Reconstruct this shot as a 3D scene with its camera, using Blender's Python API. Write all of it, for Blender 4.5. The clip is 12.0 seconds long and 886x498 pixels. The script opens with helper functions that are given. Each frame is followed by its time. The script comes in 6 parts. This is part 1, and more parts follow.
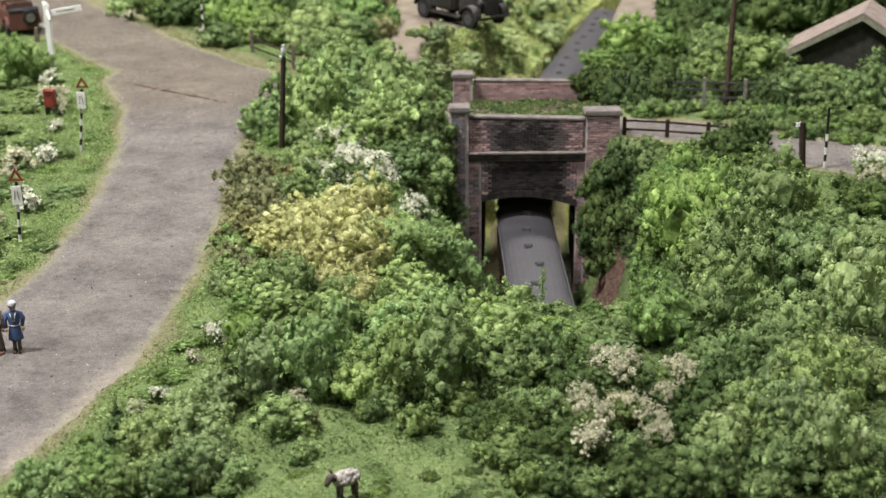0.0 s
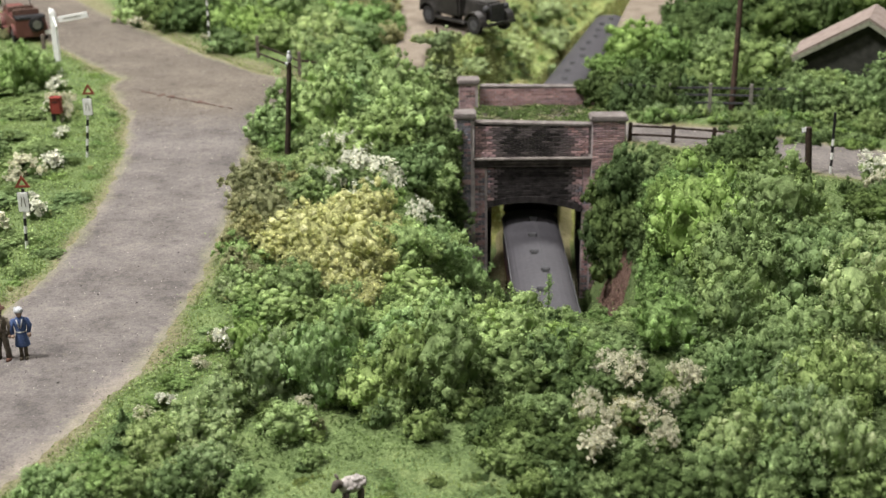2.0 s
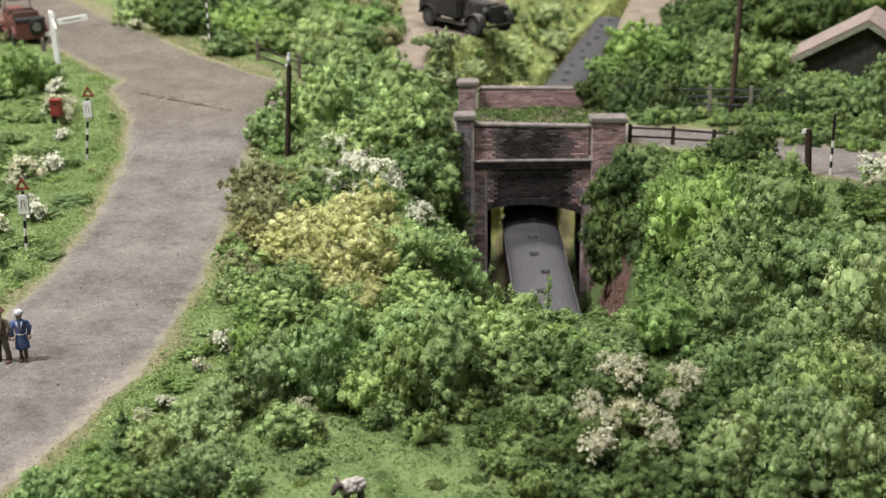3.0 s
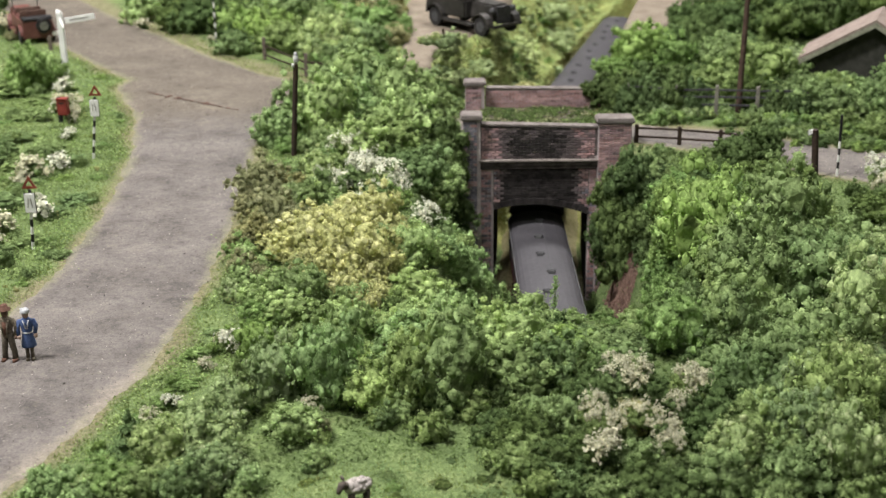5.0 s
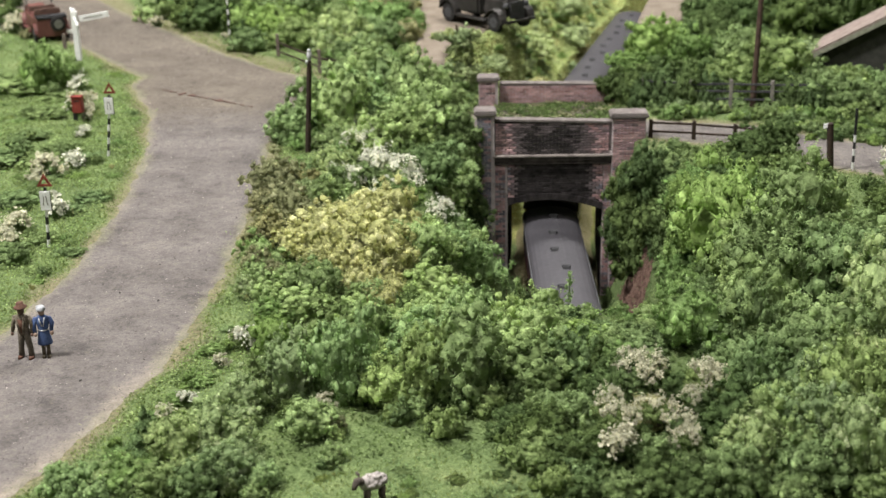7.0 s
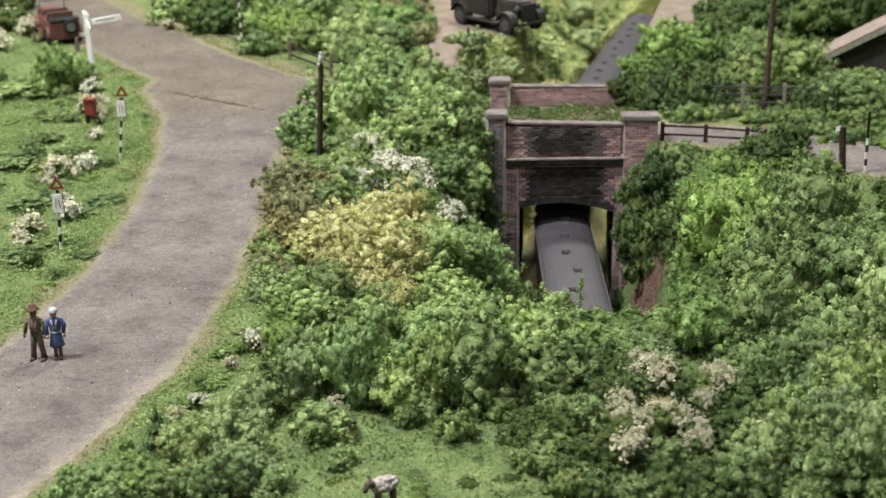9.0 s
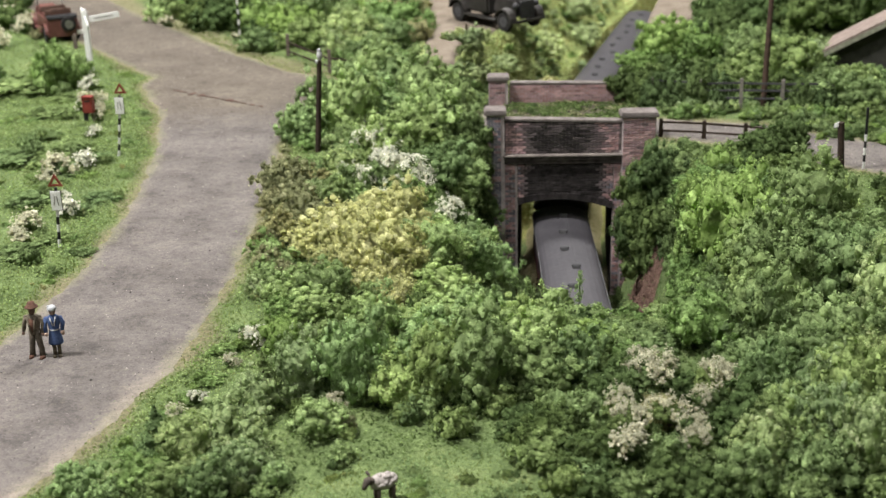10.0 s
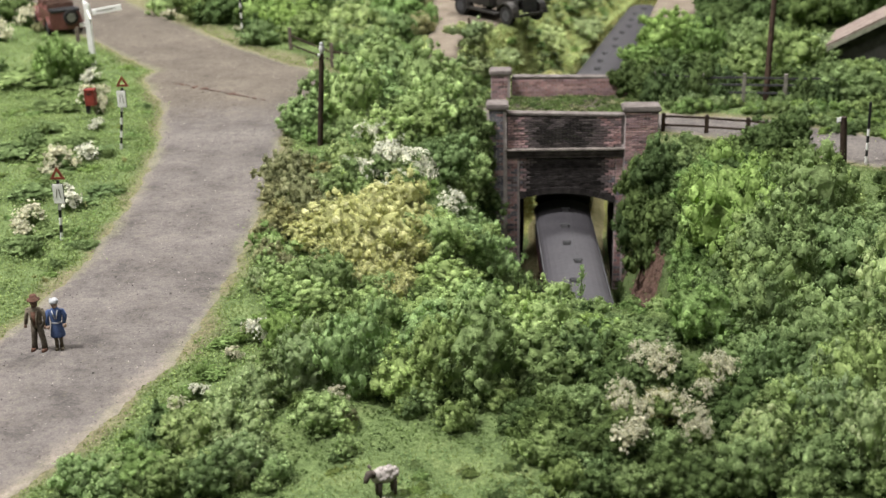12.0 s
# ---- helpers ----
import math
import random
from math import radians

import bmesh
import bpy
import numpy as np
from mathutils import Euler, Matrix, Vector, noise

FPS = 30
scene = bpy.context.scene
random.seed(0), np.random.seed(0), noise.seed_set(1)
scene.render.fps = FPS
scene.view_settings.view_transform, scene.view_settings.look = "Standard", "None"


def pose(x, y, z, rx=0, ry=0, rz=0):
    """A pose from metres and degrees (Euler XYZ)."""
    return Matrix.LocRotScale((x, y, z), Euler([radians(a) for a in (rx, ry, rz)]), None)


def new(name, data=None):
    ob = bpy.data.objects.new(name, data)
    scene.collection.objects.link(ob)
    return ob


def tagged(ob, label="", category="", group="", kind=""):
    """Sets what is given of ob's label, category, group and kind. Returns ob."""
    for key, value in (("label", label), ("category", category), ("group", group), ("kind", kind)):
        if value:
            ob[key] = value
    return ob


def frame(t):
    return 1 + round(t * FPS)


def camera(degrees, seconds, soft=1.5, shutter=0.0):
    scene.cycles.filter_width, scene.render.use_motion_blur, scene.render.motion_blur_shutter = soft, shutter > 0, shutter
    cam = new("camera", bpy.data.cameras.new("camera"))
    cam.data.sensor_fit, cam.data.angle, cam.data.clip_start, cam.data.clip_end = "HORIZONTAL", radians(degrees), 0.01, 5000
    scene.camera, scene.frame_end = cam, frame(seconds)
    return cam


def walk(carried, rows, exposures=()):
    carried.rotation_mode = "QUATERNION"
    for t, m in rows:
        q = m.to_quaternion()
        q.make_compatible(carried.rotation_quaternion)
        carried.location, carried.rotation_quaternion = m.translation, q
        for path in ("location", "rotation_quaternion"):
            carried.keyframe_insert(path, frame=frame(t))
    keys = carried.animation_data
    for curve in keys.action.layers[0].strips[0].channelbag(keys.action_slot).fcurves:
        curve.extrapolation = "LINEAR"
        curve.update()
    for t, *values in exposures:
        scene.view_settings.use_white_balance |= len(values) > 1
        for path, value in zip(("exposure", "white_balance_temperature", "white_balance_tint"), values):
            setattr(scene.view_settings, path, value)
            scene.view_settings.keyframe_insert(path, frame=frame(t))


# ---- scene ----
cam = camera(36.2, 12.0, soft=1.35)
cam.data.dof.use_dof, cam.data.dof.focus_distance, cam.data.dof.aperture_fstop = True, 0.66, 20.0
S = 1 / 76.2          # the layout is a 4 mm to the foot model railway
TOP = 1.10            # height of the layout's road level above the hall floor
EYE = 21.0            # the camera's height over the road, in scale metres
ROWS = [
    (0.0, 0.000, -22.000, 0.500),
    (0.5, 0.002, -21.873, 0.562),
    (1.0, 0.023, -21.849, 0.663),
    (1.5, 0.031, -21.812, 0.712),
    (2.0, 0.197, -21.751, 0.683),
    (2.5, 0.189, -21.652, 0.673),
    (3.0, 0.176, -21.669, 0.728),
    (5.0, 0.475, -21.676, 0.673),
    (5.5, 0.549, -21.757, 0.896),
    (6.0, 0.641, -21.768, 0.888),
    (6.5, 0.793, -21.773, 1.003),
    (7.0, 0.943, -21.844, 1.135),
    (9.0, 1.415, -21.713, 1.245),
    (9.5, 1.384, -21.767, 1.343),
    (10.0, 1.323, -21.853, 1.324),
    (10.5, 1.320, -21.804, 1.215),
    (11.0, 1.358, -21.876, 1.238),
    (11.5, 1.387, -22.012, 1.230),
    (12.0, 1.448, -22.109, 1.235),
]
walk(cam, [(t, pose(0, 0, TOP + EYE * S, 90 + pitch, roll, yaw)) for t, yaw, pitch, roll in ROWS])

# ---- light: an exhibition hall with lamps over the layout ----
world = bpy.data.worlds.new("hall_air")
scene.world = world
world.use_nodes = True
world.node_tree.nodes["Background"].inputs[0].default_value = (0.9, 0.95, 1.0, 1)
world.node_tree.nodes["Background"].inputs[1].default_value = 0.05
for lx, ly, lz, power in ((-1.1, 0.35, 3.5, 100.0), (0.3, 1.8, 2.8, 34.0), (-0.2, -0.8, 3.5, 18.0), (-3.6, -0.4, 3.5, 10.0), (3.4, -0.4, 3.5, 8.0), (0.0, -3.6, 3.5, 10.0), (0.0, 3.8, 3.5, 10.0)):
    lamp = new("ceiling_lamp", bpy.data.lights.new("ceiling_lamp", "AREA"))
    lamp.data.shape, lamp.data.size, lamp.data.size_y = "RECTANGLE", 0.6, 0.3
    lamp.data.energy, lamp.data.color = power, (1.0, 0.97, 0.95)
    lamp.matrix_world = pose(lx, ly, lz)
scene.view_settings.exposure = 0.66


# ---- materials ----
def material(name, rough=0.8, spec=0.3, metal=0.0):
    m = bpy.data.materials.new(name)
    m.use_nodes = True
    nt = m.node_tree
    p = nt.nodes["Principled BSDF"]
    p.inputs["Roughness"].default_value = rough
    p.inputs["Specular IOR Level"].default_value = spec
    p.inputs["Metallic"].default_value = metal
    return m, nt, p


def node(nt, kind, **values):
    n = nt.nodes.new(kind)
    for key, value in values.items():
        n.inputs[key.replace("_", " ")].default_value = value
    return n


def noise_of(nt, size, detail=4.0, rough=0.6):
    """Noise over the object's own coordinates; size in scale metres."""
    c = nt.nodes.new("ShaderNodeTexCoord")
    n = node(nt, "ShaderNodeTexNoise", Scale=1 / size, Detail=detail, Roughness=rough)
    nt.links.new(c.outputs["Object"], n.inputs["Vector"])
    return n.outputs["Fac"]


def ramp(nt, fac, stops):
    r = nt.nodes.new("ShaderNodeValToRGB")
    el = r.color_ramp.elements
    while len(el) < len(stops):
        el.new(0.5)
    for e, (at, col) in zip(el, stops):
        e.position, e.color = at, (*col, 1)
    nt.links.new(fac, r.inputs["Fac"])
    return r.outputs["Color"]


def blend(nt, a, b, fac, mode="MIX"):
    m = nt.nodes.new("ShaderNodeMix")
    m.data_type, m.blend_type = "RGBA", mode
    for value, socket in ((fac, m.inputs[0]), (a, m.inputs[6]), (b, m.inputs[7])):
        if isinstance(value, bpy.types.NodeSocket):
            nt.links.new(value, socket)
        elif isinstance(value, (int, float)):
            socket.default_value = value
        else:
            socket.default_value = (*value, 1)
    return m.outputs[2]


def bump(nt, p, height, depth, strength=1.0):
    b = node(nt, "ShaderNodeBump", Strength=strength, Distance=depth * S)
    nt.links.new(height, b.inputs["Height"])
    nt.links.new(b.outputs["Normal"], p.inputs["Normal"])


def plain(name, dark, light, size=0.4, rough=0.8, spec=0.3, metal=0.0, relief=0.01, island=0.0):
    """A surface with broad stains and fine grain between two colours."""
    m, nt, p = material(name, rough, spec, metal)
    broad = ramp(nt, noise_of(nt, size), ((0.3, dark), (0.7, light)))
    fine = ramp(nt, noise_of(nt, size * 0.12), ((0.25, (0.72, 0.72, 0.72)), (0.75, (1.15, 1.15, 1.15))))
    col = blend(nt, broad, fine, 1.0, "MULTIPLY")
    if island:
        info = nt.nodes.new("ShaderNodeObjectInfo")
        geo = nt.nodes.new("ShaderNodeNewGeometry")
        both = nt.nodes.new("ShaderNodeMath")
        both.operation = "ADD"
        nt.links.new(info.outputs["Random"], both.inputs[0])
        nt.links.new(geo.outputs["Random Per Island"], both.inputs[1])
        wrap = nt.nodes.new("ShaderNodeMath")
        wrap.operation = "FRACT"
        nt.links.new(both.outputs[0], wrap.inputs[0])
        tone = ramp(nt, wrap.outputs[0], ((0.0, (1 - island,) * 3), (1.0, (1 + island,) * 3)))
        col = blend(nt, col, tone, 1.0, "MULTIPLY")
    nt.links.new(col, p.inputs["Base Color"])
    bump(nt, p, noise_of(nt, size * 0.1), relief)
    return m


def leafy(name, dark, light, tip=None, translucent=0.38, tint=True):
    """Foliage flakes: each flake its own tone, with clump-sized and plant-sized variation."""
    m, nt, p = material(name, 0.9, 0.06)
    geo = nt.nodes.new("ShaderNodeNewGeometry")
    stops = [(0.0, tuple(0.95 * c for c in dark)), (0.75, light)]
    stops.append((1.0, tip or tuple(min(1, c * 1.3) for c in light)))
    col = ramp(nt, geo.outputs["Random Per Island"], stops)
    for size, low in ((0.9, 0.72), (0.2, 0.66), (0.06, 0.84)):
        clump = ramp(nt, noise_of(nt, size, 2.0), ((0.32, (low, low * 1.02, low * 0.95)), (0.68, (1.2, 1.18, 1.13))))
        col = blend(nt, col, clump, 1.0, "MULTIPLY")
    if tint:
        col = blend(nt, col, (0.97, 1.0, 0.92), 1.0, "MULTIPLY")
        info = nt.nodes.new("ShaderNodeObjectInfo")
        each = ramp(nt, info.outputs["Random"], ((0.0, (0.84, 0.9, 0.92)), (0.5, (1, 1, 1)), (1.0, (1.13, 1.1, 0.95))))
        col = blend(nt, col, each, 1.0, "MULTIPLY")
    nt.links.new(col, p.inputs["Base Color"])
    bump(nt, p, noise_of(nt, 0.06, 3.0), 0.1)
    thin = nt.nodes.new("ShaderNodeBsdfTranslucent")
    nt.links.new(col, thin.inputs["Color"])
    mix = nt.nodes.new("ShaderNodeMixShader")
    mix.inputs[0].default_value = translucent
    nt.links.new(p.outputs[0], mix.inputs[1])
    nt.links.new(thin.outputs[0], mix.inputs[2])
    nt.links.new(mix.outputs[0], nt.nodes["Material Output"].inputs["Surface"])
    return m


LEAF = {
    "mid": leafy("leaf_mid", (0.205, 0.288, 0.138), (0.298, 0.392, 0.213)),
    "fresh": leafy("leaf_fresh", (0.32, 0.43, 0.21), (0.44, 0.57, 0.315)),
    "bright": leafy("leaf_bright", (0.222, 0.342, 0.125), (0.322, 0.45, 0.208)),
    "vivid": leafy("leaf_vivid", (0.22, 0.335, 0.12), (0.32, 0.455, 0.195)),
    "creeper": leafy("leaf_creeper", (0.225, 0.335, 0.13), (0.32, 0.445, 0.205)),
    "lime": leafy("leaf_lime", (0.4, 0.48, 0.285), (0.53, 0.615, 0.4)),
    # a real dark green, also planted in hollows to paint their shade
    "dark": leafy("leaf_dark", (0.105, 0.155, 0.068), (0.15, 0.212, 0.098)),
    "grey": leafy("leaf_grey", (0.31, 0.405, 0.215), (0.43, 0.54, 0.325), (0.56, 0.62, 0.46)),
    "olive": leafy("leaf_olive", (0.29, 0.29, 0.18), (0.43, 0.425, 0.28), (0.5, 0.48, 0.35)),
    "ivy": leafy("leaf_ivy", (0.11, 0.158, 0.079), (0.157, 0.221, 0.111)),
    "yellow": leafy("leaf_yellow", (0.55, 0.575, 0.27), (0.72, 0.735, 0.415), (0.79, 0.79, 0.52), tint=False),
    "white": leafy("blossom_white", (0.82, 0.84, 0.78), (0.9, 0.91, 0.88), (0.92, 0.92, 0.91), tint=False),
    "pink": leafy("blossom_cream", (0.66, 0.65, 0.53), (0.76, 0.75, 0.64), (0.83, 0.82, 0.75), tint=False),
    "grass": leafy("grass_blades", (0.15, 0.205, 0.078), (0.25, 0.325, 0.13), (0.36, 0.38, 0.19)),
}
TWIG = plain("twig", (0.038, 0.0266, 0.0152), (0.0912, 0.0684, 0.0456), 0.2)
BRICK = plain("old_brick", (0.32, 0.185, 0.18), (0.47, 0.31, 0.305), 0.5, 0.9, 0.15, island=0.3)
MORTAR = plain("mortar", (0.33, 0.29, 0.285), (0.52, 0.46, 0.455), 0.4, 0.95, 0.1)
COPING = plain("coping_stone", (0.1, 0.087, 0.08), (0.2, 0.178, 0.166), 0.5, 0.9, 0.15)
BLUEBRICK = plain("engineering_brick", (0.116, 0.116, 0.144), (0.276, 0.261, 0.289), 0.4, 0.85, 0.2, island=0.25)
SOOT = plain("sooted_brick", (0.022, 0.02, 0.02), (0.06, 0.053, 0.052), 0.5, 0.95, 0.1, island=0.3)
TIMBER = plain("weathered_timber", (0.076, 0.0608, 0.0494), (0.182, 0.152, 0.122), 0.25, 0.9)
DARKWOOD = plain("creosoted_timber", (0.0152, 0.0106, 0.0076), (0.0532, 0.0342, 0.0228), 0.25, 0.85)
CONCRETE = plain("concrete_post", (0.152, 0.144, 0.122), (0.274, 0.258, 0.22), 0.3, 0.95)
BLACK = plain("black_paint", (0.00912, 0.00912, 0.00912), (0.0228, 0.0228, 0.0243), 0.2, 0.5)
WHITE = plain("white_paint", (0.66, 0.67, 0.64), (0.82, 0.82, 0.8), 0.3, 0.6)
RED = plain("signal_red_paint", (0.15, 0.024, 0.019), (0.25, 0.05, 0.038), 0.2, 0.5)
ORANGE = plain("faded_red_paint", (0.152, 0.0342, 0.0213), (0.258, 0.0646, 0.038), 0.15, 0.6)
BODYRED = plain("faded_red_bodywork", (0.085, 0.03, 0.026), (0.16, 0.066, 0.056), 0.8, 0.45, 0.4)
DRAB = plain("dark_vehicle_paint", (0.0137, 0.0129, 0.0114), (0.0456, 0.0418, 0.038), 0.6, 0.5, 0.4)
RUBBER = plain("tyre_rubber", (0.00912, 0.00912, 0.00912), (0.0304, 0.0289, 0.0274), 0.2, 0.8)
STEEL = plain("dull_steel", (0.19, 0.19, 0.19), (0.342, 0.342, 0.334), 0.2, 0.4, 0.5, 0.8)
ROOFGREY = plain("coach_roof_grey", (0.039, 0.037, 0.042), (0.055, 0.052, 0.058), 1.6, 0.55, 0.35, relief=0.003)
VENT = plain("roof_vent_grey", (0.038, 0.038, 0.0395), (0.076, 0.076, 0.0798), 0.2, 0.7)
MAROON = plain("coach_maroon", (0.038, 0.00912, 0.00912), (0.0684, 0.0167, 0.0152), 0.8, 0.4, 0.4)
RAIL = plain("rusty_rail", (0.0912, 0.057, 0.038), (0.198, 0.152, 0.122), 0.2, 0.6, 0.4, 0.4)
SLATE = plain("felted_roof", (0.167, 0.129, 0.11), (0.274, 0.228, 0.201), 0.6, 0.95, 0.1)
TARRED = plain("tarred_boards", (0.0167, 0.0167, 0.0137), (0.038, 0.038, 0.0319), 0.5, 0.9)
BARGE = plain("barge_board", (0.152, 0.16, 0.114), (0.258, 0.258, 0.198), 0.3, 0.8)
FLEECE = plain("grey_fleece", (0.29, 0.265, 0.245), (0.41, 0.375, 0.35), 0.5, 0.95)
MUZZLE = plain("brown_hide", (0.04, 0.033, 0.028), (0.1, 0.08, 0.064), 0.15, 0.9)
COATBLUE = plain("blue_painted_cloth", (0.0304, 0.0532, 0.137), (0.076, 0.118, 0.236), 0.12, 0.8)
TWEED = plain("brown_painted_cloth", (0.0684, 0.057, 0.038), (0.152, 0.129, 0.0912), 0.12, 0.85)
HAT = plain("brown_painted_hat", (0.0684, 0.0319, 0.0213), (0.129, 0.0646, 0.0418), 0.1, 0.8)
PALE = plain("pale_figure_paint", (0.274, 0.19, 0.144), (0.38, 0.281, 0.228), 0.1, 0.8)
EARTH = plain("red_earth", (0.1, 0.062, 0.048), (0.3, 0.19, 0.15), 0.22, 0.95, 0.1, relief=0.14)
BALLAST = plain("ballast_chips", (0.228, 0.205, 0.0988), (0.395, 0.35, 0.205), 0.3, 0.95, 0.1, relief=0.06)
DIRT = plain("dry_dirt", (0.135, 0.111, 0.0844), (0.214, 0.182, 0.144), 1.5, 0.95, 0.1, relief=0.03)
RUST = plain("rust_brown_seam", (0.045, 0.028, 0.023), (0.12, 0.062, 0.047), 0.25, 0.9)
HALLWALL = plain("hall_wall_paint", (0.24, 0.23, 0.22), (0.3, 0.29, 0.28), 2.0, 0.9)
HALLFLOOR = plain("hall_floor_boards", (0.152, 0.106, 0.0684), (0.243, 0.175, 0.114), 1.0, 0.6)
BOARD = plain("layout_fascia_board", (0.038, 0.0532, 0.038), (0.0684, 0.0836, 0.0608), 1.0, 0.6)


def turf():
    m, nt, p = material("turf", 0.95, 0.1)
    col = ramp(nt, noise_of(nt, 2.2, 5), ((0.3, (0.09, 0.13, 0.056)), (0.55, (0.14, 0.193, 0.082)), (0.75, (0.19, 0.235, 0.108))))
    fine = ramp(nt, noise_of(nt, 0.16, 5, 0.7), ((0.3, (0.5, 0.54, 0.45)), (0.7, (1.35, 1.32, 1.22))))
    straw = ramp(nt, noise_of(nt, 0.9, 5), ((0.35, (0.3, 0.32, 0.1)), (0.6, (0.42, 0.4, 0.18))))
    col = blend(nt, col, straw, number(nt, "dry"))
    dirt = ramp(nt, noise_of(nt, 0.7, 5), ((0.3, (0.15, 0.135, 0.085)), (0.7, (0.24, 0.215, 0.15))))
    col = blend(nt, col, dirt, ragged(nt, number(nt, "trodden"), 0.3))
    col = blend(nt, col, fine, 1.0, "MULTIPLY")
    nt.links.new(col, p.inputs["Base Color"])
    bump(nt, p, noise_of(nt, 0.14, 5, 0.7), 0.14)
    return m


def number(nt, name):
    a = nt.nodes.new("ShaderNodeAttribute")
    a.attribute_name = name
    return a.outputs["Fac"]


def ragged(nt, fac, size):
    """Breaks up the edge of a soft 0 to 1 mask with noise."""
    n = nt.nodes.new("ShaderNodeMath")
    n.operation = "MULTIPLY_ADD"
    nt.links.new(noise_of(nt, size, 6, 0.7), n.inputs[0])
    n.inputs[1].default_value = 1.1
    nt.links.new(fac, n.inputs[2])
    r = nt.nodes.new("ShaderNodeMapRange")
    r.inputs["From Min"].default_value, r.inputs["From Max"].default_value = 0.6, 1.35
    nt.links.new(n.outputs[0], r.inputs["Value"])
    return r.outputs["Result"]


def tarmac():
    m, nt, p = material("worn_gravel_road", 0.95, 0.1)
    grey = ramp(nt, noise_of(nt, 3.0, 6, 0.65), ((0.3, (0.082, 0.074, 0.07)), (0.5, (0.128, 0.116, 0.109)), (0.72, (0.172, 0.155, 0.145))))
    brown = ramp(nt, noise_of(nt, 4.0, 5, 0.6), ((0.3, (0.095, 0.083, 0.07)), (0.5, (0.12, 0.104, 0.087)), (0.7, (0.15, 0.13, 0.107))))
    col = blend(nt, grey, brown, ragged(nt, number(nt, "brown"), 1.2))
    patch = ramp(nt, noise_of(nt, 1.1, 6, 0.7), ((0.3, (0.74, 0.74, 0.75)), (0.48, (1.0, 1.0, 1.0)), (0.7, (1.13, 1.12, 1.1))))
    mid = ramp(nt, noise_of(nt, 0.3, 5, 0.75), ((0.33, (0.72, 0.72, 0.73)), (0.5, (1.0, 1.0, 1.0)), (0.68, (1.14, 1.13, 1.12))))
    grit = ramp(nt, noise_of(nt, 0.09, 3, 0.8), ((0.33, (0.76, 0.76, 0.77)), (0.64, (1.14, 1.14, 1.12))))
    col = blend(nt, blend(nt, col, patch, 1.0, "MULTIPLY"), mid, 1.0, "MULTIPLY")
    dust = ramp(nt, noise_of(nt, 0.5, 5), ((0.3, (0.2, 0.172, 0.142)), (0.7, (0.28, 0.245, 0.203))))
    col = blend(nt, col, dust, ragged(nt, number(nt, "dusty"), 0.5))
    moss = ramp(nt, noise_of(nt, 0.4, 5), ((0.3, (0.13, 0.14, 0.075)), (0.7, (0.2, 0.19, 0.12))))
    col = blend(nt, col, moss, ragged(nt, number(nt, "mossy"), 0.3))
    nt.links.new(blend(nt, col, grit, 1.0, "MULTIPLY"), p.inputs["Base Color"])
    bump(nt, p, noise_of(nt, 0.12, 4, 0.8), 0.035)
    return m


TURF, TARMAC = turf(), tarmac()


# ---- building helpers; all sizes below are scale metres ----
def spot(x, y, z, rx=0, ry=0, rz=0):
    return pose(x * S, y * S, TOP + z * S, rx, ry, rz)


def thing(name, x, y, z, rz=0, label="", category="", group="", kind=""):
    ob = new(name)
    ob.empty_display_size = 0.5
    ob.matrix_basis = spot(x, y, z, 0, 0, rz) @ Matrix.Scale(S, 4)
    return tagged(ob, label, category, group, kind)


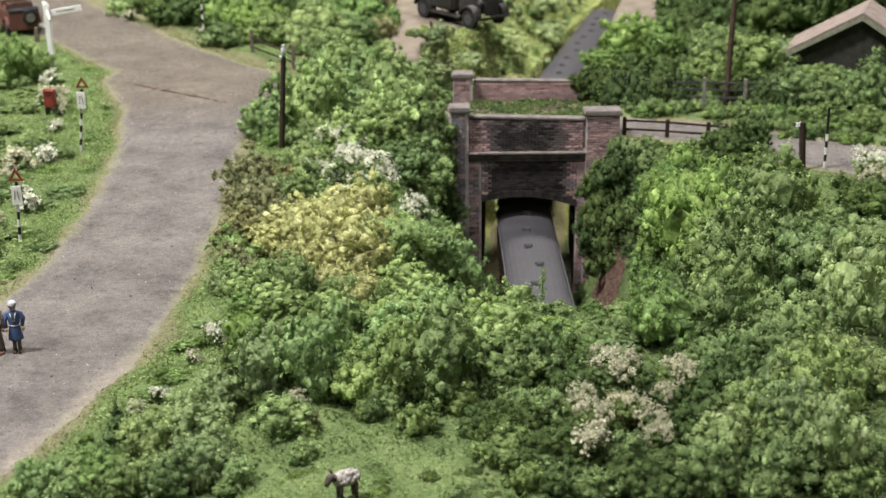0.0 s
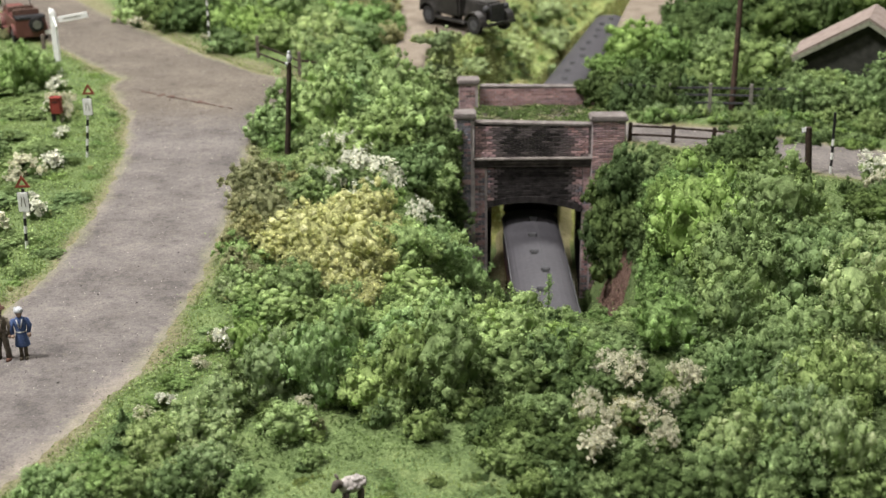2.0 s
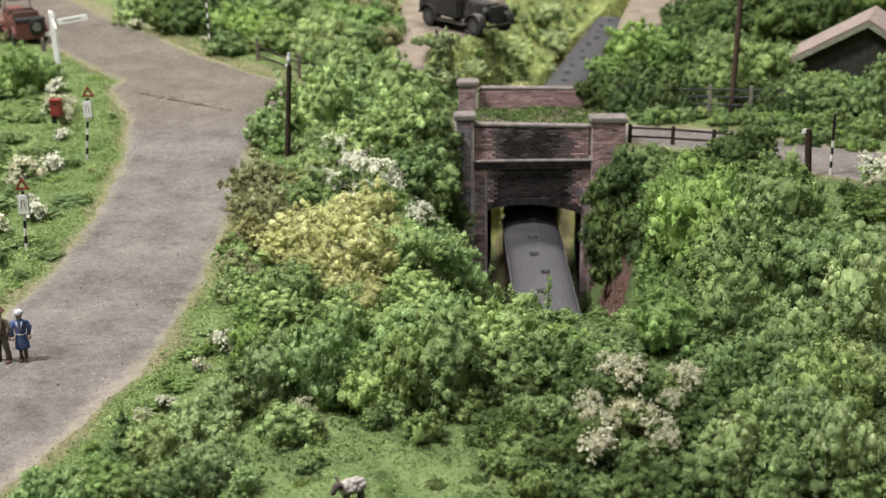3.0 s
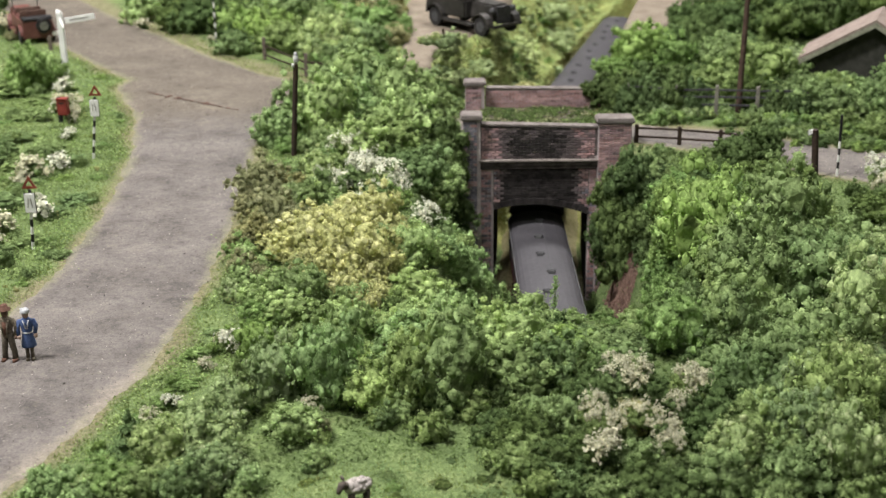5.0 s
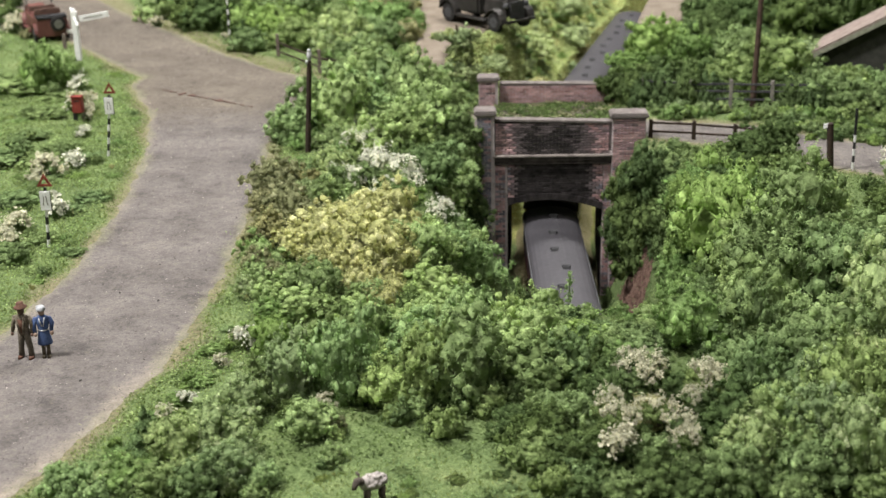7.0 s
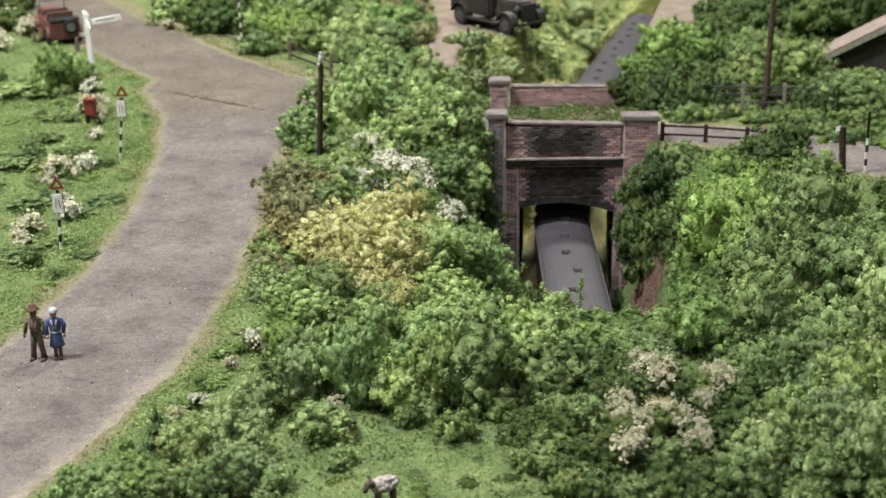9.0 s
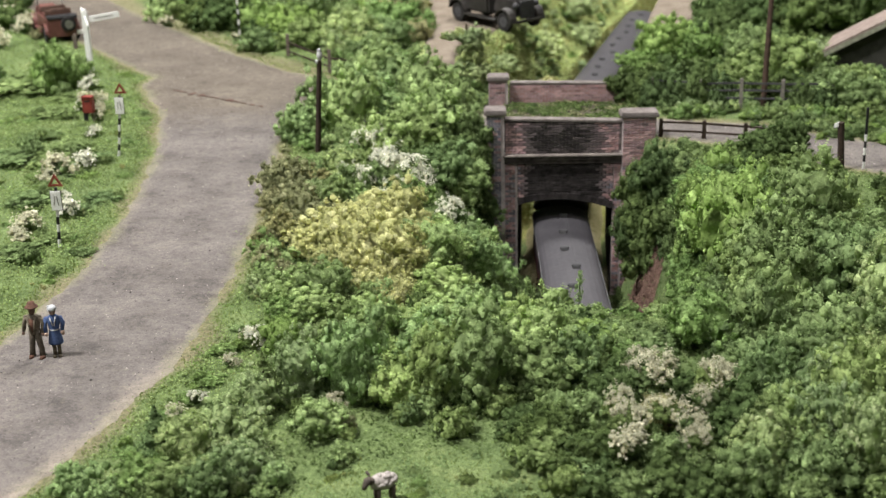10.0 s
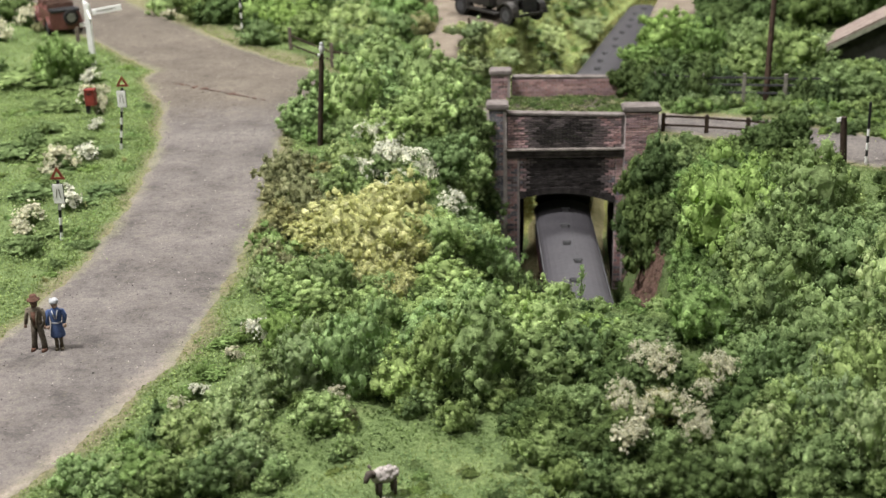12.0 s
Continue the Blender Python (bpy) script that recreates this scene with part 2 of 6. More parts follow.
class Shape:
    """Gathers faces in scale metres."""

    def __init__(self):
        self.v, self.f, self.m, self.slot = [], [], [], 0

    def add(self, verts, faces):
        n = len(self.v)
        self.v += [tuple(q) for q in verts]
        self.f += [tuple(i + n for i in q) for q in faces]
        self.m += [self.slot] * len(faces)
        return self

    def box(self, x, y, z, sx, sy, sz, turn=None, taper=1.0):
        """Centre, full sizes; taper shrinks the top."""
        vs = []
        for k in (-1, 1):
            w = taper if k > 0 else 1.0
            for i, j in ((-1, -1), (1, -1), (1, 1), (-1, 1)):
                q = Vector((i * sx / 2 * w, j * sy / 2 * w, k * sz / 2))
                vs.append((turn @ q if turn else q) + Vector((x, y, z)))
        return self.add(vs, ((3, 2, 1, 0), (4, 5, 6, 7), (0, 1, 5, 4), (1, 2, 6, 5), (2, 3, 7, 6), (3, 0, 4, 7)))

    def rod(self, a, b, ra, rb=None, n=8):
        a, b = Vector(a), Vector(b)
        rb = ra if rb is None else rb
        q = (b - a).to_track_quat("Z", "Y")
        vs = [p + q @ Vector((r * math.cos(2 * math.pi * i / n), r * math.sin(2 * math.pi * i / n), 0)) for p, r in ((a, ra), (b, rb)) for i in range(n)]
        fs = [(i, (i + 1) % n, n + (i + 1) % n, n + i) for i in range(n)]
        return self.add(vs, fs + [tuple(range(n - 1, -1, -1)), tuple(range(n, 2 * n))])

    def ball(self, x, y, z, rx, ry, rz, n=10, rings=6, turn=None):
        vs = []
        for i in range(rings + 1):
            a = math.pi * i / rings
            for j in range(n):
                b = 2 * math.pi * j / n
                q = Vector((rx * math.sin(a) * math.cos(b), ry * math.sin(a) * math.sin(b), rz * math.cos(a)))
                vs.append((turn @ q if turn else q) + Vector((x, y, z)))
        fs = [(i * n + j, (i + 1) * n + j, (i + 1) * n + (j + 1) % n, i * n + (j + 1) % n) for i in range(rings) for j in range(n)]
        return self.add(vs, fs)

    def stack(self, rings, n=12):
        """Ovals one above the other: centre x, y, z and half widths in x and y."""
        vs = [(x + rx * math.cos(2 * math.pi * i / n), y + ry * math.sin(2 * math.pi * i / n), z) for x, y, z, rx, ry in rings for i in range(n)]
        m = len(rings)
        fs = [(k * n + i, k * n + (i + 1) % n, (k + 1) * n + (i + 1) % n, (k + 1) * n + i) for k in range(m - 1) for i in range(n)]
        return self.add(vs, fs + [tuple(range(n - 1, -1, -1)), tuple(range((m - 1) * n, m * n))])

    def prism(self, outline, y0, y1):
        """An outline in x and z, drawn out along y."""
        n = len(outline)
        vs = [(x, y0, z) for x, z in outline] + [(x, y1, z) for x, z in outline]
        return self.add(vs, [(i, (i + 1) % n, n + (i + 1) % n, n + i) for i in range(n)] + [tuple(range(n - 1, -1, -1)), tuple(range(n, 2 * n))])

    def skew(self, y0, k):
        """Slides everything sideways in proportion to its distance behind y0."""
        self.v = [(x + k * (y - y0), y, z) for x, y, z in self.v]
        return self

    def mesh(self, name, *mats, bevel=0.0, smooth=False):
        me = bpy.data.meshes.new(name)
        me.from_pydata(self.v, [], self.f)
        for q in mats:
            me.materials.append(q)
        me.polygons.foreach_set("material_index", self.m)
        bm = bmesh.new()
        bm.from_mesh(me)
        bmesh.ops.remove_doubles(bm, verts=bm.verts, dist=1e-5)
        bmesh.ops.recalc_face_normals(bm, faces=bm.faces)
        if bevel:
            sharp = [e for e in bm.edges if len(e.link_faces) == 2 and e.calc_face_angle() > 0.6]
            bmesh.ops.bevel(bm, geom=sharp, offset=bevel, segments=2, affect="EDGES", clamp_overlap=True)
        for q in bm.faces:
            q.smooth = smooth
        bm.to_mesh(me)
        bm.free()
        return me


def part(name, shape, mats, parent, label="", bevel=0.0, smooth=False, at=None):
    mats = mats if isinstance(mats, tuple) else (mats,)
    me = shape.mesh(name, *mats, bevel=bevel, smooth=smooth) if isinstance(shape, Shape) else shape
    ob = new(name, me)
    ob.parent = parent
    if at is not None:
        ob.matrix_basis = at
    if label:
        ob["label"] = label
    return ob


def solid(name, shape, mats, label, category, kind="", group="", bevel=0.0, smooth=False, x=0, y=0, z=0, rz=0):
    """A thing that is one mesh."""
    mats = mats if isinstance(mats, tuple) else (mats,)
    me = shape.mesh(name, *mats, bevel=bevel, smooth=smooth) if isinstance(shape, Shape) else shape
    ob = new(name, me)
    ob.matrix_basis = spot(x, y, z, 0, 0, rz) @ Matrix.Scale(S, 4)
    return tagged(ob, label, category, group, kind)


def quick_mesh(name, verts, faces, mats):
    """A mesh from arrays of vertices and quads or triangles."""
    me = bpy.data.meshes.new(name)
    k = faces.shape[1]
    me.vertices.add(len(verts))
    me.vertices.foreach_set("co", np.asarray(verts, dtype=np.float32).ravel())
    me.loops.add(faces.size)
    me.loops.foreach_set("vertex_index", faces.ravel().astype(np.int32))
    me.polygons.add(len(faces))
    me.polygons.foreach_set("loop_start", np.arange(0, faces.size, k, dtype=np.int32))
    for q in mats:
        me.materials.append(q)
    me.update()
    me.validate()
    return me


# ---- the lie of the land ----
def step(a, b, v):
    t = np.clip((v - a) / (b - a), 0, 1)
    return t * t * (3 - 2 * t)


def track_x(y):
    return 3.9 + 0.03 * (y - 66) + 0.085 * (np.sqrt((y - 66) ** 2 + 9) - 3) + np.maximum(0.0, y - 80) ** 2 / 350


def waves(x, y, seed=0.0):
    """Cheap smooth unevenness, about -1 to 1."""
    return (np.sin(0.9 * x + 1.3 * np.sin(0.5 * y + seed)) + np.sin(1.1 * y + 1.7 * np.sin(0.4 * x + seed)) + 0.6 * np.sin(2.3 * x + 1.9 * y + seed)) / 2.6


def land(x, y):
    """Ground level: road level 0, with the railway cutting through it."""
    x, y = np.asarray(x, float), np.asarray(y, float)
    d = x - track_x(y)
    far = step(72, 78, y)
    gentle = step(75, 78, y) * (1 - step(87, 92, y))
    top = np.where(d < 0, 6.2 - 1.4 * far + 3.4 * gentle + 1.8 * step(96, 100, y), 6.4 + 0.8 * far - 2.9 * step(88, 94, y))
    walled = step(65.9, 67.1, y) * (1 - step(75.9, 77.1, y))
    foot = 2.5 + 1.1 * walled
    top = top + (4.5 - top) * walled
    cut = step(45.5, 50.5, y) * (1 - step(foot, top, np.abs(d)))
    # the left bank is shallow beyond the bridge
    depth = 8.9 - 3.7 * step(77.5, 79.5, y) * step(1.9, 2.3, -d)
    return -depth * cut


def near_line(x, y, line, widths):
    """Signed distance inside a road along a line of points (positive inside)."""
    best = np.full(np.shape(x), -99.0)
    for (ax, ay), (bx, by), wa, wb in zip(line, line[1:], widths, widths[1:]):
        dx, dy = bx - ax, by - ay
        t = np.clip(((x - ax) * dx + (y - ay) * dy) / (dx * dx + dy * dy), 0, 1)
        d = np.hypot(x - ax - t * dx, y - ay - t * dy)
        best = np.maximum(best, wa + (wb - wa) * t - d)
    return best


LANE = [(-21.0, 26.0), (-16.2, 36.0), (-14.0, 43.0), (-13.2, 50.0), (-13.1, 58.0), (-13.6, 66.0), (-14.6, 74.0), (-16.0, 80.0)]
LANE_W = [3.4, 3.5, 3.5, 3.25, 3.15, 3.2, 3.6, 4.6]
MAIN = [(-36.0, 110.0), (-29.0, 99.0), (-24.0, 92.5), (-19.5, 86.0), (-15.0, 80.5), (-10.0, 76.5), (-4.0, 72.0), (1.0, 70.1), (9.0, 69.4), (14.0, 67.6), (18.0, 64.5), (23.0, 62.0), (32.0, 60.0), (46.0, 60.0)]
MAIN_W = [3.6, 3.6, 3.5, 3.5, 3.6, 3.4, 2.4, 1.5, 1.6, 2.2, 2.4, 2.6, 2.8, 2.8]
YARD = [(-2.6, 82.0), (-2.6, 88.0), (-0.9, 94.5), (-0.3, 100.0), (0.5, 112.0)]
YARD_W = [0.8, 1.1, 3.0, 3.7, 4.4]
GOODS = [(12.4, 93.0), (14.2, 100.0), (18.0, 112.0), (24.0, 124.0)]
GOODS_W = [1.6, 2.4, 3.4, 5.0]


def road_in(x, y):
    return np.maximum(near_line(x, y, LANE, LANE_W), near_line(x, y, MAIN, MAIN_W))


def sheet(name, x0, x1, y0, y1, gap, level, keep=None, mats=(), values=None):
    """A grid of quads; keep(x, y) picks the faces, values are named per-vertex numbers."""
    xs, ys = np.arange(x0, x1 + gap / 2, gap), np.arange(y0, y1 + gap / 2, gap)
    gx, gy = np.meshgrid(xs, ys)
    n, m = len(xs), len(ys)
    idx = np.arange(n * m).reshape(m, n)
    quads = np.stack([idx[:-1, :-1], idx[:-1, 1:], idx[1:, 1:], idx[1:, :-1]], -1).reshape(-1, 4)
    if keep is not None:
        cx, cy = gx.ravel()[quads].mean(1), gy.ravel()[quads].mean(1)
        quads = quads[keep(cx, cy)]
    used, quads = np.unique(quads, return_inverse=True)
    quads = quads.reshape(-1, 4)
    x, y = gx.ravel()[used], gy.ravel()[used]
    me = quick_mesh(name, np.stack([x, y, level(x, y)], -1), quads, mats)
    for key, fun in (values or {}).items():
        a = me.attributes.new(key, "FLOAT", "POINT")
        a.data.foreach_set("value", fun(x, y).astype(np.float32))
    me.polygons.foreach_set("use_smooth", [True] * len(me.polygons))
    return me


def ground_level(x, y):
    r = road_in(x, y)
    rough = 0.16 * waves(x, y) + 0.07 * waves(3.1 * x, 2.9 * y, 2.0)
    return land(x, y) + rough * step(0.0, 1.5, -r) - 0.025 * step(-0.4, 0.4, r)


def straw_and_light(x, y):
    d = x - track_x(y)
    w = 0.5 + 0.5 * waves(1.7 * x, 1.3 * y, 4.0)
    through_cut = step(74, 77, y) * (1 - step(84, 90, y)) * (1 - step(3.0, 4.2, np.abs(d))) * (0.7 + 0.3 * w)
    # straw colour on this slope also brightens it in place of missing light
    slope = step(77, 79, y) * step(-9, -7, d) * (1 - step(-1, 3, d)) * np.clip(0.35 + 0.35 * w + 0.4 * step(98, 106, y), 0, 0.9)
    return np.maximum(through_cut, slope)


def trodden(x, y):
    """Bare soil showing through along the road's edge."""
    verge = 0.85 * step(-1.0, 0.1, road_in(x, y) + 0.45 * waves(1.4 * x, 1.1 * y, 3.0))
    bank = 1.1 * step(0.0, 0.5, 1.0 - ((x - 10.0) / 2.2) ** 2 - ((y - 90.0) / 5.5) ** 2)
    return np.maximum(np.maximum(verge, bank), 0.8 * far_verge(x, y)) - 0.12


def far_verge(x, y):
    """Worn bank on the far side of the junction."""
    beyond = 0.62 * (x + 15.0) + 0.78 * (y - 80.5)
    return step(-2.6, -0.9, near_line(x, y, MAIN, MAIN_W) + 0.5 * waves(1.1 * x, 1.3 * y, 6.0)) * step(0.0, 1.0, beyond) * (1 - step(-9.0, -7.0, x))


def dusty(x, y):
    r = road_in(x, y)
    w = 0.5 + 0.5 * waves(0.7 * x, 0.6 * y, 7.0)
    near_part = 1 - step(39, 45, y)
    return (0.45 + 0.3 * near_part) * (1 - step(0.0, 0.5 + 0.6 * w + 1.2 * near_part * w, r)) - 0.1


def mossy(x, y):
    return 0.6 * (1 - step(-0.3, 0.75 + 0.5 * waves(1.3 * x, 1.2 * y, 1.0), road_in(x, y))) * (0.55 + 0.45 * step(38, 47, y))


def browner(x, y):
    return step(68, 78, y)


def yard_in(x, y):
    return np.maximum(near_line(x, y, YARD, YARD_W), near_line(x, y, GOODS, GOODS_W))


solid("ground", sheet("ground", -46, 46, 16, 136, 0.4, ground_level, mats=(TURF,), values={"dry": straw_and_light, "trodden": trodden}), (), "uneven green turf of the model landscape with a deep railway cutting", "ground", "structure")
def road_edge(x, y):
    return road_in(x, y) + 0.16 * waves(2.3 * x, 2.1 * y) + 0.08 * waves(7 * x, 6 * y, 3.0)


def yard_edge(x, y):
    return yard_in(x, y) + 0.2 * waves(2 * x, 2 * y)


solid("road", sheet("road", -40, 40, 24, 112, 0.16, lambda x, y: 0.012 * waves(2 * x, 2 * y) - 0.3 * (1 - step(-0.35, 0.1, road_edge(x, y))),
      lambda x, y: road_edge(x, y) > -0.5, (TARMAC,), {"dusty": dusty, "mossy": mossy, "brown": browner}), (), "worn grey gravel road with dusty pale edges", "road", "structure")
solid("yard_track", sheet("yard_track", -6, 30, 81, 130, 0.2, lambda x, y: land(x, y) + 0.2 + 0.05 * waves(x, y) - 0.6 * (1 - step(-0.3, 0.3, yard_edge(x, y))),
      lambda x, y: (yard_edge(x, y) > -0.6) & (land(x, y) > -0.6), (DIRT,)), (), "dry sandy dirt track beside the cutting", "track", "structure")

# ---- layout support and hall ----
solid("baseboard", Shape().box(0, 76, -11.5, 94, 122, 3.6), BOARD, "dark green painted baseboard under the model landscape", "baseboard", "structure")
for lx in (-42, 42):
    for ly in (20, 130):
        solid("trestle_leg", Shape().box(lx, ly, -48.5, 4, 4, 70.4), TIMBER, "plain square timber trestle leg under the baseboard", "leg", "structure")


def hall(name, x, y, z, sx, sy, sz, mat, label, category):
    ob = new(name, Shape().box(0, 0, 0, sx, sy, sz).mesh(name, mat))
    ob.matrix_basis = pose(x, y, z)
    tagged(ob, label, category, kind="structure")


hall("floor", 0, 1, -0.05, 12, 14, 0.1, HALLFLOOR, "brown boarded hall floor", "floor")
hall("ceiling", 0, 1, 3.65, 12, 14, 0.1, HALLWALL, "plain pale hall ceiling", "ceiling")
hall("wall_north", 0, 8.05, 1.8, 12, 0.1, 3.6, HALLWALL, "plain pale hall wall", "wall")
hall("wall_south", 0, -6.05, 1.8, 12, 0.1, 3.6, HALLWALL, "plain pale hall wall", "wall")
hall("wall_west", -6.05, 1, 1.8, 0.1, 14.2, 3.6, HALLWALL, "plain pale hall wall", "wall")
hall("wall_east", 6.05, 1, 1.8, 0.1, 14.2, 3.6, HALLWALL, "plain pale hall wall", "wall")


# ---- railway in the cutting ----
def heading(y):
    """How far the track turns aside for each metre onward."""
    return float(track_x(y + 0.1) - track_x(y - 0.1)) / 0.2


def along(y, off=0.0, z=0.0):
    s = heading(y)
    n = math.hypot(1, s)
    return (track_x(y) + off / n, y - off * s / n, z)


def ribbon(sections, y0, y1, gap=1.0):
    """Draws a cross-section (off, z) along the track."""
    sh = Shape()
    ys = np.arange(y0, y1 + 0.01, gap)
    n = len(sections)
    vs = [along(y, o, z) for y in ys for o, z in sections]
    fs = [(i * n + j, i * n + (j + 1) % n, (i + 1) * n + (j + 1) % n, (i + 1) * n + j) for i in range(len(ys) - 1) for j in range(n)]
    return sh.add(vs, fs)


solid("ballast", ribbon([(-2.4, -9.0), (-1.5, -8.27), (1.5, -8.27), (2.4, -9.0)], 50, 135), BALLAST, "buff stone ballast under the railway track", "ballast", "structure")
track = thing("railway_track", 4.25, 63, -8.27, 0, "rusty steel railway track on timber sleepers", "track")
shift = Matrix.Translation((-4.25, -63, 8.27))
for side in (-0.62, 0.62):
    part("rail", ribbon([(side - 0.05, -8.17), (side - 0.05, -8.01), (side + 0.05, -8.01), (side + 0.05, -8.17)], 51, 134), RAIL, track, "rusty steel rail with a worn top", at=shift)
sleeper = Shape().box(0, 0, 0, 2.3, 0.26, 0.12).mesh("sleeper", DARKWOOD, bevel=0.02)
for y in np.arange(51.3, 134, 0.7):
    x, yy, _ = along(y)
    part("sleeper", sleeper, (), track, at=shift @ Matrix.Translation((x, yy, -8.22)) @ Matrix.Rotation(-math.atan(heading(y)), 4, "Z"))


def coach(y0, y1):
    (ax, ay, _), (bx, by, _) = along(y0), along(y1)
    length = math.hypot(bx - ax, by - ay)
    c = thing("railway_coach", (ax + bx) / 2, (ay + by) / 2, -8.01, -math.degrees(math.atan2(bx - ax, by - ay)), "grey-roofed maroon passenger coach standing in the cutting", "railway coach", "coaches of the train")
    h = length / 2
    w = 1.46
    arc = [(w * math.cos(a), 3.05 + 0.5 * math.sin(a)) for a in np.linspace(0, math.pi, 15)]
    body = Shape().prism([(-1.36, 0.75), (1.36, 0.75), (1.42, 1.6), (1.38, 3.05), (-1.38, 3.05), (-1.42, 1.6)], -h, h)
    part("body", body, MAROON, c, "dark maroon coach side", bevel=0.03)
    part("roof", Shape().prism([(-w, 2.98), (w, 2.98)] + arc[1:-1], -h - 0.03, h + 0.03), ROOFGREY, c, "smooth dull grey curved roof", bevel=0.02)
    part("gutter", Shape().box(-w - 0.01, 0, 3.03, 0.06, length, 0.07).box(w + 0.01, 0, 3.03, 0.06, length, 0.07), VENT, c)
    part("roof_seam", Shape().box(0.2, 0, 3.535, 0.04, length - 0.3, 0.02), VENT, c, "thin dark seam along the roof")
    vent = Shape().box(0, 0, 0.07, 0.36, 0.36, 0.16, taper=0.75).rod((-0.22, 0, 0.13), (0.22, 0, 0.13), 0.08, n=8).mesh("vent", VENT, bevel=0.012)
    for i, q in enumerate(np.arange(-h + 1.6, h - 0.8, 2.35)):
        o = -0.12 if i % 2 else -0.2
        part("vent", vent, (), c, "dark roof ventilator", at=Matrix.Translation((o + 0.3 * (i % 3 == 0), q, 3.53)))
    for q in np.arange(-h + 1.0, h - 0.9, 1.9):
        for sx in (-1, 1):
            part("window", Shape().box(sx * 1.4, q, 2.2, 0.05, 1.2, 0.75), BLACK, c, "dark coach window")
    for e in (-1, 1):
        part("gangway", Shape().box(0, e * (h + 0.2), 2.05, 1.1, 0.4, 2.3), BLACK, c, "black corridor connection", bevel=0.05)
        bogie = Shape().box(0, e * (h - 3), 0.55, 2.1, 3.2, 0.35)
        for q in (-1.2, 1.2):
            bogie.rod((-0.72, e * (h - 3) + q, 0.46), (0.72, e * (h - 3) + q, 0.46), 0.45, n=14)
        part("bogie", bogie, BLACK, c)
    return c


coach(52.2, 69.6)
coach(70.6, 94.8)
coach(95.8, 119.6)

# ---- the brick road bridge ----
bridge = thing("road_bridge", 4.2, 71.5, -8.9, 0, "old sooty red brick road bridge with a low arch", "bridge")
home = Matrix.Translation((-4.2, -71.5, 8.9))
SPAN0, SPAN1, SPRING, RISE = 1.82, 6.82, -3.75, 0.42


def arch_z(x):
    t = (x - (SPAN0 + SPAN1) / 2) / ((SPAN1 - SPAN0) / 2)
    return SPRING + RISE * (1 - t * t) - 0.14 * t


curve = [(x, arch_z(x)) for x in np.linspace(SPAN0, SPAN1, 17)]
left_leg = [(0.2, -8.9), (SPAN0, -8.9), (SPAN0, SPRING), (SPAN0, -0.7), (0.2, -0.7)]
right_leg = [(SPAN1, -8.9), (9.05, -8.9), (9.05, -0.7), (SPAN1, -0.7), (SPAN1, SPRING)]
part("abutment", Shape().prism([left_leg[0], left_leg[1], left_leg[3], left_leg[4]], 67.55, 75.6).skew(67.55, 0.055), MORTAR, bridge, at=home)
part("abutment", Shape().prism([right_leg[0], right_leg[1], right_leg[2], right_leg[3]], 67.55, 75.6).skew(67.55, 0.055), MORTAR, bridge, at=home)
part("vault", Shape().prism(curve + [(SPAN1, -0.7), (SPAN0, -0.7)], 67.55, 75.6).skew(67.55, 0.055), SOOT, bridge, "near-black arch vault", at=home)
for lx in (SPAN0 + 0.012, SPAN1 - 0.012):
    part("lining", Shape().box(lx, 71.6, (SPRING - 9.1) / 2, 0.03, 7.9, SPRING + 8.7).skew(67.55, 0.055), SOOT, bridge, "near-black tunnel side", at=home)
deck = part("deck", Shape().box(4.4, 69.75, -0.4, 12.4, 3.5, 0.62).box(4.4, 73.5, -0.55, 12.4, 4.0, 0.5), plain("mossy_deck", (0.05, 0.048, 0.032), (0.105, 0.095, 0.066), 0.5, 0.95, 0.1, relief=0.05), bridge, "grassy bridge deck", at=home)
near = part("parapet", Shape().box(4.18, 67.78, 0.02, 6.1, 0.42, 1.75), plain("grimy_mortar", (0.1, 0.088, 0.088), (0.26, 0.225, 0.222), 0.9, 0.95, 0.1), bridge, "sooty brick parapet with a stone coping", at=home)
part("coping", Shape().box(4.18, 67.76, 0.96, 6.08, 0.56, 0.13, Matrix.Rotation(0.03, 3, "Y")), COPING, bridge, "weathered stone coping", bevel=0.03, at=home)
part("string_course", Shape().box(4.15, 67.42, -0.86, 6.2, 0.4, 0.09), plain("string_stone", (0.122, 0.106, 0.0988), (0.258, 0.228, 0.205), 0.6, 0.9, 0.1), bridge, "projecting pale stone string course", bevel=0.02, at=home)
part("corbel_course", Shape().box(4.15, 67.47, -1.03, 6.2, 0.3, 0.2).box(4.15, 67.5, -1.24, 6.2, 0.2, 0.2), plain("sooty_corbel", (0.038, 0.0327, 0.0319), (0.114, 0.095, 0.0912), 0.4, 0.9, 0.1), bridge, "sooty corbelled brick course", bevel=0.02, at=home)
pier_l = part("pier", Shape().box(0.68, 67.75, -3.75, 0.92, 0.9, 10.3), MORTAR, bridge, "brick pier with a stone cap", at=home)
pier_r = part("pier", Shape().box(8.1, 67.75, -3.85, 1.72, 0.9, 10.1), MORTAR, bridge, "brick pier with a stone cap", at=home)
for px, pw, pz in ((0.68, 1.16, 1.42), (8.1, 1.98, 1.2)):
    part("cap", Shape().box(px, 67.75, pz + 0.03, pw, 1.15, 0.16).box(px, 67.75, pz + 0.15, pw - 0.06, 1.08, 0.1, taper=0.95), COPING, bridge, "weathered stone pier cap", bevel=0.03, at=home)
far_wall = part("parapet", Shape().box(5.3, 75.75, 0.0, 7.4, 0.45, 1.5), MORTAR, bridge, "red brick parapet across the road", at=home)
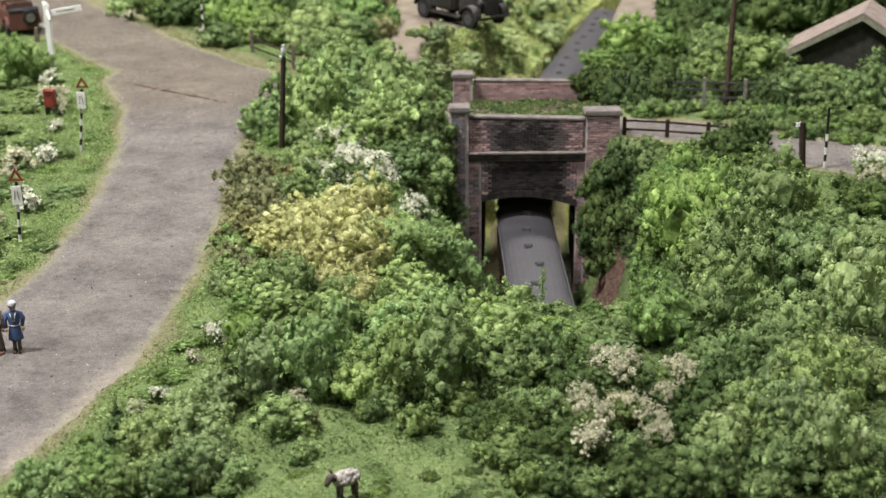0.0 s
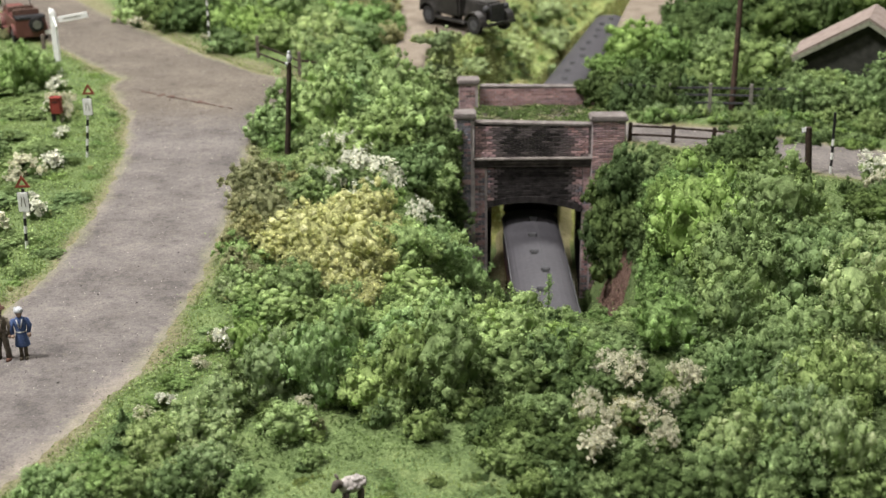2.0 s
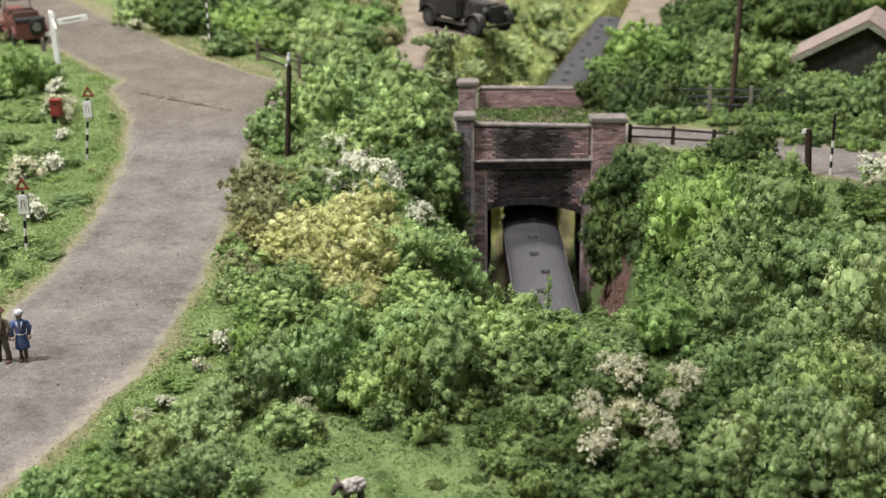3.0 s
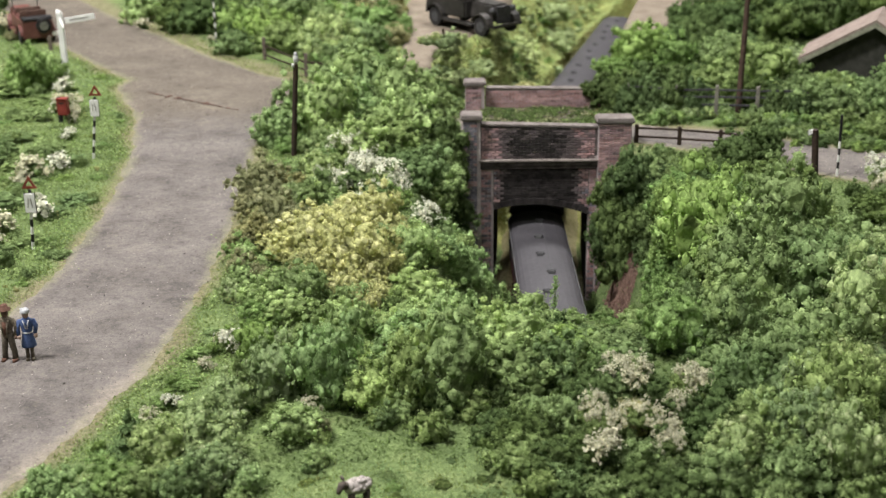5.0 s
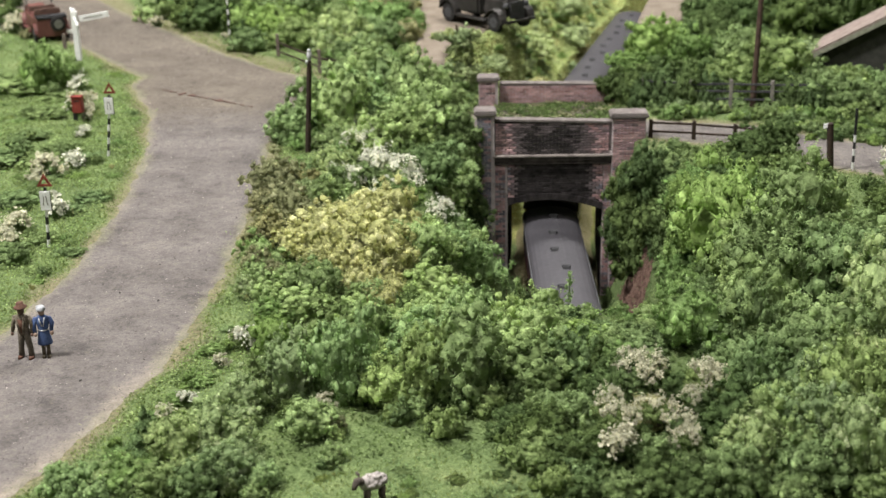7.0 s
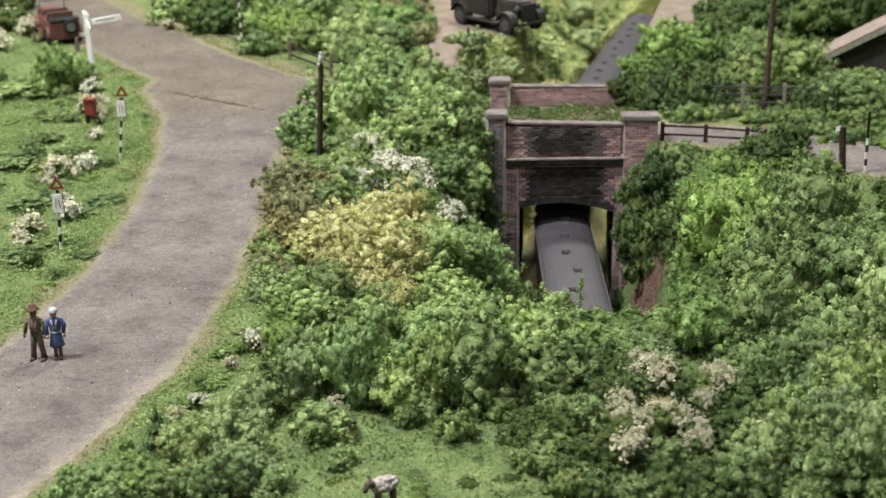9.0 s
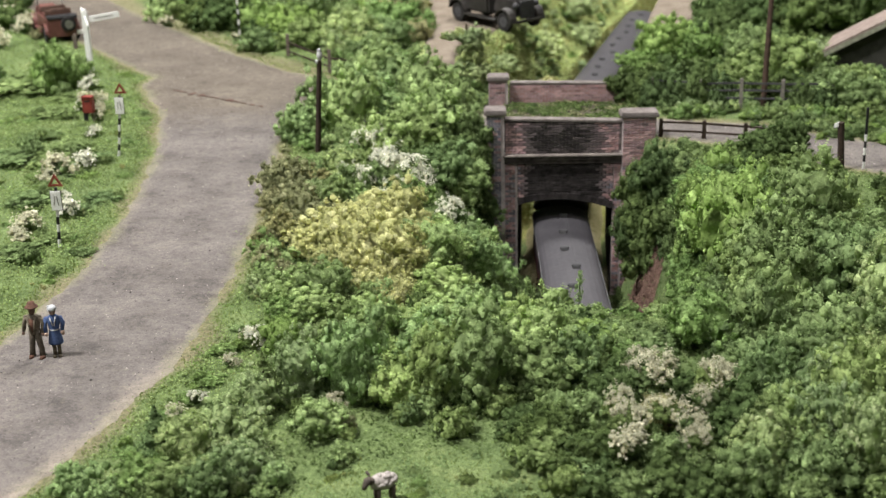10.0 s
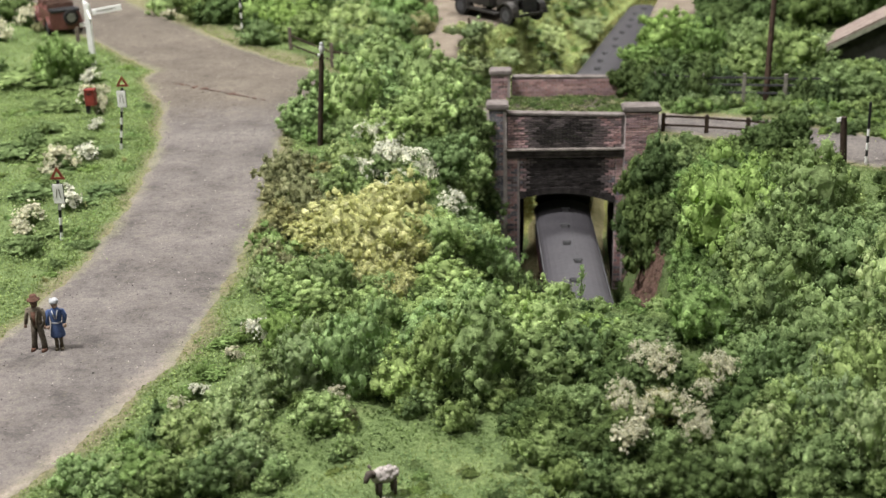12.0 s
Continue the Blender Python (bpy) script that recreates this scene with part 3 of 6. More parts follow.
part("coping", Shape().box(5.3, 75.75, 0.79, 7.4, 0.58, 0.11, Matrix.Rotation(0.018, 3, "Y")), COPING, bridge, "weathered stone coping", bevel=0.03, at=home)
far_pier = part("pier", Shape().box(0.95, 75.6, -1.15, 1.1, 0.95, 4.6), MORTAR, bridge, "brick pier with a stone cap", at=home)
part("cap", Shape().box(0.95, 75.6, 1.19, 1.28, 1.15, 0.14).box(0.95, 75.6, 1.3, 1.22, 1.1, 0.08, taper=0.95), COPING, bridge, "weathered stone pier cap", bevel=0.03, at=home)

rng = random.Random(5)
SMOKED = plain("smoked_brick", (0.075, 0.064, 0.065), (0.145, 0.122, 0.123), 0.5, 0.95, 0.1, island=0.4)
PLUM = plain("plum_brick", (0.26, 0.17, 0.178), (0.45, 0.315, 0.33), 0.5, 0.9, 0.12, island=0.3)
DUSKY = plain("dusky_brick", (0.14, 0.108, 0.11), (0.25, 0.195, 0.2), 0.5, 0.95, 0.1, island=0.35)
ROSE = plain("rose_brick", (0.36, 0.225, 0.225), (0.54, 0.38, 0.375), 0.5, 0.9, 0.12, island=0.25)
GRIMED = plain("grimed_brick", (0.1, 0.083, 0.085), (0.19, 0.155, 0.158), 0.5, 0.95, 0.1, island=0.25)
BW, BH = 0.37, 0.14
kinds = {}
for key, mat in (("red", BRICK), ("rose", ROSE), ("grimed", GRIMED), ("plum", PLUM), ("dusky", DUSKY), ("smoked", SMOKED), ("soot", SOOT), ("blue", BLUEBRICK)):
    for n, w in (("whole", BW - 0.042), ("half", BW / 2 - 0.042)):
        kinds[key, n] = Shape().box(0, 0, 0, w, 0.07, BH - 0.034).mesh("brick", mat, bevel=0.008)


def sooty(x, z):
    """How smoke-stained the bridge's face is, 0 to 1: over the arch and in two plumes up the parapet."""
    rag = noise.noise((x * 1.1, 3.0, z * 1.6)) + 0.5 * noise.noise((x * 3.1, 8.0, z * 3.7))
    plume = 1.0 - (abs(x - 4.15) / 2.15) ** 4 - (abs(z - 0.0) / 1.15) ** 4 + 0.4 * rag
    crown = 1.5 - (abs(x - 4.25) / 2.05) ** 4 - (abs(z + 2.5) / 2.0) ** 4 + 0.35 * rag
    return max(0.88 * plume, crown, 0.0)


def brick_of(x, z, cool=0.0, stained=True):
    v = (sooty(x, z) if stained else 0.0) + rng.uniform(-0.13, 0.13)
    if v > 0.8:
        return "soot"
    if v > 0.58:
        return "smoked"
    if v > 0.38:
        return "grimed"
    if v > 0.18:
        return "dusky"
    if rng.random() < cool:
        return "blue"
    return rng.choice(("rose", "rose", "red", "plum", "plum", "plum", "dusky") if stained else ("rose", "rose", "rose", "red", "red", "plum", "plum"))


def courses(x0, x1, z0, z1, shape=None):
    """Places of bricks in stretcher bond: x, z, whole or half."""
    z, row = z0 + BH / 2, 0
    while z < z1 - BH / 3:
        x = x0
        if row % 2:
            yield x + BW / 4, z, "half"
            x += BW / 2
        while x + BW <= x1 + 0.02:
            yield x + BW / 2, z, "whole"
            x += BW
        if x1 - x > BW / 2 - 0.02:
            yield x + BW / 4, z, "half"
        z += BH
        row += 1


def lay(owner, spots, y, cool=0.0, stained=True):
    for x, z, n in spots:
        part("brick", kinds[brick_of(x, z, cool, stained), n], (), owner, at=Matrix.Translation((x, y + rng.uniform(-0.012, 0.012), z)))


def joined(owner, name, spots, y, cool=0.0):
    """Bricks that are too many or too far off to pick apart."""
    sh, order = Shape(), ("red", "plum", "smoked", "soot", "blue", "dusky", "rose", "grimed")
    for x, z, n in spots:
        sh.slot = order.index(brick_of(x, z, cool))
        w = (BW if n == "whole" else BW / 2) - 0.042
        sh.box(x, y + rng.uniform(-0.012, 0.012), z, w, 0.07, BH - 0.034)
    tagged(part(name, sh, (BRICK, PLUM, SMOKED, SOOT, BLUEBRICK, DUSKY, ROSE, GRIMED), owner, "courses of old brick", at=home if owner is bridge else None), kind="stuff")


joined(bridge, "brickwork", [q for q in courses(SPAN1 + 0.02, 7.2, -8.8, -1.36)] + [q for q in courses(1.16, SPAN0, -8.8, -1.36)]
       + [q for q in courses(SPAN0, SPAN1, SPRING, -1.36) if q[1] > arch_z(q[0]) + 0.36], 67.52, 0.25)
joined(bridge, "brickwork", list(courses(0.24, 1.13, -8.8, 1.36)), 67.28, 0.7)
joined(bridge, "brickwork", list(courses(7.26, 8.94, -8.8, -1.4)), 67.28, 0.1)
joined(bridge, "brickwork", list(courses(0.42, 1.48, -0.5, 1.1)), 75.12, 0.0)
ring = Shape()
for i in range(30):
    x = SPAN0 + (i + 0.5) * (SPAN1 - SPAN0) / 30
    slope = math.atan((arch_z(x + 0.05) - arch_z(x - 0.05)) / 0.1)
    ring.box(x, 67.5, arch_z(x) + 0.18, 0.14, 0.12, 0.35, Matrix.Rotation(-slope, 3, "Y"))
tagged(part("arch_ring", ring, SOOT, bridge, "blackened arch ring of bricks on end", at=home), kind="stuff")

# ---- fences, posts and signs ----
def post_fence(name, label, posts, rails, height, mat, railmat, size=0.16):
    (ax, ay) = posts[0]
    f = thing(name, ax, ay, 0, 0, label, "fence")
    back = Matrix.Translation((-ax, -ay, 0))
    for x, y in posts:
        part("post", Shape().box(x, y, height / 2 - 0.1, size, size, height + 0.2, taper=0.9), mat, f, bevel=0.015, at=back)
    for (x0, y0), (x1, y1) in zip(posts, posts[1:]):
        for z in rails:
            d = Vector((x1 - x0, y1 - y0, 0))
            t = Matrix.Rotation(math.atan2(d.y, d.x), 3, "Z") @ Matrix.Rotation(rng.uniform(-0.015, 0.015), 3, "Y")
            part("rail", Shape().box((x0 + x1) / 2, (y0 + y1) / 2, z, d.length, 0.06, 0.11, t), railmat, f, bevel=0.01, at=back)
    return f


post_fence("timber_fence", "dark weathered two-rail timber fence beside the bridge pier", [(9.25, 67.7), (11.4, 67.2), (13.4, 66.6), (15.4, 65.6)], (0.32, 0.78), 0.95, DARKWOOD, DARKWOOD, 0.2)
post_fence("post_and_wire_fence", "grey concrete posts with thin dark rails along the road", [(9.6, 73.9), (12.1, 73.0), (14.3, 72.9), (16.5, 72.6), (19.2, 72.4)], (0.5, 0.95, 1.35), 1.6, CONCRETE, VENT, 0.2)
post_fence("timber_fence", "dark two-rail timber fence half hidden in the hedge", [(-12.54, 86.30), (-9.37, 81.82), (-7.0, 80.8), (-5.6, 81.0), (-3.4, 79.3), (-1.4, 78.2)], (0.4, 0.95), 1.5, TIMBER, DARKWOOD, 0.22)


def striped_post(sh_b, sh_w, h, lean, dark_top=0.0, band=0.34):
    """A black and white banded pole from the ground up to h, leaning sideways by lean."""
    z, i = 0.0, 0
    while z < h:
        e = min(z + band, h)
        sh = sh_b if (i % 2 or z >= h - dark_top) else sh_w
        sh.rod((lean * z / h, 0, z), (lean * e / h, 0, e), 0.065, n=10)
        z, i = e, i + 1


def road_sign(x, y, h, lean, plate):
    s = thing("road_sign", x, y, 0, 0, "triangular red warning sign over a white plate on a banded pole", "road sign", "banded road signs")
    b, w = Shape(), Shape()
    striped_post(b, w, h - 0.5, lean * (h - 0.5) / h)
    part("black_band", b, BLACK, s, "black painted bands of the pole")
    part("white_band", w, WHITE, s, "white painted bands of the pole")
    tri = Shape()
    o, r = [], 0.37
    for k, rr in ((0, r), (1, r * 0.5)):
        o.append([(lean + rr * math.sin(a), h - 0.22 + rr * math.cos(a)) for a in (0, 2.094, 4.189)])
    for i in range(3):
        j = (i + 1) % 3
        tri.prism([o[0][i], o[0][j], o[1][j], o[1][i]], -0.13, -0.06)
    part("triangle", tri, ORANGE, s, "open red triangle", bevel=0.01)
    p = part("plate", Shape().box(lean * 0.75, -0.1, h - 1.05 + plate, 0.44, 0.06, 0.85), WHITE, s, "white sign plate with black edge", bevel=0.015)
    part("rim", Shape().box(lean * 0.75, -0.075, h - 1.05 + plate, 0.465, 0.04, 0.875), VENT, p)
    mark = Shape()
    for sx in (-1, 1):
        mark.box(lean * 0.75 + sx * 0.07, -0.137, h - 1.03 + plate, 0.035, 0.01, 0.42, Matrix.Rotation(-0.12 * sx, 3, "Y"))
    part("symbol", mark, CONCRETE, p, "faint grey bars on the plate")
    return s


road_sign(-18.55, 65.6, 3.75, 0.45, 0.0)
road_sign(-18.04, 53.2, 3.15, 0.2, 0.0)


def banded_pole(x, y, h, lean, dark_top):
    s = thing("banded_pole", x, y, 0, 0, "slim black and white banded roadside pole", "post", "banded poles")
    b, w = Shape(), Shape()
    striped_post(b, w, h, lean, dark_top)
    part("black_band", b, BLACK, s, "black painted bands")
    part("white_band", w, WHITE, s, "white painted bands")


banded_pole(-16.3, 90.1, 4.4, 0.0, 1.2)
banded_pole(18.2, 62.05, 3.0, -0.05, 1.4)

finger = thing("fingerpost", -24.7, 83.2, 0, 0, "white painted wooden fingerpost with two direction arms", "signpost")
part("post", Shape().box(0.04, 0, 1.9, 0.33, 0.33, 3.9, Matrix.Rotation(0.0, 3, "Y")).ball(0.04, 0, 3.9, 0.13, 0.13, 0.13), WHITE, finger, bevel=0.02)
arm = part("arm", Shape().box(1.25, 0.05, 3.5, 1.9, 0.09, 0.36, Matrix.Rotation(-0.16, 3, "Y")), WHITE, finger, bevel=0.015)
part("lettering", Shape().box(1.2, 0.0, 3.5, 1.2, 0.012, 0.07, Matrix.Rotation(-0.16, 3, "Y")), CONCRETE, arm, "grey lettering bar")
arm = part("arm", Shape().box(0.05, -0.1, 3.45, 0.09, 1.7, 0.3, Matrix.Rotation(0.5, 3, "Z") @ Matrix.Rotation(0.55, 3, "X")), WHITE, finger, bevel=0.015)

box = thing("letter_box", -21.9, 71.9, 0, -6, "small red letter box fixed on a dark post", "letter box")
part("post", Shape().box(0, 0, 0.75, 0.2, 0.2, 1.6), BLACK, box, bevel=0.02)
b = part("box", Shape().box(0.26, -0.12, 1.05, 0.56, 0.42, 0.86).box(0.26, -0.12, 1.51, 0.62, 0.5, 0.07), RED, box, "red painted box", bevel=0.03)
part("slot", Shape().box(0.26, -0.335, 1.3, 0.32, 0.02, 0.06), BLACK, b)

lamp_post = thing("lineside_post", -8.4, 65.9, 0, 0, "tall black timber post with a small grey cap", "post")
part("post", Shape().rod((0, 0, -0.2), (0.34, 0, 4.75), 0.15, 0.12, 12), DARKWOOD, lamp_post, smooth=False)
part("cap", Shape().ball(0.36, 0, 5.02, 0.14, 0.14, 0.26).ball(0.36, -0.03, 5.28, 0.09, 0.09, 0.1).rod((0.22, -0.1, 4.62), (0.22, -0.1, 4.8), 0.07, n=8), plain("grey_cap_paint", (0.4, 0.41, 0.41), (0.58, 0.59, 0.59), 0.1), lamp_post, "rounded grey cap", smooth=True)

pole = thing("telegraph_pole", 15.6, 73.2, 0, 0, "tall brown timber telegraph pole", "pole")
part("shaft", Shape().rod((0, 0, -0.2), (0.12, 0, 8.6), 0.17, 0.13, 10), plain("brown_pole", (0.038, 0.0228, 0.0167), (0.0988, 0.0646, 0.0456), 0.3), pole)
part("crossarm", Shape().box(0.1, 0, 8.0, 1.8, 0.12, 0.14), DARKWOOD, pole)
stump = thing("lineside_post", 17.1, 61.85, 0, 0, "short dark timber post with white insulators", "post")
part("shaft", Shape().rod((0, 0, -0.3), (-0.2, 0, 2.35), 0.17, 0.15, 10), DARKWOOD, stump)
part("insulator", Shape().rod((-0.46, 0, 2.1), (-0.46, 0, 2.32), 0.06, 0.05, 8), WHITE, stump, "small white insulator")
part("insulator", Shape().rod((-0.34, 0, 2.14), (-0.34, 0, 2.36), 0.06, 0.05, 8), WHITE, stump, "small white insulator")
part("bracket", Shape().box(-0.3, 0, 2.1, 0.45, 0.06, 0.05), VENT, stump)

# seam of a buried drain across the junction
seam = Shape()
for i in range(26):
    t = i / 25
    x, y = -18.4 + 6.6 * t, 78.4 - 4.4 * t
    if rng.random() < 0.8:
        seam.box(x + rng.uniform(-0.05, 0.05), y, 0.02, rng.uniform(0.2, 0.42), rng.uniform(0.05, 0.16) * (7.0 if i in (5, 6, 7) else 3.4 if i in (14, 15) else 1), 0.03, Matrix.Rotation(-0.55 + rng.uniform(-0.2, 0.2), 3, "Z"))
tagged(solid("road_seam", seam, RUST, "broken rust-red seam across the road", "seam", bevel=0.01), kind="stuff")

# ---- shed ----
shed = thing("shed", 26.5, 84.0, -0.2, 0, "dark tarred shed with a brown felt roof and pale barge boards", "shed")
rz = Matrix.Rotation(math.radians(-22), 4, "Z")
W, HE, HR = 4.2, 1.25, 3.7
part("gable_wall", Shape().prism([(-W + 0.4, -0.2), (W - 0.4, -0.2), (W - 0.4, HE), (0, HR - 0.3), (-W + 0.4, HE)], -4.0, -3.8), TARRED, shed, "black tarred gable", at=rz)
part("side_wall", Shape().box(-W + 0.5, -2.25, 0.55, 0.2, 3.2, 1.5), TARRED, shed, at=rz)
part("side_wall", Shape().box(W - 0.5, -2.25, 0.55, 0.2, 3.2, 1.5), TARRED, shed, at=rz)
part("gable_wall", Shape().prism([(-W + 0.4, -0.2), (W - 0.4, -0.2), (W - 0.4, HE), (0, HR - 0.3), (-W + 0.4, HE)], -0.7, -0.5), TARRED, shed, at=rz)
for sx in (-1, 1):
    ridge, eave = (0, HR), (sx * (W + 0.2), HE - 0.2)
    part("roof_slope", Shape().prism([ridge, eave, (eave[0], eave[1] + 0.14), (0, HR + 0.16)], -4.5, -0.2), SLATE, shed, "brown felted roof slope", at=rz)
    part("barge_board", Shape().prism([(0, HR - 0.02), (sx * (W + 0.2), HE - 0.22), (sx * (W + 0.2), HE - 0.5), (0, HR - 0.32)], -4.56, -4.46), BARGE, shed, "pale green barge board", at=rz)

# ---- vehicles ----
def wheel(owner, x, y, z, r, w, name="wheel"):
    o = part(name, Shape().rod((x - w / 2, y, z), (x + w / 2, y, z), r, n=20), RUBBER, owner, "black tyre", bevel=0.03)
    part("rim", Shape().rod((x - w / 2 - 0.015, y, z), (x + w / 2 + 0.015, y, z), r * 0.55, n=14).rod((x - w / 2 - 0.04, y, z), (x + w / 2 + 0.04, y, z), r * 0.2, n=8), VENT, o, "dull metal rim")


def mudguard(x0, x1, yc, zc, r, a0, a1, n=9):
    o = []
    for rr in (r, r - 0.06):
        row = [(yc + rr * math.cos(a), zc + rr * math.sin(a)) for a in np.linspace(a0, a1, n)]
        o += row if rr == r else row[::-1]
    m = len(o)
    vs = [(x0, y, z) for y, z in o] + [(x1, y, z) for y, z in o]
    sh = Shape()
    return sh.add(vs, [(i, (i + 1) % m, m + (i + 1) % m, m + i) for i in range(m)] + [(i, i + 1, m - 2 - i, m - 1 - i) for i in range(n - 1)] + [(m + i, m + i + 1, 2 * m - 2 - i, 2 * m - 1 - i) for i in range(n - 1)])


car = thing("open_car", -29.7, 93.4, 0.02, 28, "faded red vintage open car with its spare wheel on the back", "car")
part("body", Shape().box(0, 0.0, 0.85, 1.5, 3.0, 0.8, taper=0.96), BODYRED, car, "faded red bodywork", bevel=0.1)
part("bonnet", Shape().box(0, 2.1, 0.9, 1.15, 1.5, 0.7, taper=0.85), BODYRED, car, bevel=0.08)
part("boot", Shape().box(0, -1.45, 0.78, 1.55, 0.5, 0.95, taper=0.95), BODYRED, car, bevel=0.06)
part("folded_hood", Shape().box(0, -1.4, 1.3, 1.5, 0.5, 0.14).rod((-0.72, -1.62, 1.28), (0.72, -1.62, 1.28), 0.1), BLACK, car, "folded black hood", bevel=0.02)
part("seat", Shape().box(0, -0.6, 1.3, 1.3, 0.25, 0.5).box(0, 0.55, 1.28, 1.3, 0.22, 0.45), plain("cracked_leather", (0.06, 0.035, 0.026), (0.13, 0.08, 0.06), 0.2), car, "brown leather seat back", bevel=0.05)
part("windscreen", Shape().box(0, 1.25, 1.8, 1.3, 0.05, 0.05).box(0, 1.25, 1.32, 1.3, 0.05, 0.05).box(-0.63, 1.25, 1.56, 0.05, 0.05, 0.5).box(0.63, 1.25, 1.56, 0.05, 0.05, 0.5), STEEL, car, "windscreen frame")
for sx in (-1, 1):
    for yy in (-1.0, 2.1):
        wheel(car, sx * 0.74, yy, 0.4, 0.4, 0.2)
        part("mudguard", mudguard(sx * 0.62 - 0.17 + sx * 0.1, sx * 0.62 + 0.17 + sx * 0.1, yy, 0.4, 0.54, 0.1, 3.0), BODYRED, car, "curved red mudguard")
    part("running_board", Shape().box(sx * 0.78, 0.55, 0.4, 0.26, 1.9, 0.06), BODYRED, car, bevel=0.01)
spare = part("spare_wheel", Shape().rod((0.25, -1.9, 0.95), (0.25, -1.68, 0.95), 0.38, n=20), RUBBER, car, "spare wheel", bevel=0.05)
part("rim", Shape().rod((0.25, -1.93, 0.95), (0.25, -1.7, 0.95), 0.22, n=14), STEEL, spare)
part("number_plate", Shape().box(0.78, -1.78, 0.5, 0.3, 0.04, 0.2), WHITE, car, "pale number plate")
part("rear_lamp", Shape().rod((0.62, -1.75, 0.82), (0.62, -1.68, 0.82), 0.07), RED, car)

car.scale = (S * 1.36,) * 3
jeep = thing("vintage_car", 0.95, 94.5, 0.2, -140, "black vintage car with arched mudguards parked on the dirt track", "car")
part("body", Shape().box(0, -0.9, 1.05, 1.75, 3.0, 0.9, taper=0.95), DRAB, jeep, "dull black bodywork", bevel=0.1)
part("cabin", Shape().box(0, -0.75, 1.75, 1.6, 2.3, 0.75, taper=0.9), DRAB, jeep, bevel=0.1)
for sx in (-1, 1):
    part("side_window", Shape().box(sx * 0.79, -0.75, 1.78, 0.04, 1.6, 0.4), BLACK, jeep, "dark side window")
part("windscreen", Shape().box(0, 0.42, 1.78, 1.3, 0.05, 0.42), BLACK, jeep, "dark windscreen")
part("bonnet", Shape().box(0, 1.35, 1.05, 1.05, 1.8, 0.75, taper=0.85), DRAB, jeep, bevel=0.08)
part("radiator", Shape().box(0, 2.28, 0.98, 0.85, 0.08, 0.8), VENT, jeep, "grey radiator grille", bevel=0.02)
for sx in (-1, 1):
    for yy in (-1.5, 1.75):
        wheel(jeep, sx * 0.85, yy, 0.45, 0.45, 0.24)
        part("mudguard", mudguard(sx * 0.85 - 0.2, sx * 0.85 + 0.2, yy, 0.45, 0.62, 0.0, 2.9), DRAB, jeep, "arched black mudguard")
    part("headlamp", Shape().ball(sx * 0.62, 2.2, 1.2, 0.16, 0.14, 0.16), VENT, jeep, "dull metal headlamp", smooth=True)
    part("running_board", Shape().box(sx * 0.9, 0.1, 0.45, 0.34, 2.2, 0.07), DRAB, jeep, bevel=0.01)
part("bumper", Shape().box(0, 2.6, 0.55, 1.7, 0.08, 0.14), DRAB, jeep, bevel=0.02)

jeep.scale = (S * 1.5,) * 3

# ---- painted figures, each a plain mesh ----
man = Shape()
for sx in (-1, 1):
    man.stack([(sx * 0.19, -0.02, 0.04, 0.1, 0.12), (sx * 0.18, 0, 0.3, 0.095, 0.11), (sx * 0.13, 0, 0.62, 0.105, 0.12), (sx * 0.09, 0, 1.05, 0.125, 0.14)])
man.slot = 1
man.stack([(0, 0.02, 0.9, 0.25, 0.17), (0, 0.02, 1.12, 0.2, 0.15), (0, 0.01, 1.42, 0.25, 0.17), (0, 0, 1.6, 0.21, 0.13), (0, 0, 1.66, 0.08, 0.08)])
for sx in (-1, 1):
    man.stack([(sx * 0.25, 0.0, 1.58, 0.075, 0.09), (sx * 0.34, 0.0, 1.3, 0.075, 0.085), (sx * 0.36, -0.08, 1.02, 0.06, 0.07)])
    man.box(sx * 0.1, -0.15, 1.28, 0.07, 0.05, 0.62, Matrix.Rotation(0.16 * sx, 3, "Y"))
man.slot = 2
man.stack([(-0.2, -0.08, 0.0, 0.1, 0.18), (-0.2, -0.06, 0.1, 0.08, 0.13)]).stack([(0.2, -0.08, 0.0, 0.1, 0.18), (0.2, -0.06, 0.1, 0.08, 0.13)])
man.box(0, -0.145, 1.26, 0.17, 0.05, 0.5)
man.stack([(0, 0, 1.92, 0.23, 0.25), (0, 0, 1.95, 0.22, 0.24), (0, 0, 1.96, 0.14, 0.16), (0, 0, 2.1, 0.12, 0.14), (0, 0, 2.13, 0.05, 0.07)])
man.slot = 3
man.ball(0, -0.01, 1.8, 0.12, 0.13, 0.17).ball(-0.37, -0.12, 0.95, 0.06, 0.06, 0.08).ball(0.37, -0.12, 0.95, 0.06, 0.06, 0.08)
GREYCLOTH = plain("grey_brown_cloth", (0.05, 0.042, 0.031), (0.13, 0.11, 0.082), 0.12, 0.85)
JACKET = plain("fawn_jacket_paint", (0.075, 0.062, 0.044), (0.19, 0.16, 0.118), 0.1, 0.85)
SKIN = plain("dark_figure_paint", (0.1, 0.062, 0.045), (0.22, 0.145, 0.11), 0.08, 0.8)
solid("figurine", man, (GREYCLOTH, JACKET, HAT, SKIN), "painted figurine in an open fawn jacket and brown hat", "figurine", smooth=True, x=-15.76, y=42.65, rz=-8)
lady = Shape()
lady.stack([(0, 0, 0.5, 0.26, 0.21), (0, 0, 0.56, 0.26, 0.21), (0, 0, 0.85, 0.21, 0.17), (0, 0, 1.05, 0.17, 0.14), (0, 0, 1.28, 0.22, 0.16), (0, 0, 1.5, 0.22, 0.14), (0, 0, 1.6, 0.08, 0.08)])
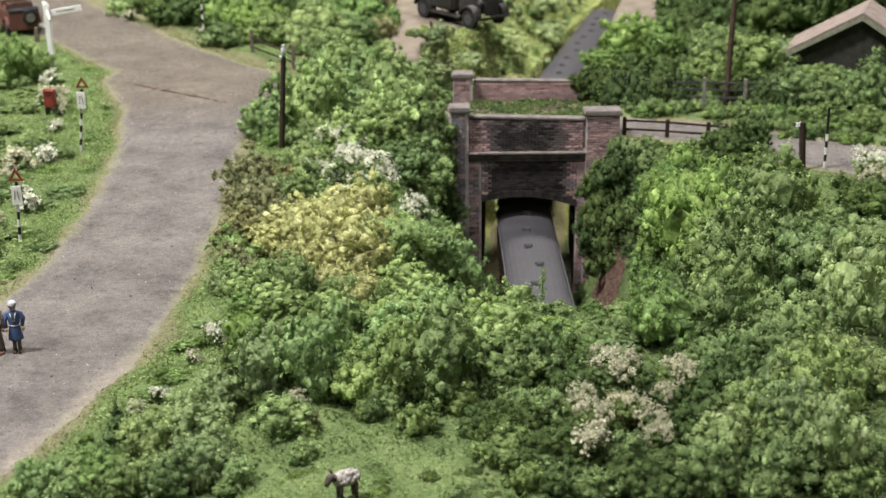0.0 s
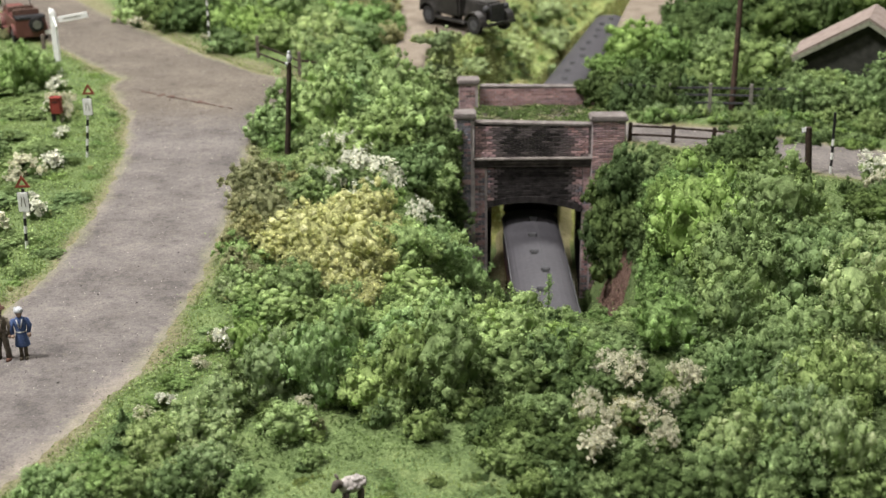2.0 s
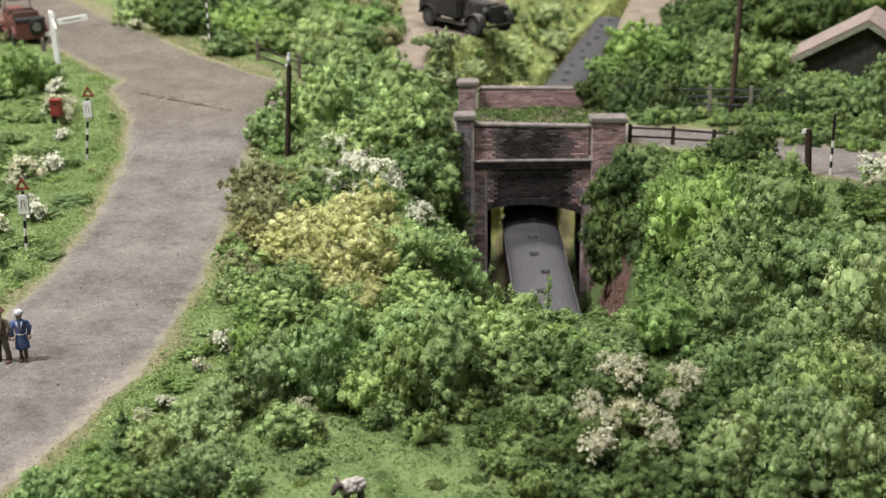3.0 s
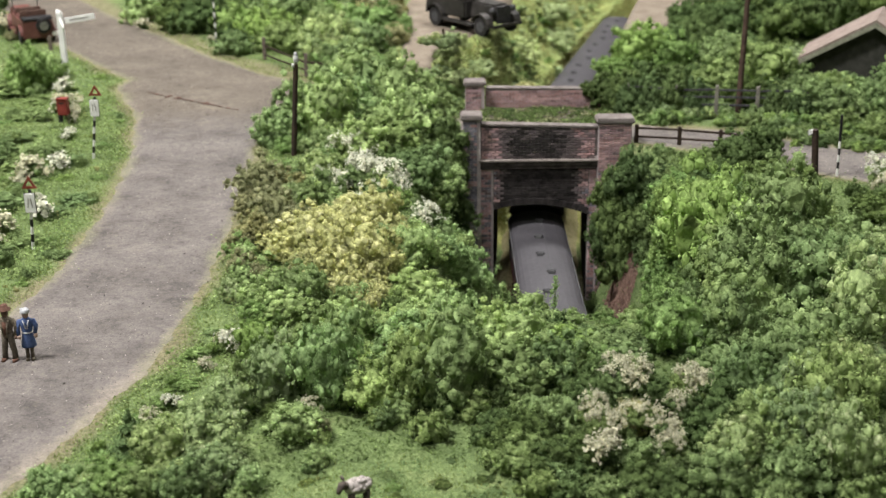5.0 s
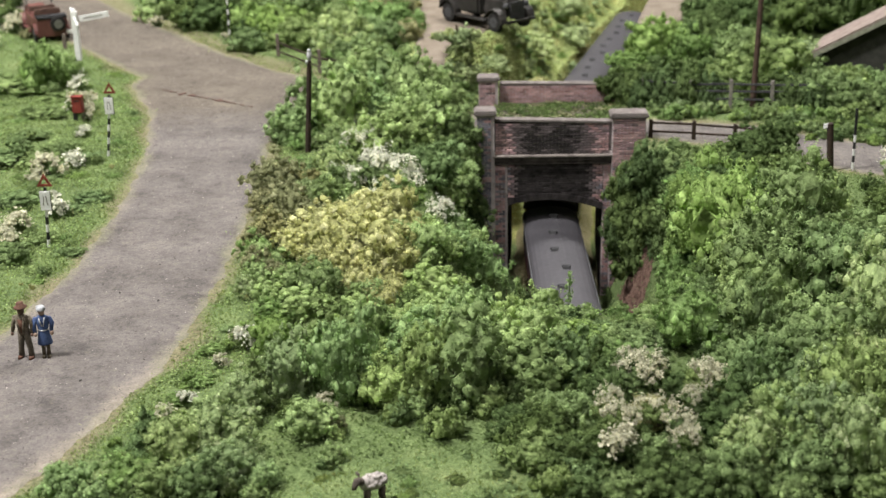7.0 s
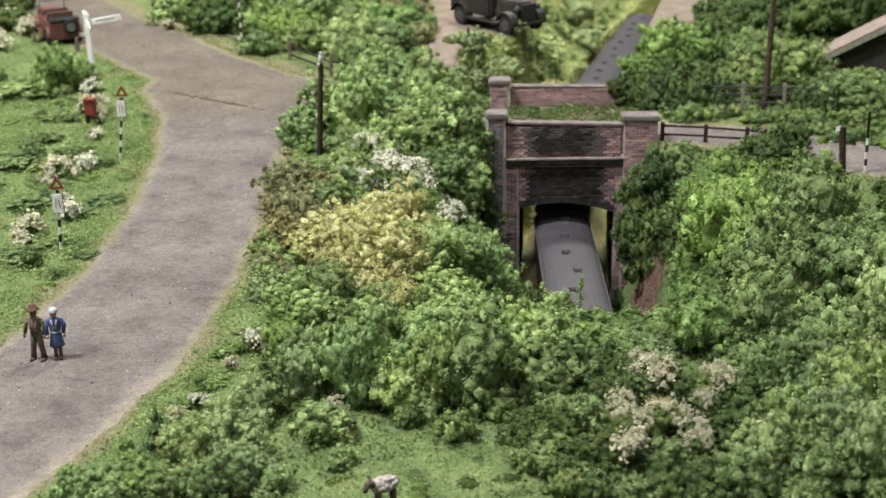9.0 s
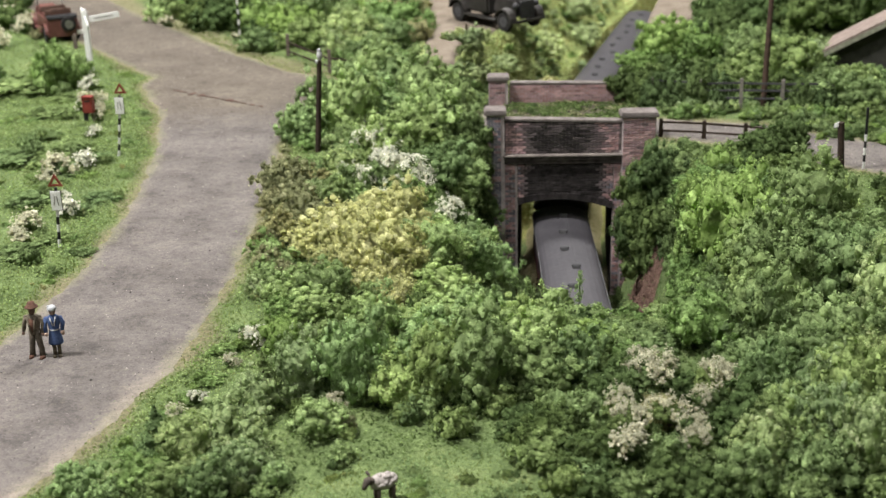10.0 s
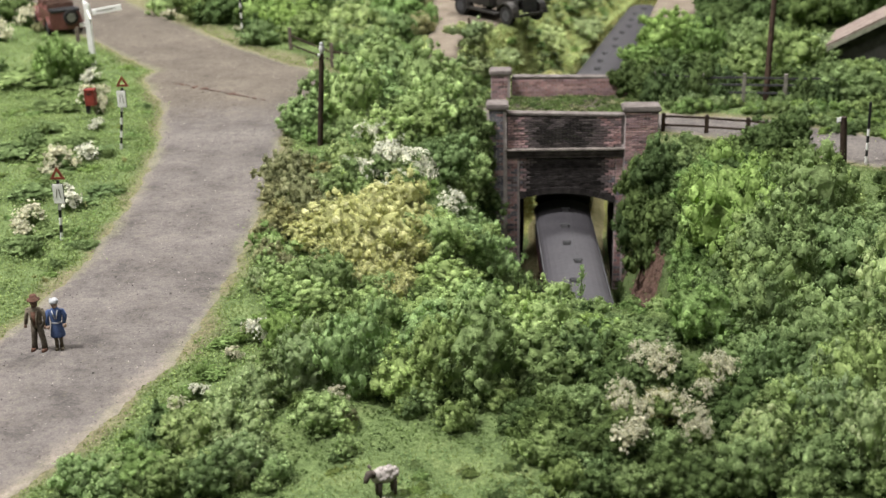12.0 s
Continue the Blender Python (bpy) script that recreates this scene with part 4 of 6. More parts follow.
for sx, hy in ((-1, -0.2), (1, -0.1)):
    lady.stack([(sx * 0.22, 0.0, 1.5, 0.085, 0.09), (sx * 0.31, -0.02, 1.27, 0.085, 0.09), (sx * 0.27, hy, 1.02, 0.065, 0.07)])
lady.slot = 1
for sx in (-1, 1):
    lady.stack([(sx * 0.08, -0.02, 0.03, 0.07, 0.08), (sx * 0.08, 0, 0.3, 0.065, 0.07), (sx * 0.08, 0, 0.55, 0.09, 0.1)])
    lady.stack([(sx * 0.09, -0.07, 0.0, 0.075, 0.15), (sx * 0.09, -0.05, 0.08, 0.06, 0.11)])
lady.slot = 2
lady.ball(0, -0.01, 1.72, 0.115, 0.125, 0.16).ball(-0.26, -0.24, 0.96, 0.07, 0.07, 0.08).ball(0.28, -0.13, 0.94, 0.075, 0.07, 0.1)
lady.slot = 3
lady.stack([(0, 0, 1.78, 0.16, 0.17), (0, 0, 1.82, 0.17, 0.18), (0, 0, 1.9, 0.13, 0.14), (0.02, 0, 1.96, 0.05, 0.05)]).ball(0.1, -0.08, 1.88, 0.06, 0.05, 0.05).ball(-0.1, 0.02, 1.9, 0.06, 0.05, 0.05)
lady.stack([(0, 0, 1.02, 0.185, 0.155), (0, 0, 1.07, 0.185, 0.155)])
for sx in (-1, 1):
    lady.box(sx * 0.06, -0.155, 1.38, 0.04, 0.03, 0.34, Matrix.Rotation(0.22 * sx, 3, "Y"))
solid("figurine", lady, (COATBLUE, TWEED, PALE, plain("pale_grey_paint", (0.3, 0.315, 0.33), (0.52, 0.535, 0.55), 0.07)), "painted figurine in a blue coat and pale hat", "figurine", smooth=True, x=-15.08, y=42.72, rz=12)
sheep = Shape()
rs = np.random.RandomState(4)
sheep.ball(0.06, 0, 0.6, 0.36, 0.23, 0.25, 16, 10).ball(-0.2, 0, 0.62, 0.2, 0.19, 0.22, 12, 8)
for i in range(40):
    a, b = rs.uniform(0, 6.283), rs.uniform(-0.35, 1)
    c = math.sqrt(1 - b * b)
    sheep.ball(0.06 + 0.34 * c * math.cos(a), 0.2 * c * math.sin(a), 0.6 + 0.22 * b, 0.09, 0.08, 0.07, 7, 5)
sheep.slot = 1
for lx in (-0.18, 0.28):
    for ly in (-0.12, 0.12):
        sheep.rod((lx, ly, -0.05), (lx, ly, 0.45), 0.045, 0.075)
sheep.rod((-0.25, 0, 0.66), (-0.42, -0.03, 0.76), 0.14, 0.11)
sheep.stack([(-0.4, -0.03, 0.86, 0.06, 0.07), (-0.45, -0.04, 0.82, 0.13, 0.12), (-0.53, -0.06, 0.68, 0.1, 0.1), (-0.6, -0.07, 0.56, 0.06, 0.07)])
sheep.ball(-0.38, -0.2, 0.88, 0.05, 0.13, 0.05).ball(-0.38, 0.13, 0.9, 0.05, 0.13, 0.05)
for sx, sy, turn in ((-2.95, 33.1, 28), (-2.95, 31.35, 40)):
    solid("sheep_figurine", sheep, (FLEECE, MUZZLE), "small pale model sheep with a brown head", "figurine", smooth=True, x=sx, y=sy, z=0.06, rz=turn, group="model sheep")


# ---- plants ----
def flakes(rs, points, normals, size, shape=0.62, spread=0.4, bend=0.25):
    """Small folded rhombic leaves at the points."""
    n = len(points)
    nor = normals + spread * rs.standard_normal((n, 3)) + np.array([0, 0, 0.25])
    nor /= np.linalg.norm(nor, axis=1)[:, None]
    t = np.cross(nor, rs.standard_normal((n, 3)))
    t /= np.linalg.norm(t, axis=1)[:, None]
    b = np.cross(nor, t)
    s = (size * rs.uniform(0.5, 1.45, n))[:, None]
    v = np.stack([points - t * s - nor * s * bend, points - b * s * shape, points + t * s - nor * s * bend, points + b * s * shape], 1).reshape(-1, 3)
    return v, np.arange(4 * n).reshape(-1, 4)


def chips(rs, points, normals, size, spread=0.45):
    """Fine three-cornered leaf chips, finer than flakes."""
    n = len(points)
    nor = normals + spread * rs.standard_normal((n, 3)) + np.array([0, 0, 0.3])
    nor /= np.linalg.norm(nor, axis=1)[:, None]
    t = np.cross(nor, rs.standard_normal((n, 3)))
    t /= np.linalg.norm(t, axis=1)[:, None]
    b = np.cross(nor, t)
    s = (size * rs.uniform(0.6, 1.5, n))[:, None]
    v = np.stack([points + t * s * 1.2, points - t * s * 0.6 + b * s * 0.85, points - t * s * 0.6 - b * s * 0.85], 1).reshape(-1, 3)
    return v, np.arange(3 * n).reshape(-1, 3)


LATTICE = np.random.RandomState(3).uniform(0, 1, (24, 24, 24))


def mottle(p):
    """Smooth lattice noise, 0 to 1, with one cell to the unit."""
    i = np.floor(p).astype(int)
    f = p - i
    f = f * f * (3 - 2 * f)
    out = 0
    for a in (0, 1):
        for b in (0, 1):
            for c in (0, 1):
                w = (f[:, 0] if a else 1 - f[:, 0]) * (f[:, 1] if b else 1 - f[:, 1]) * (f[:, 2] if c else 1 - f[:, 2])
                out = out + w * LATTICE[(i[:, 0] + a) % 24, (i[:, 1] + b) % 24, (i[:, 2] + c) % 24]
    return out


def knobs(p):
    """Rounded bosses with creases between them, 0 in the creases and 1 on the bosses."""
    i = np.floor(p).astype(int)
    near = np.full(len(p), 9.0)
    for a in (-1, 0, 1):
        for b in (-1, 0, 1):
            for c in (-1, 0, 1):
                j = i + np.array([a, b, c])
                x, y, z = (j % 24).T
                hub = j + 0.15 + 0.7 * np.stack([LATTICE[x, y, z], LATTICE[y, z, x], LATTICE[z, x, y]], -1)
                near = np.minimum(near, ((p - hub) ** 2).sum(1))
    return 1 - np.minimum(1.6 * near, 1)


def billows(seed, count, tall, droop, fine):
    """The outline of a bush of unit radius: how far it reaches from its heart in each direction."""
    rs = np.random.RandomState(seed)
    lumps = [(np.array([0, 0, 0.22 * tall]), 0.5)]
    for i in range(count):
        a, u = i * 2.39996 + rs.uniform(-0.7, 0.7), (i + 0.5) / count
        ring = math.sqrt(1 - (1 - u) ** 2) * rs.uniform(0.4, 0.8)
        lumps.append((np.array([ring * math.cos(a), ring * math.sin(a), (0.02 + 0.66 * (1 - u) ** 0.8 * rs.uniform(0.6, 1.25)) * tall - droop * u]), rs.uniform(0.17, 0.42)))

    def reach(d):
        far = np.full(len(d), 0.4)
        for c, r in lumps:
            b = d @ c
            disc = r * r - (c @ c - b * b)
            far = np.maximum(far, np.where(disc > 0, b + np.sqrt(np.maximum(disc, 0)), 0))
        p = d * far[:, None] + seed
        grow = 0.25 * (mottle(p * 2.6) - 0.5) + 0.4 * fine * (knobs(p * 2.6) - 0.55)
        return far * (1 + grow)

    return reach


def outward(reach, d):
    """Places on a bush's outline and the way that its surface faces there."""
    side = np.cross(d, np.tile([0.31, 0.17, 0.93], (len(d), 1)))
    side /= np.linalg.norm(side, axis=1)[:, None] + 1e-6
    over = np.cross(d, side)
    at = []
    for k in (d, d + 0.045 * side, d + 0.045 * over):
        k = k / np.linalg.norm(k, axis=1)[:, None]
        at.append(k * reach(k)[:, None])
    n = np.cross(at[1] - at[0], at[2] - at[0])
    n /= np.linalg.norm(n, axis=1)[:, None] + 1e-9
    n *= np.sign((n * d).sum(1))[:, None]
    return at[0], n


def spread_ways(rs, n, low=-0.35):
    u = rs.uniform(low, 1, n)
    a = rs.uniform(0, 6.283, n)
    return np.stack([np.sqrt(1 - u * u) * np.cos(a), np.sqrt(1 - u * u) * np.sin(a), u], -1)


def round_form(cuts):
    """Vertices and triangles of a small ball without poles."""
    bm = bmesh.new()
    bmesh.ops.create_icosphere(bm, subdivisions=cuts, radius=1.0)
    bm.verts.index_update()
    out = np.array([q.co[:] for q in bm.verts]), np.array([[k.index for k in f.verts] for f in bm.faces])
    bm.free()
    return out


ROUND = round_form(1)


def crown(seed, count=12, tall=1.0, droop=0.0, leaf=0.03, tufts=120, each=14, rings=9, size=0.15, fine=1.0, hang=0.0):
    """Clump foliage: a billowed body under a coat of ragged spongy tufts, with loose leaf chips on them."""
    rs = np.random.RandomState(seed)
    reach = billows(seed, count, tall, droop, fine)
    heart = np.array([0, 0, 0.22])
    u = 1 - (np.arange(tufts) + 0.5) / tufts * (1.6 if droop else 1.35)
    a = 2.39996 * np.arange(tufts) + seed
    d = np.stack([np.sqrt(1 - u * u) * np.cos(a), np.sqrt(1 - u * u) * np.sin(a), u], -1) + 0.1 * rs.standard_normal((tufts, 3))
    d /= np.linalg.norm(d, axis=1)[:, None]
    p, n = outward(reach, d)
    wide = size * rs.uniform(0.35, 1.45, tufts)
    hub = (p + n * rs.uniform(-0.5, 0.35, tufts)[:, None] * wide[:, None])[:, None, :]
    stretch = np.array([1, 1, 1 + 0.7 * hang])
    # ragged balls
    ball, tri = ROUND
    k = len(ball)
    lump = hub + ball[None] * (wide[:, None] * rs.uniform(0.52, 0.88, (tufts, k)))[:, :, None] * stretch + 0.1 * wide[:, None, None] * rs.standard_normal((tufts, k, 3))
    shade = ball[None] + 0.45 * n[:, None, :] + 0.22 * rs.standard_normal((tufts, k, 3))
    seen = (ball[tri].mean(1) @ n.T).T > -0.45
    faces = (tri[None] + k * np.arange(tufts)[:, None, None])[seen]
    # chips standing off them
    e = rs.standard_normal((tufts, each, 3)) + 0.8 * n[:, None, :] + np.array([0, 0, 0.2])
    e /= np.linalg.norm(e, axis=2)[:, :, None]
    q = hub + e * (wide[:, None] * np.where(rs.uniform(0, 1, (tufts, each)) < 0.2, rs.uniform(1.1, 1.6, (tufts, each)), rs.uniform(0.72, 1.12, (tufts, each))))[:, :, None] * stretch
    lit = e + 0.5 * n[:, None, :] + 0.15 * rs.standard_normal((tufts, each, 3))
    v, tris = chips(rs, q.reshape(-1, 3), (lit + 0.4 * rs.standard_normal(lit.shape)).reshape(-1, 3), leaf, 0.3)
    tris = np.concatenate([tris, faces + len(v)])
    v = np.concatenate([v, lump.reshape(-1, 3)])
    # the body beneath the fronds: five faces of a cube blown up to the outline
    g = np.linspace(-1, 1, rings)
    gu, gv = (q.ravel() for q in np.meshgrid(g, g))
    one = np.ones(len(gu))
    w = np.concatenate([np.stack(q, -1) for q in ((gu, gv, one), (one, gu, gv), (-one, gu, gv), (gu, one, gv), (gu, -one, gv))])
    w /= np.linalg.norm(w, axis=1)[:, None]
    body, bn = outward(reach, w)
    body *= (0.8 + 0.12 * (mottle(body * 31.0) - 0.5))[:, None]
    idx = np.arange(5 * rings * rings).reshape(5, rings, rings)
    quad = np.stack([idx[:, :-1, :-1], idx[:, :-1, 1:], idx[:, 1:, 1:], idx[:, 1:, :-1]], -1).reshape(-1, 4)
    face = np.cross(body[quad[:, 1]] - body[quad[:, 0]], body[quad[:, 3]] - body[quad[:, 0]])
    inward = (face * w[quad[:, 0]]).sum(1) < 0
    quad[inward] = quad[inward][:, ::-1]
    quad += len(v)
    me = quick_mesh("crown", np.concatenate([v, body]) + heart, np.concatenate([tris, quad[:, [0, 1, 2]], quad[:, [0, 2, 3]]]), ())
    soft = np.concatenate([np.repeat(lit.reshape(-1, 3), 3, 0), shade.reshape(-1, 3), bn])
    me.normals_split_custom_set_from_vertices(soft / (np.linalg.norm(soft, axis=1)[:, None] + 1e-6))
    me.materials.append(None)
    return me


def sprinkle(seed, like, tall=1.0, heads=26, per=26, size=0.045, tight=0.07, count=12, off=0.17):
    """Blossom: loose clusters of pale flakes over the upper side of the bush grown from the same seed."""
    rs = np.random.RandomState(seed + 500)
    d = spread_ways(rs, heads * 3, 0.0)
    p, n = outward(billows(like, count, tall, 0.0, 1.0), d)
    good = np.argsort(mottle(p * 2.2 + seed) + 0.5 * d[:, 2] + 0.3 * rs.uniform(0, 1, len(p)))[-heads:]
    p, n = p[good], n[good]
    wide = tight * rs.uniform(0.5, 1.5, (heads, 1, 1))
    q = p[:, None, :] + n[:, None, :] * off + wide * rs.standard_normal((heads, per, 3)) + np.array([0, 0, 0.22])
    v, f = flakes(rs, q.reshape(-1, 3), np.repeat(n, per, 0) + [0, 0, 0.3], size, 0.8)
    me = quick_mesh("blossom", v, f, ())
    me.materials.append(None)
    return me


def stems_mesh(seed):
    rs = np.random.RandomState(seed)
    sh = Shape()
    for _ in range(7):
        a, r = rs.uniform(0, 6.28), rs.uniform(0.2, 0.6)
        m = (0.4 * r * math.cos(a), 0.4 * r * math.sin(a), 0.3)
        sh.rod((0.1 * math.cos(a), 0.1 * math.sin(a), -0.3), m, 0.045, 0.03, 5).rod(m, (r * math.cos(a), r * math.sin(a), 0.7), 0.03, 0.012, 5)
    return sh.mesh("stems", TWIG)


CROWNS = [crown(s, 9 + 2 * (s % 4), 1.0 + 0.14 * (s % 3), leaf=0.033, tufts=105, each=26, size=0.165) for s in range(8)]
LARGE = [crown(80 + s, 15 + 2 * s, 1.05 + 0.1 * s, leaf=0.026, tufts=165, each=28, size=0.135) for s in range(4)]
DOMES = [crown(140 + s, 18, 1.0 + 0.12 * s, 0.05, 0.025, 175, 28, size=0.13) for s in range(4)]
TINY = [crown(120 + s, 4, 0.9, 0.0, 0.076, 22, 15, rings=4, size=0.25, fine=0.9) for s in range(6)]
SMALL = [crown(60 + s, 7, 0.9, 0.0, 0.049, 46, 20, rings=5, size=0.2) for s in range(5)]
HANGING = [crown(20 + s, 16, 1.25, 0.5, 0.031, 165, 26, size=0.135, hang=0.9) for s in range(3)]
BLOOMING = [(CROWNS[s], sprinkle(40 + s, s, 1.0 + 0.14 * (s % 3), 110, 15, 0.04, 0.055, 9 + 2 * (s % 4))) for s in range(4)]
FLECKED = [(TINY[s], sprinkle(70 + s, 120 + s, 0.9, 28, 11, 0.13, 0.13, 4, 0.34)) for s in range(4)]
DUSTED = [(CROWNS[s], sprinkle(50 + s, s, 1.0 + 0.14 * (s % 3), 60, 7, 0.026, 0.08, 9 + 2 * (s % 4))) for s in range(4, 6)]
STEMS = [stems_mesh(s) for s in range(3)]
WORDS = {
    "mid": "dense mid-green model bush of fine clump foliage",
    "fresh": "pale fresh green model bush of fine clump foliage",
    "bright": "fresh bright green model bush of clump foliage",
    "vivid": "rounded bush of vivid green clump foliage",
    "creeper": "bright green creeper hanging down the cutting side",
    "lime": "pale lime-green low bush of clump foliage",
    "dark": "dark green model bush of clump foliage, in places standing for shade",
    "grey": "grey-green bush with pale leaf tips",
    "olive": "brownish olive twiggy bush with sparse leaves",
    "ivy": "dark green creeper hanging over the cutting bank",
    "yellow": "bush covered in pale yellow blossom",
    "white": "green bush topped with white blossom",
    "pink": "green bush topped with loose cream blossom",
}
dice = random.Random(11)


filling = thing("hedge_filling", 0, 60, 0, 0, "close-grown lower bushes filling the banks between the larger ones, darkened for shaded hollows", "bushes", kind="stuff")


def put_on(ob, slot, mat):
    ob.material_slots[slot].link = "OBJECT"
    ob.material_slots[slot].material = mat


def plant(kind, x, y, z, r, flat=1.0, around=1, dome=False):
    """A bush of radius r with its foot at x, y, z, and lower growth that leans out of it."""
    dice = random.Random(round(x * 100) * 7919 + round(y * 100))
    green = {"white": "mid", "pink": "mid", "yellow": "yellow"}.get(kind, kind)
    if y > 80 and kind not in ("vivid", "grey", "white", "pink"):
        k = Matrix.Translation((x, y - 60, z)) @ Matrix.Rotation(dice.uniform(0, 6.283), 4, "Z") @ Matrix.Diagonal((r * 1.06, r * 1.06, r * flat, 1))
        put_on(part("clump", dice.choice(CROWNS if r > 0.7 else SMALL), (), filling, at=k), 0, LEAF[green])
        return
    b = thing("bush", x, y, z, 0, WORDS[kind], "bush", "bushes")
    turn = Matrix.Rotation(dice.uniform(0, 6.283), 4, "Z")
    k, tall = r * dice.uniform(1.06, 1.2), flat * dice.uniform(0.8, 1.15)
    size = Matrix.Diagonal((k, k, k * tall, 1))
    mesh = dice.choice(DOMES if dome else HANGING if kind in ("ivy", "creeper") else LARGE if r > 1.15 and y < 78 else CROWNS if r > 0.7 and y < 88 else SMALL if r > 0.35 else TINY)
    heads = None
    if kind in ("white", "pink"):
        mesh, heads = dice.choice(BLOOMING if r > 0.45 and x > -15 else FLECKED)
    elif kind == "grey" and not dome:
        mesh, heads = dice.choice(DUSTED)
    put_on(part("foliage", mesh, (), b, at=turn @ size @ Matrix.Scale(0.8 if kind in ("white", "pink") else 1.0, 4)), 0, LEAF[green])
    part("stem", dice.choice(STEMS), (), b, "thin brown stems", at=turn @ size)
    if heads:
        put_on(part("blossom" if kind != "grey" else "leaf_tip_scatter", heads, (), b, "clusters of pale blossom" if kind != "grey" else "pale leaf tips", at=turn @ size), 0, LEAF[kind])
    for _ in range(around):
        a, d, k = dice.uniform(0, 6.283), r * dice.uniform(0.75, 1.15), r * dice.uniform(0.42, 0.68)
        sx, sy = x + d * math.cos(a), y + d * math.sin(a)
        sz = float(land(sx, sy))
        if road_in(sx, sy) < -0.6 and abs(sx - track_x(sy)) > 3.2 and not on_meadow(sx, sy) and abs(sz - z) < 2.5:
            put_on(part("side_shoot", dice.choice(SMALL if y < 75 else TINY), (), b, at=Matrix.Translation((sx - x, sy - y, sz - z)) @ Matrix.Rotation(a, 4, "Z") @ Matrix.Diagonal((k, k, k * dice.uniform(0.8, 1.25), 1))), 0, LEAF[green])


def on_meadow(x, y):
    return ((x + 0.8) / 5.2) ** 2 + ((y - 32.2) / 3.6) ** 2 < 1 + 0.2 * waves(x, y)


plant("dark", -18.3, 95.0, -0.0, 1.79)
plant("fresh", -23.1, 99.0, -0.0, 1.66)
plant("dark", -20.1, 96.0, -0.0, 1.69)
plant("dark", -16.9, 98.9, -0.0, 2.07)
plant("mid", -12.6, 97.6, -0.0, 2.04)
plant("mid", -14.8, 88.2, -0.0, 1.2)
plant("mid", -11.8, 89.2, -0.0, 1.5)
plant("mid", -7.0, 82.7, -0.0, 1.58)
plant("mid", -6.3, 88.2, -0.0, 1.86)
plant("fresh", -9.5, 68.2, -0.0, 1.33)
plant("mid", -8.2, 70.2, -0.0, 1.67)
plant("mid", -7.0, 74.6, -0.0, 1.44)
plant("fresh", -5.8, 70.7, -0.0, 1.68)
plant("mid", -4.8, 75.4, -0.0, 1.61)
plant("mid", -3.2, 74.8, -0.0, 1.60)
plant("fresh", -2.7, 68.2, -0.0, 1.77)
plant("mid", -3.4, 65.9, -0.0, 1.43)
plant("fresh", -4.8, 65.0, -0.0, 1.41)
plant("mid", -6.6, 66.0, -0.0, 1.15)
plant("fresh", -7.2, 47.3, -0.0, 0.95, 0.8)
plant("mid", -4.6, 42.3, -0.0, 1.07)
plant("fresh", -1.5, 43.4, -0.0, 1.20)
plant("fresh", 2.3, 42.5, -0.05, 1.18, 0.62, 1, False)
plant("fresh", -2.8, 39.0, -0.0, 1.01)
plant("fresh", -5.9, 40.0, -0.0, 0.93)
plant("fresh", -11.9, 33.5, -0.0, 0.81)
plant("fresh", -11.0, 33.0, -0.0, 0.64)
plant("fresh", -4.3, 35.3, -0.0, 0.44)
plant("fresh", -6.2, 34.1, -0.0, 0.66)
plant("fresh", -5.2, 37.0, -0.0, 0.88)
plant("dark", 7.8, 36.2, -0.0, 1.20)
plant("mid", 7.3, 33.2, -0.0, 0.96)
plant("mid", 9.5, 33.7, -0.0, 1.14)
plant("mid", 11.0, 35.1, -0.0, 1.00)
plant("mid", 10.1, 39.5, -0.0, 1.11)
plant("mid", 5.7, 42.7, -0.05, 0.89, 0.62, 1, False)
plant("mid", 10.0, 63.4, -0.7, 1.1, 0.80, 1, False)
plant("mid", 13.0, 52.1, -0.0, 1.51)
plant("mid", 10.3, 47.7, -0.1, 1.40)
plant("mid", 12.0, 47.5, -0.0, 1.40)
plant("mid", 14.4, 50.2, -0.0, 1.47)
plant("mid", 15.3, 47.9, -0.0, 1.41)
plant("mid", 16.6, 83.3, -0.0, 1.59)
plant("mid", 17.8, 80.3, -0.0, 2.05)
plant("mid", 20.2, 72.3, -0.0, 1.5, 0.85)
plant("mid", 19.3, 74.4, -0.0, 1.28)
plant("mid", 22.4, 75.6, -0.0, 1.29)
plant("mid", 23.5, 72.8, -0.0, 1.56)
plant("fresh", -25.8, 81.5, -0.0, 1.59)
plant("dark", 6.1, 32.9, -0.0, 0.80)
plant("mid", 8.8, 32.6, -0.0, 0.79)
plant("mid", 11.3, 33.1, -0.0, 0.80)
plant("mid", 12.7, 34.7, -0.0, 0.83)
plant("mid", 0.0, 75.5, -1.4, 0.72)
plant("bright", -15.4, 94.1, -0.0, 1.78)
plant("bright", -13.1, 91.9, -0.0, 1.74)
plant("bright", -5.4, 93.2, -0.0, 1.96)
plant("bright", -7.4, 45.6, -0.0, 0.73)
plant("fresh", -2.1, 51.0, -0.0, 1.15)
plant("fresh", -0.8, 56.6, -2.0, 1.14)
plant("fresh", 0.0, 65.5, -4.9, 0.70)
plant("fresh", -1.5, 47.6, -0.1, 1.2, 0.7)
plant("fresh", 0.2, 61.1, -5.6, 1.24)
plant("fresh", 1.5, 67.1, -8.7, 0.91)
plant("fresh", 2.0, 65.3, -8.9, 1.07)
plant("bright", 3.5, 43.2, -0.05, 0.92, 0.62, 1, False)
plant("bright", -7.2, 43.0, -0.0, 0.79)
plant("bright", -10.1, 34.0, -0.0, 0.82)
plant("bright", 10.1, 58.7, -0.5, 1.30)
plant("bright", 9.9, 54.4, -0.8, 1.46)
plant("bright", 9.3, 54.6, -2.6, 1.23)
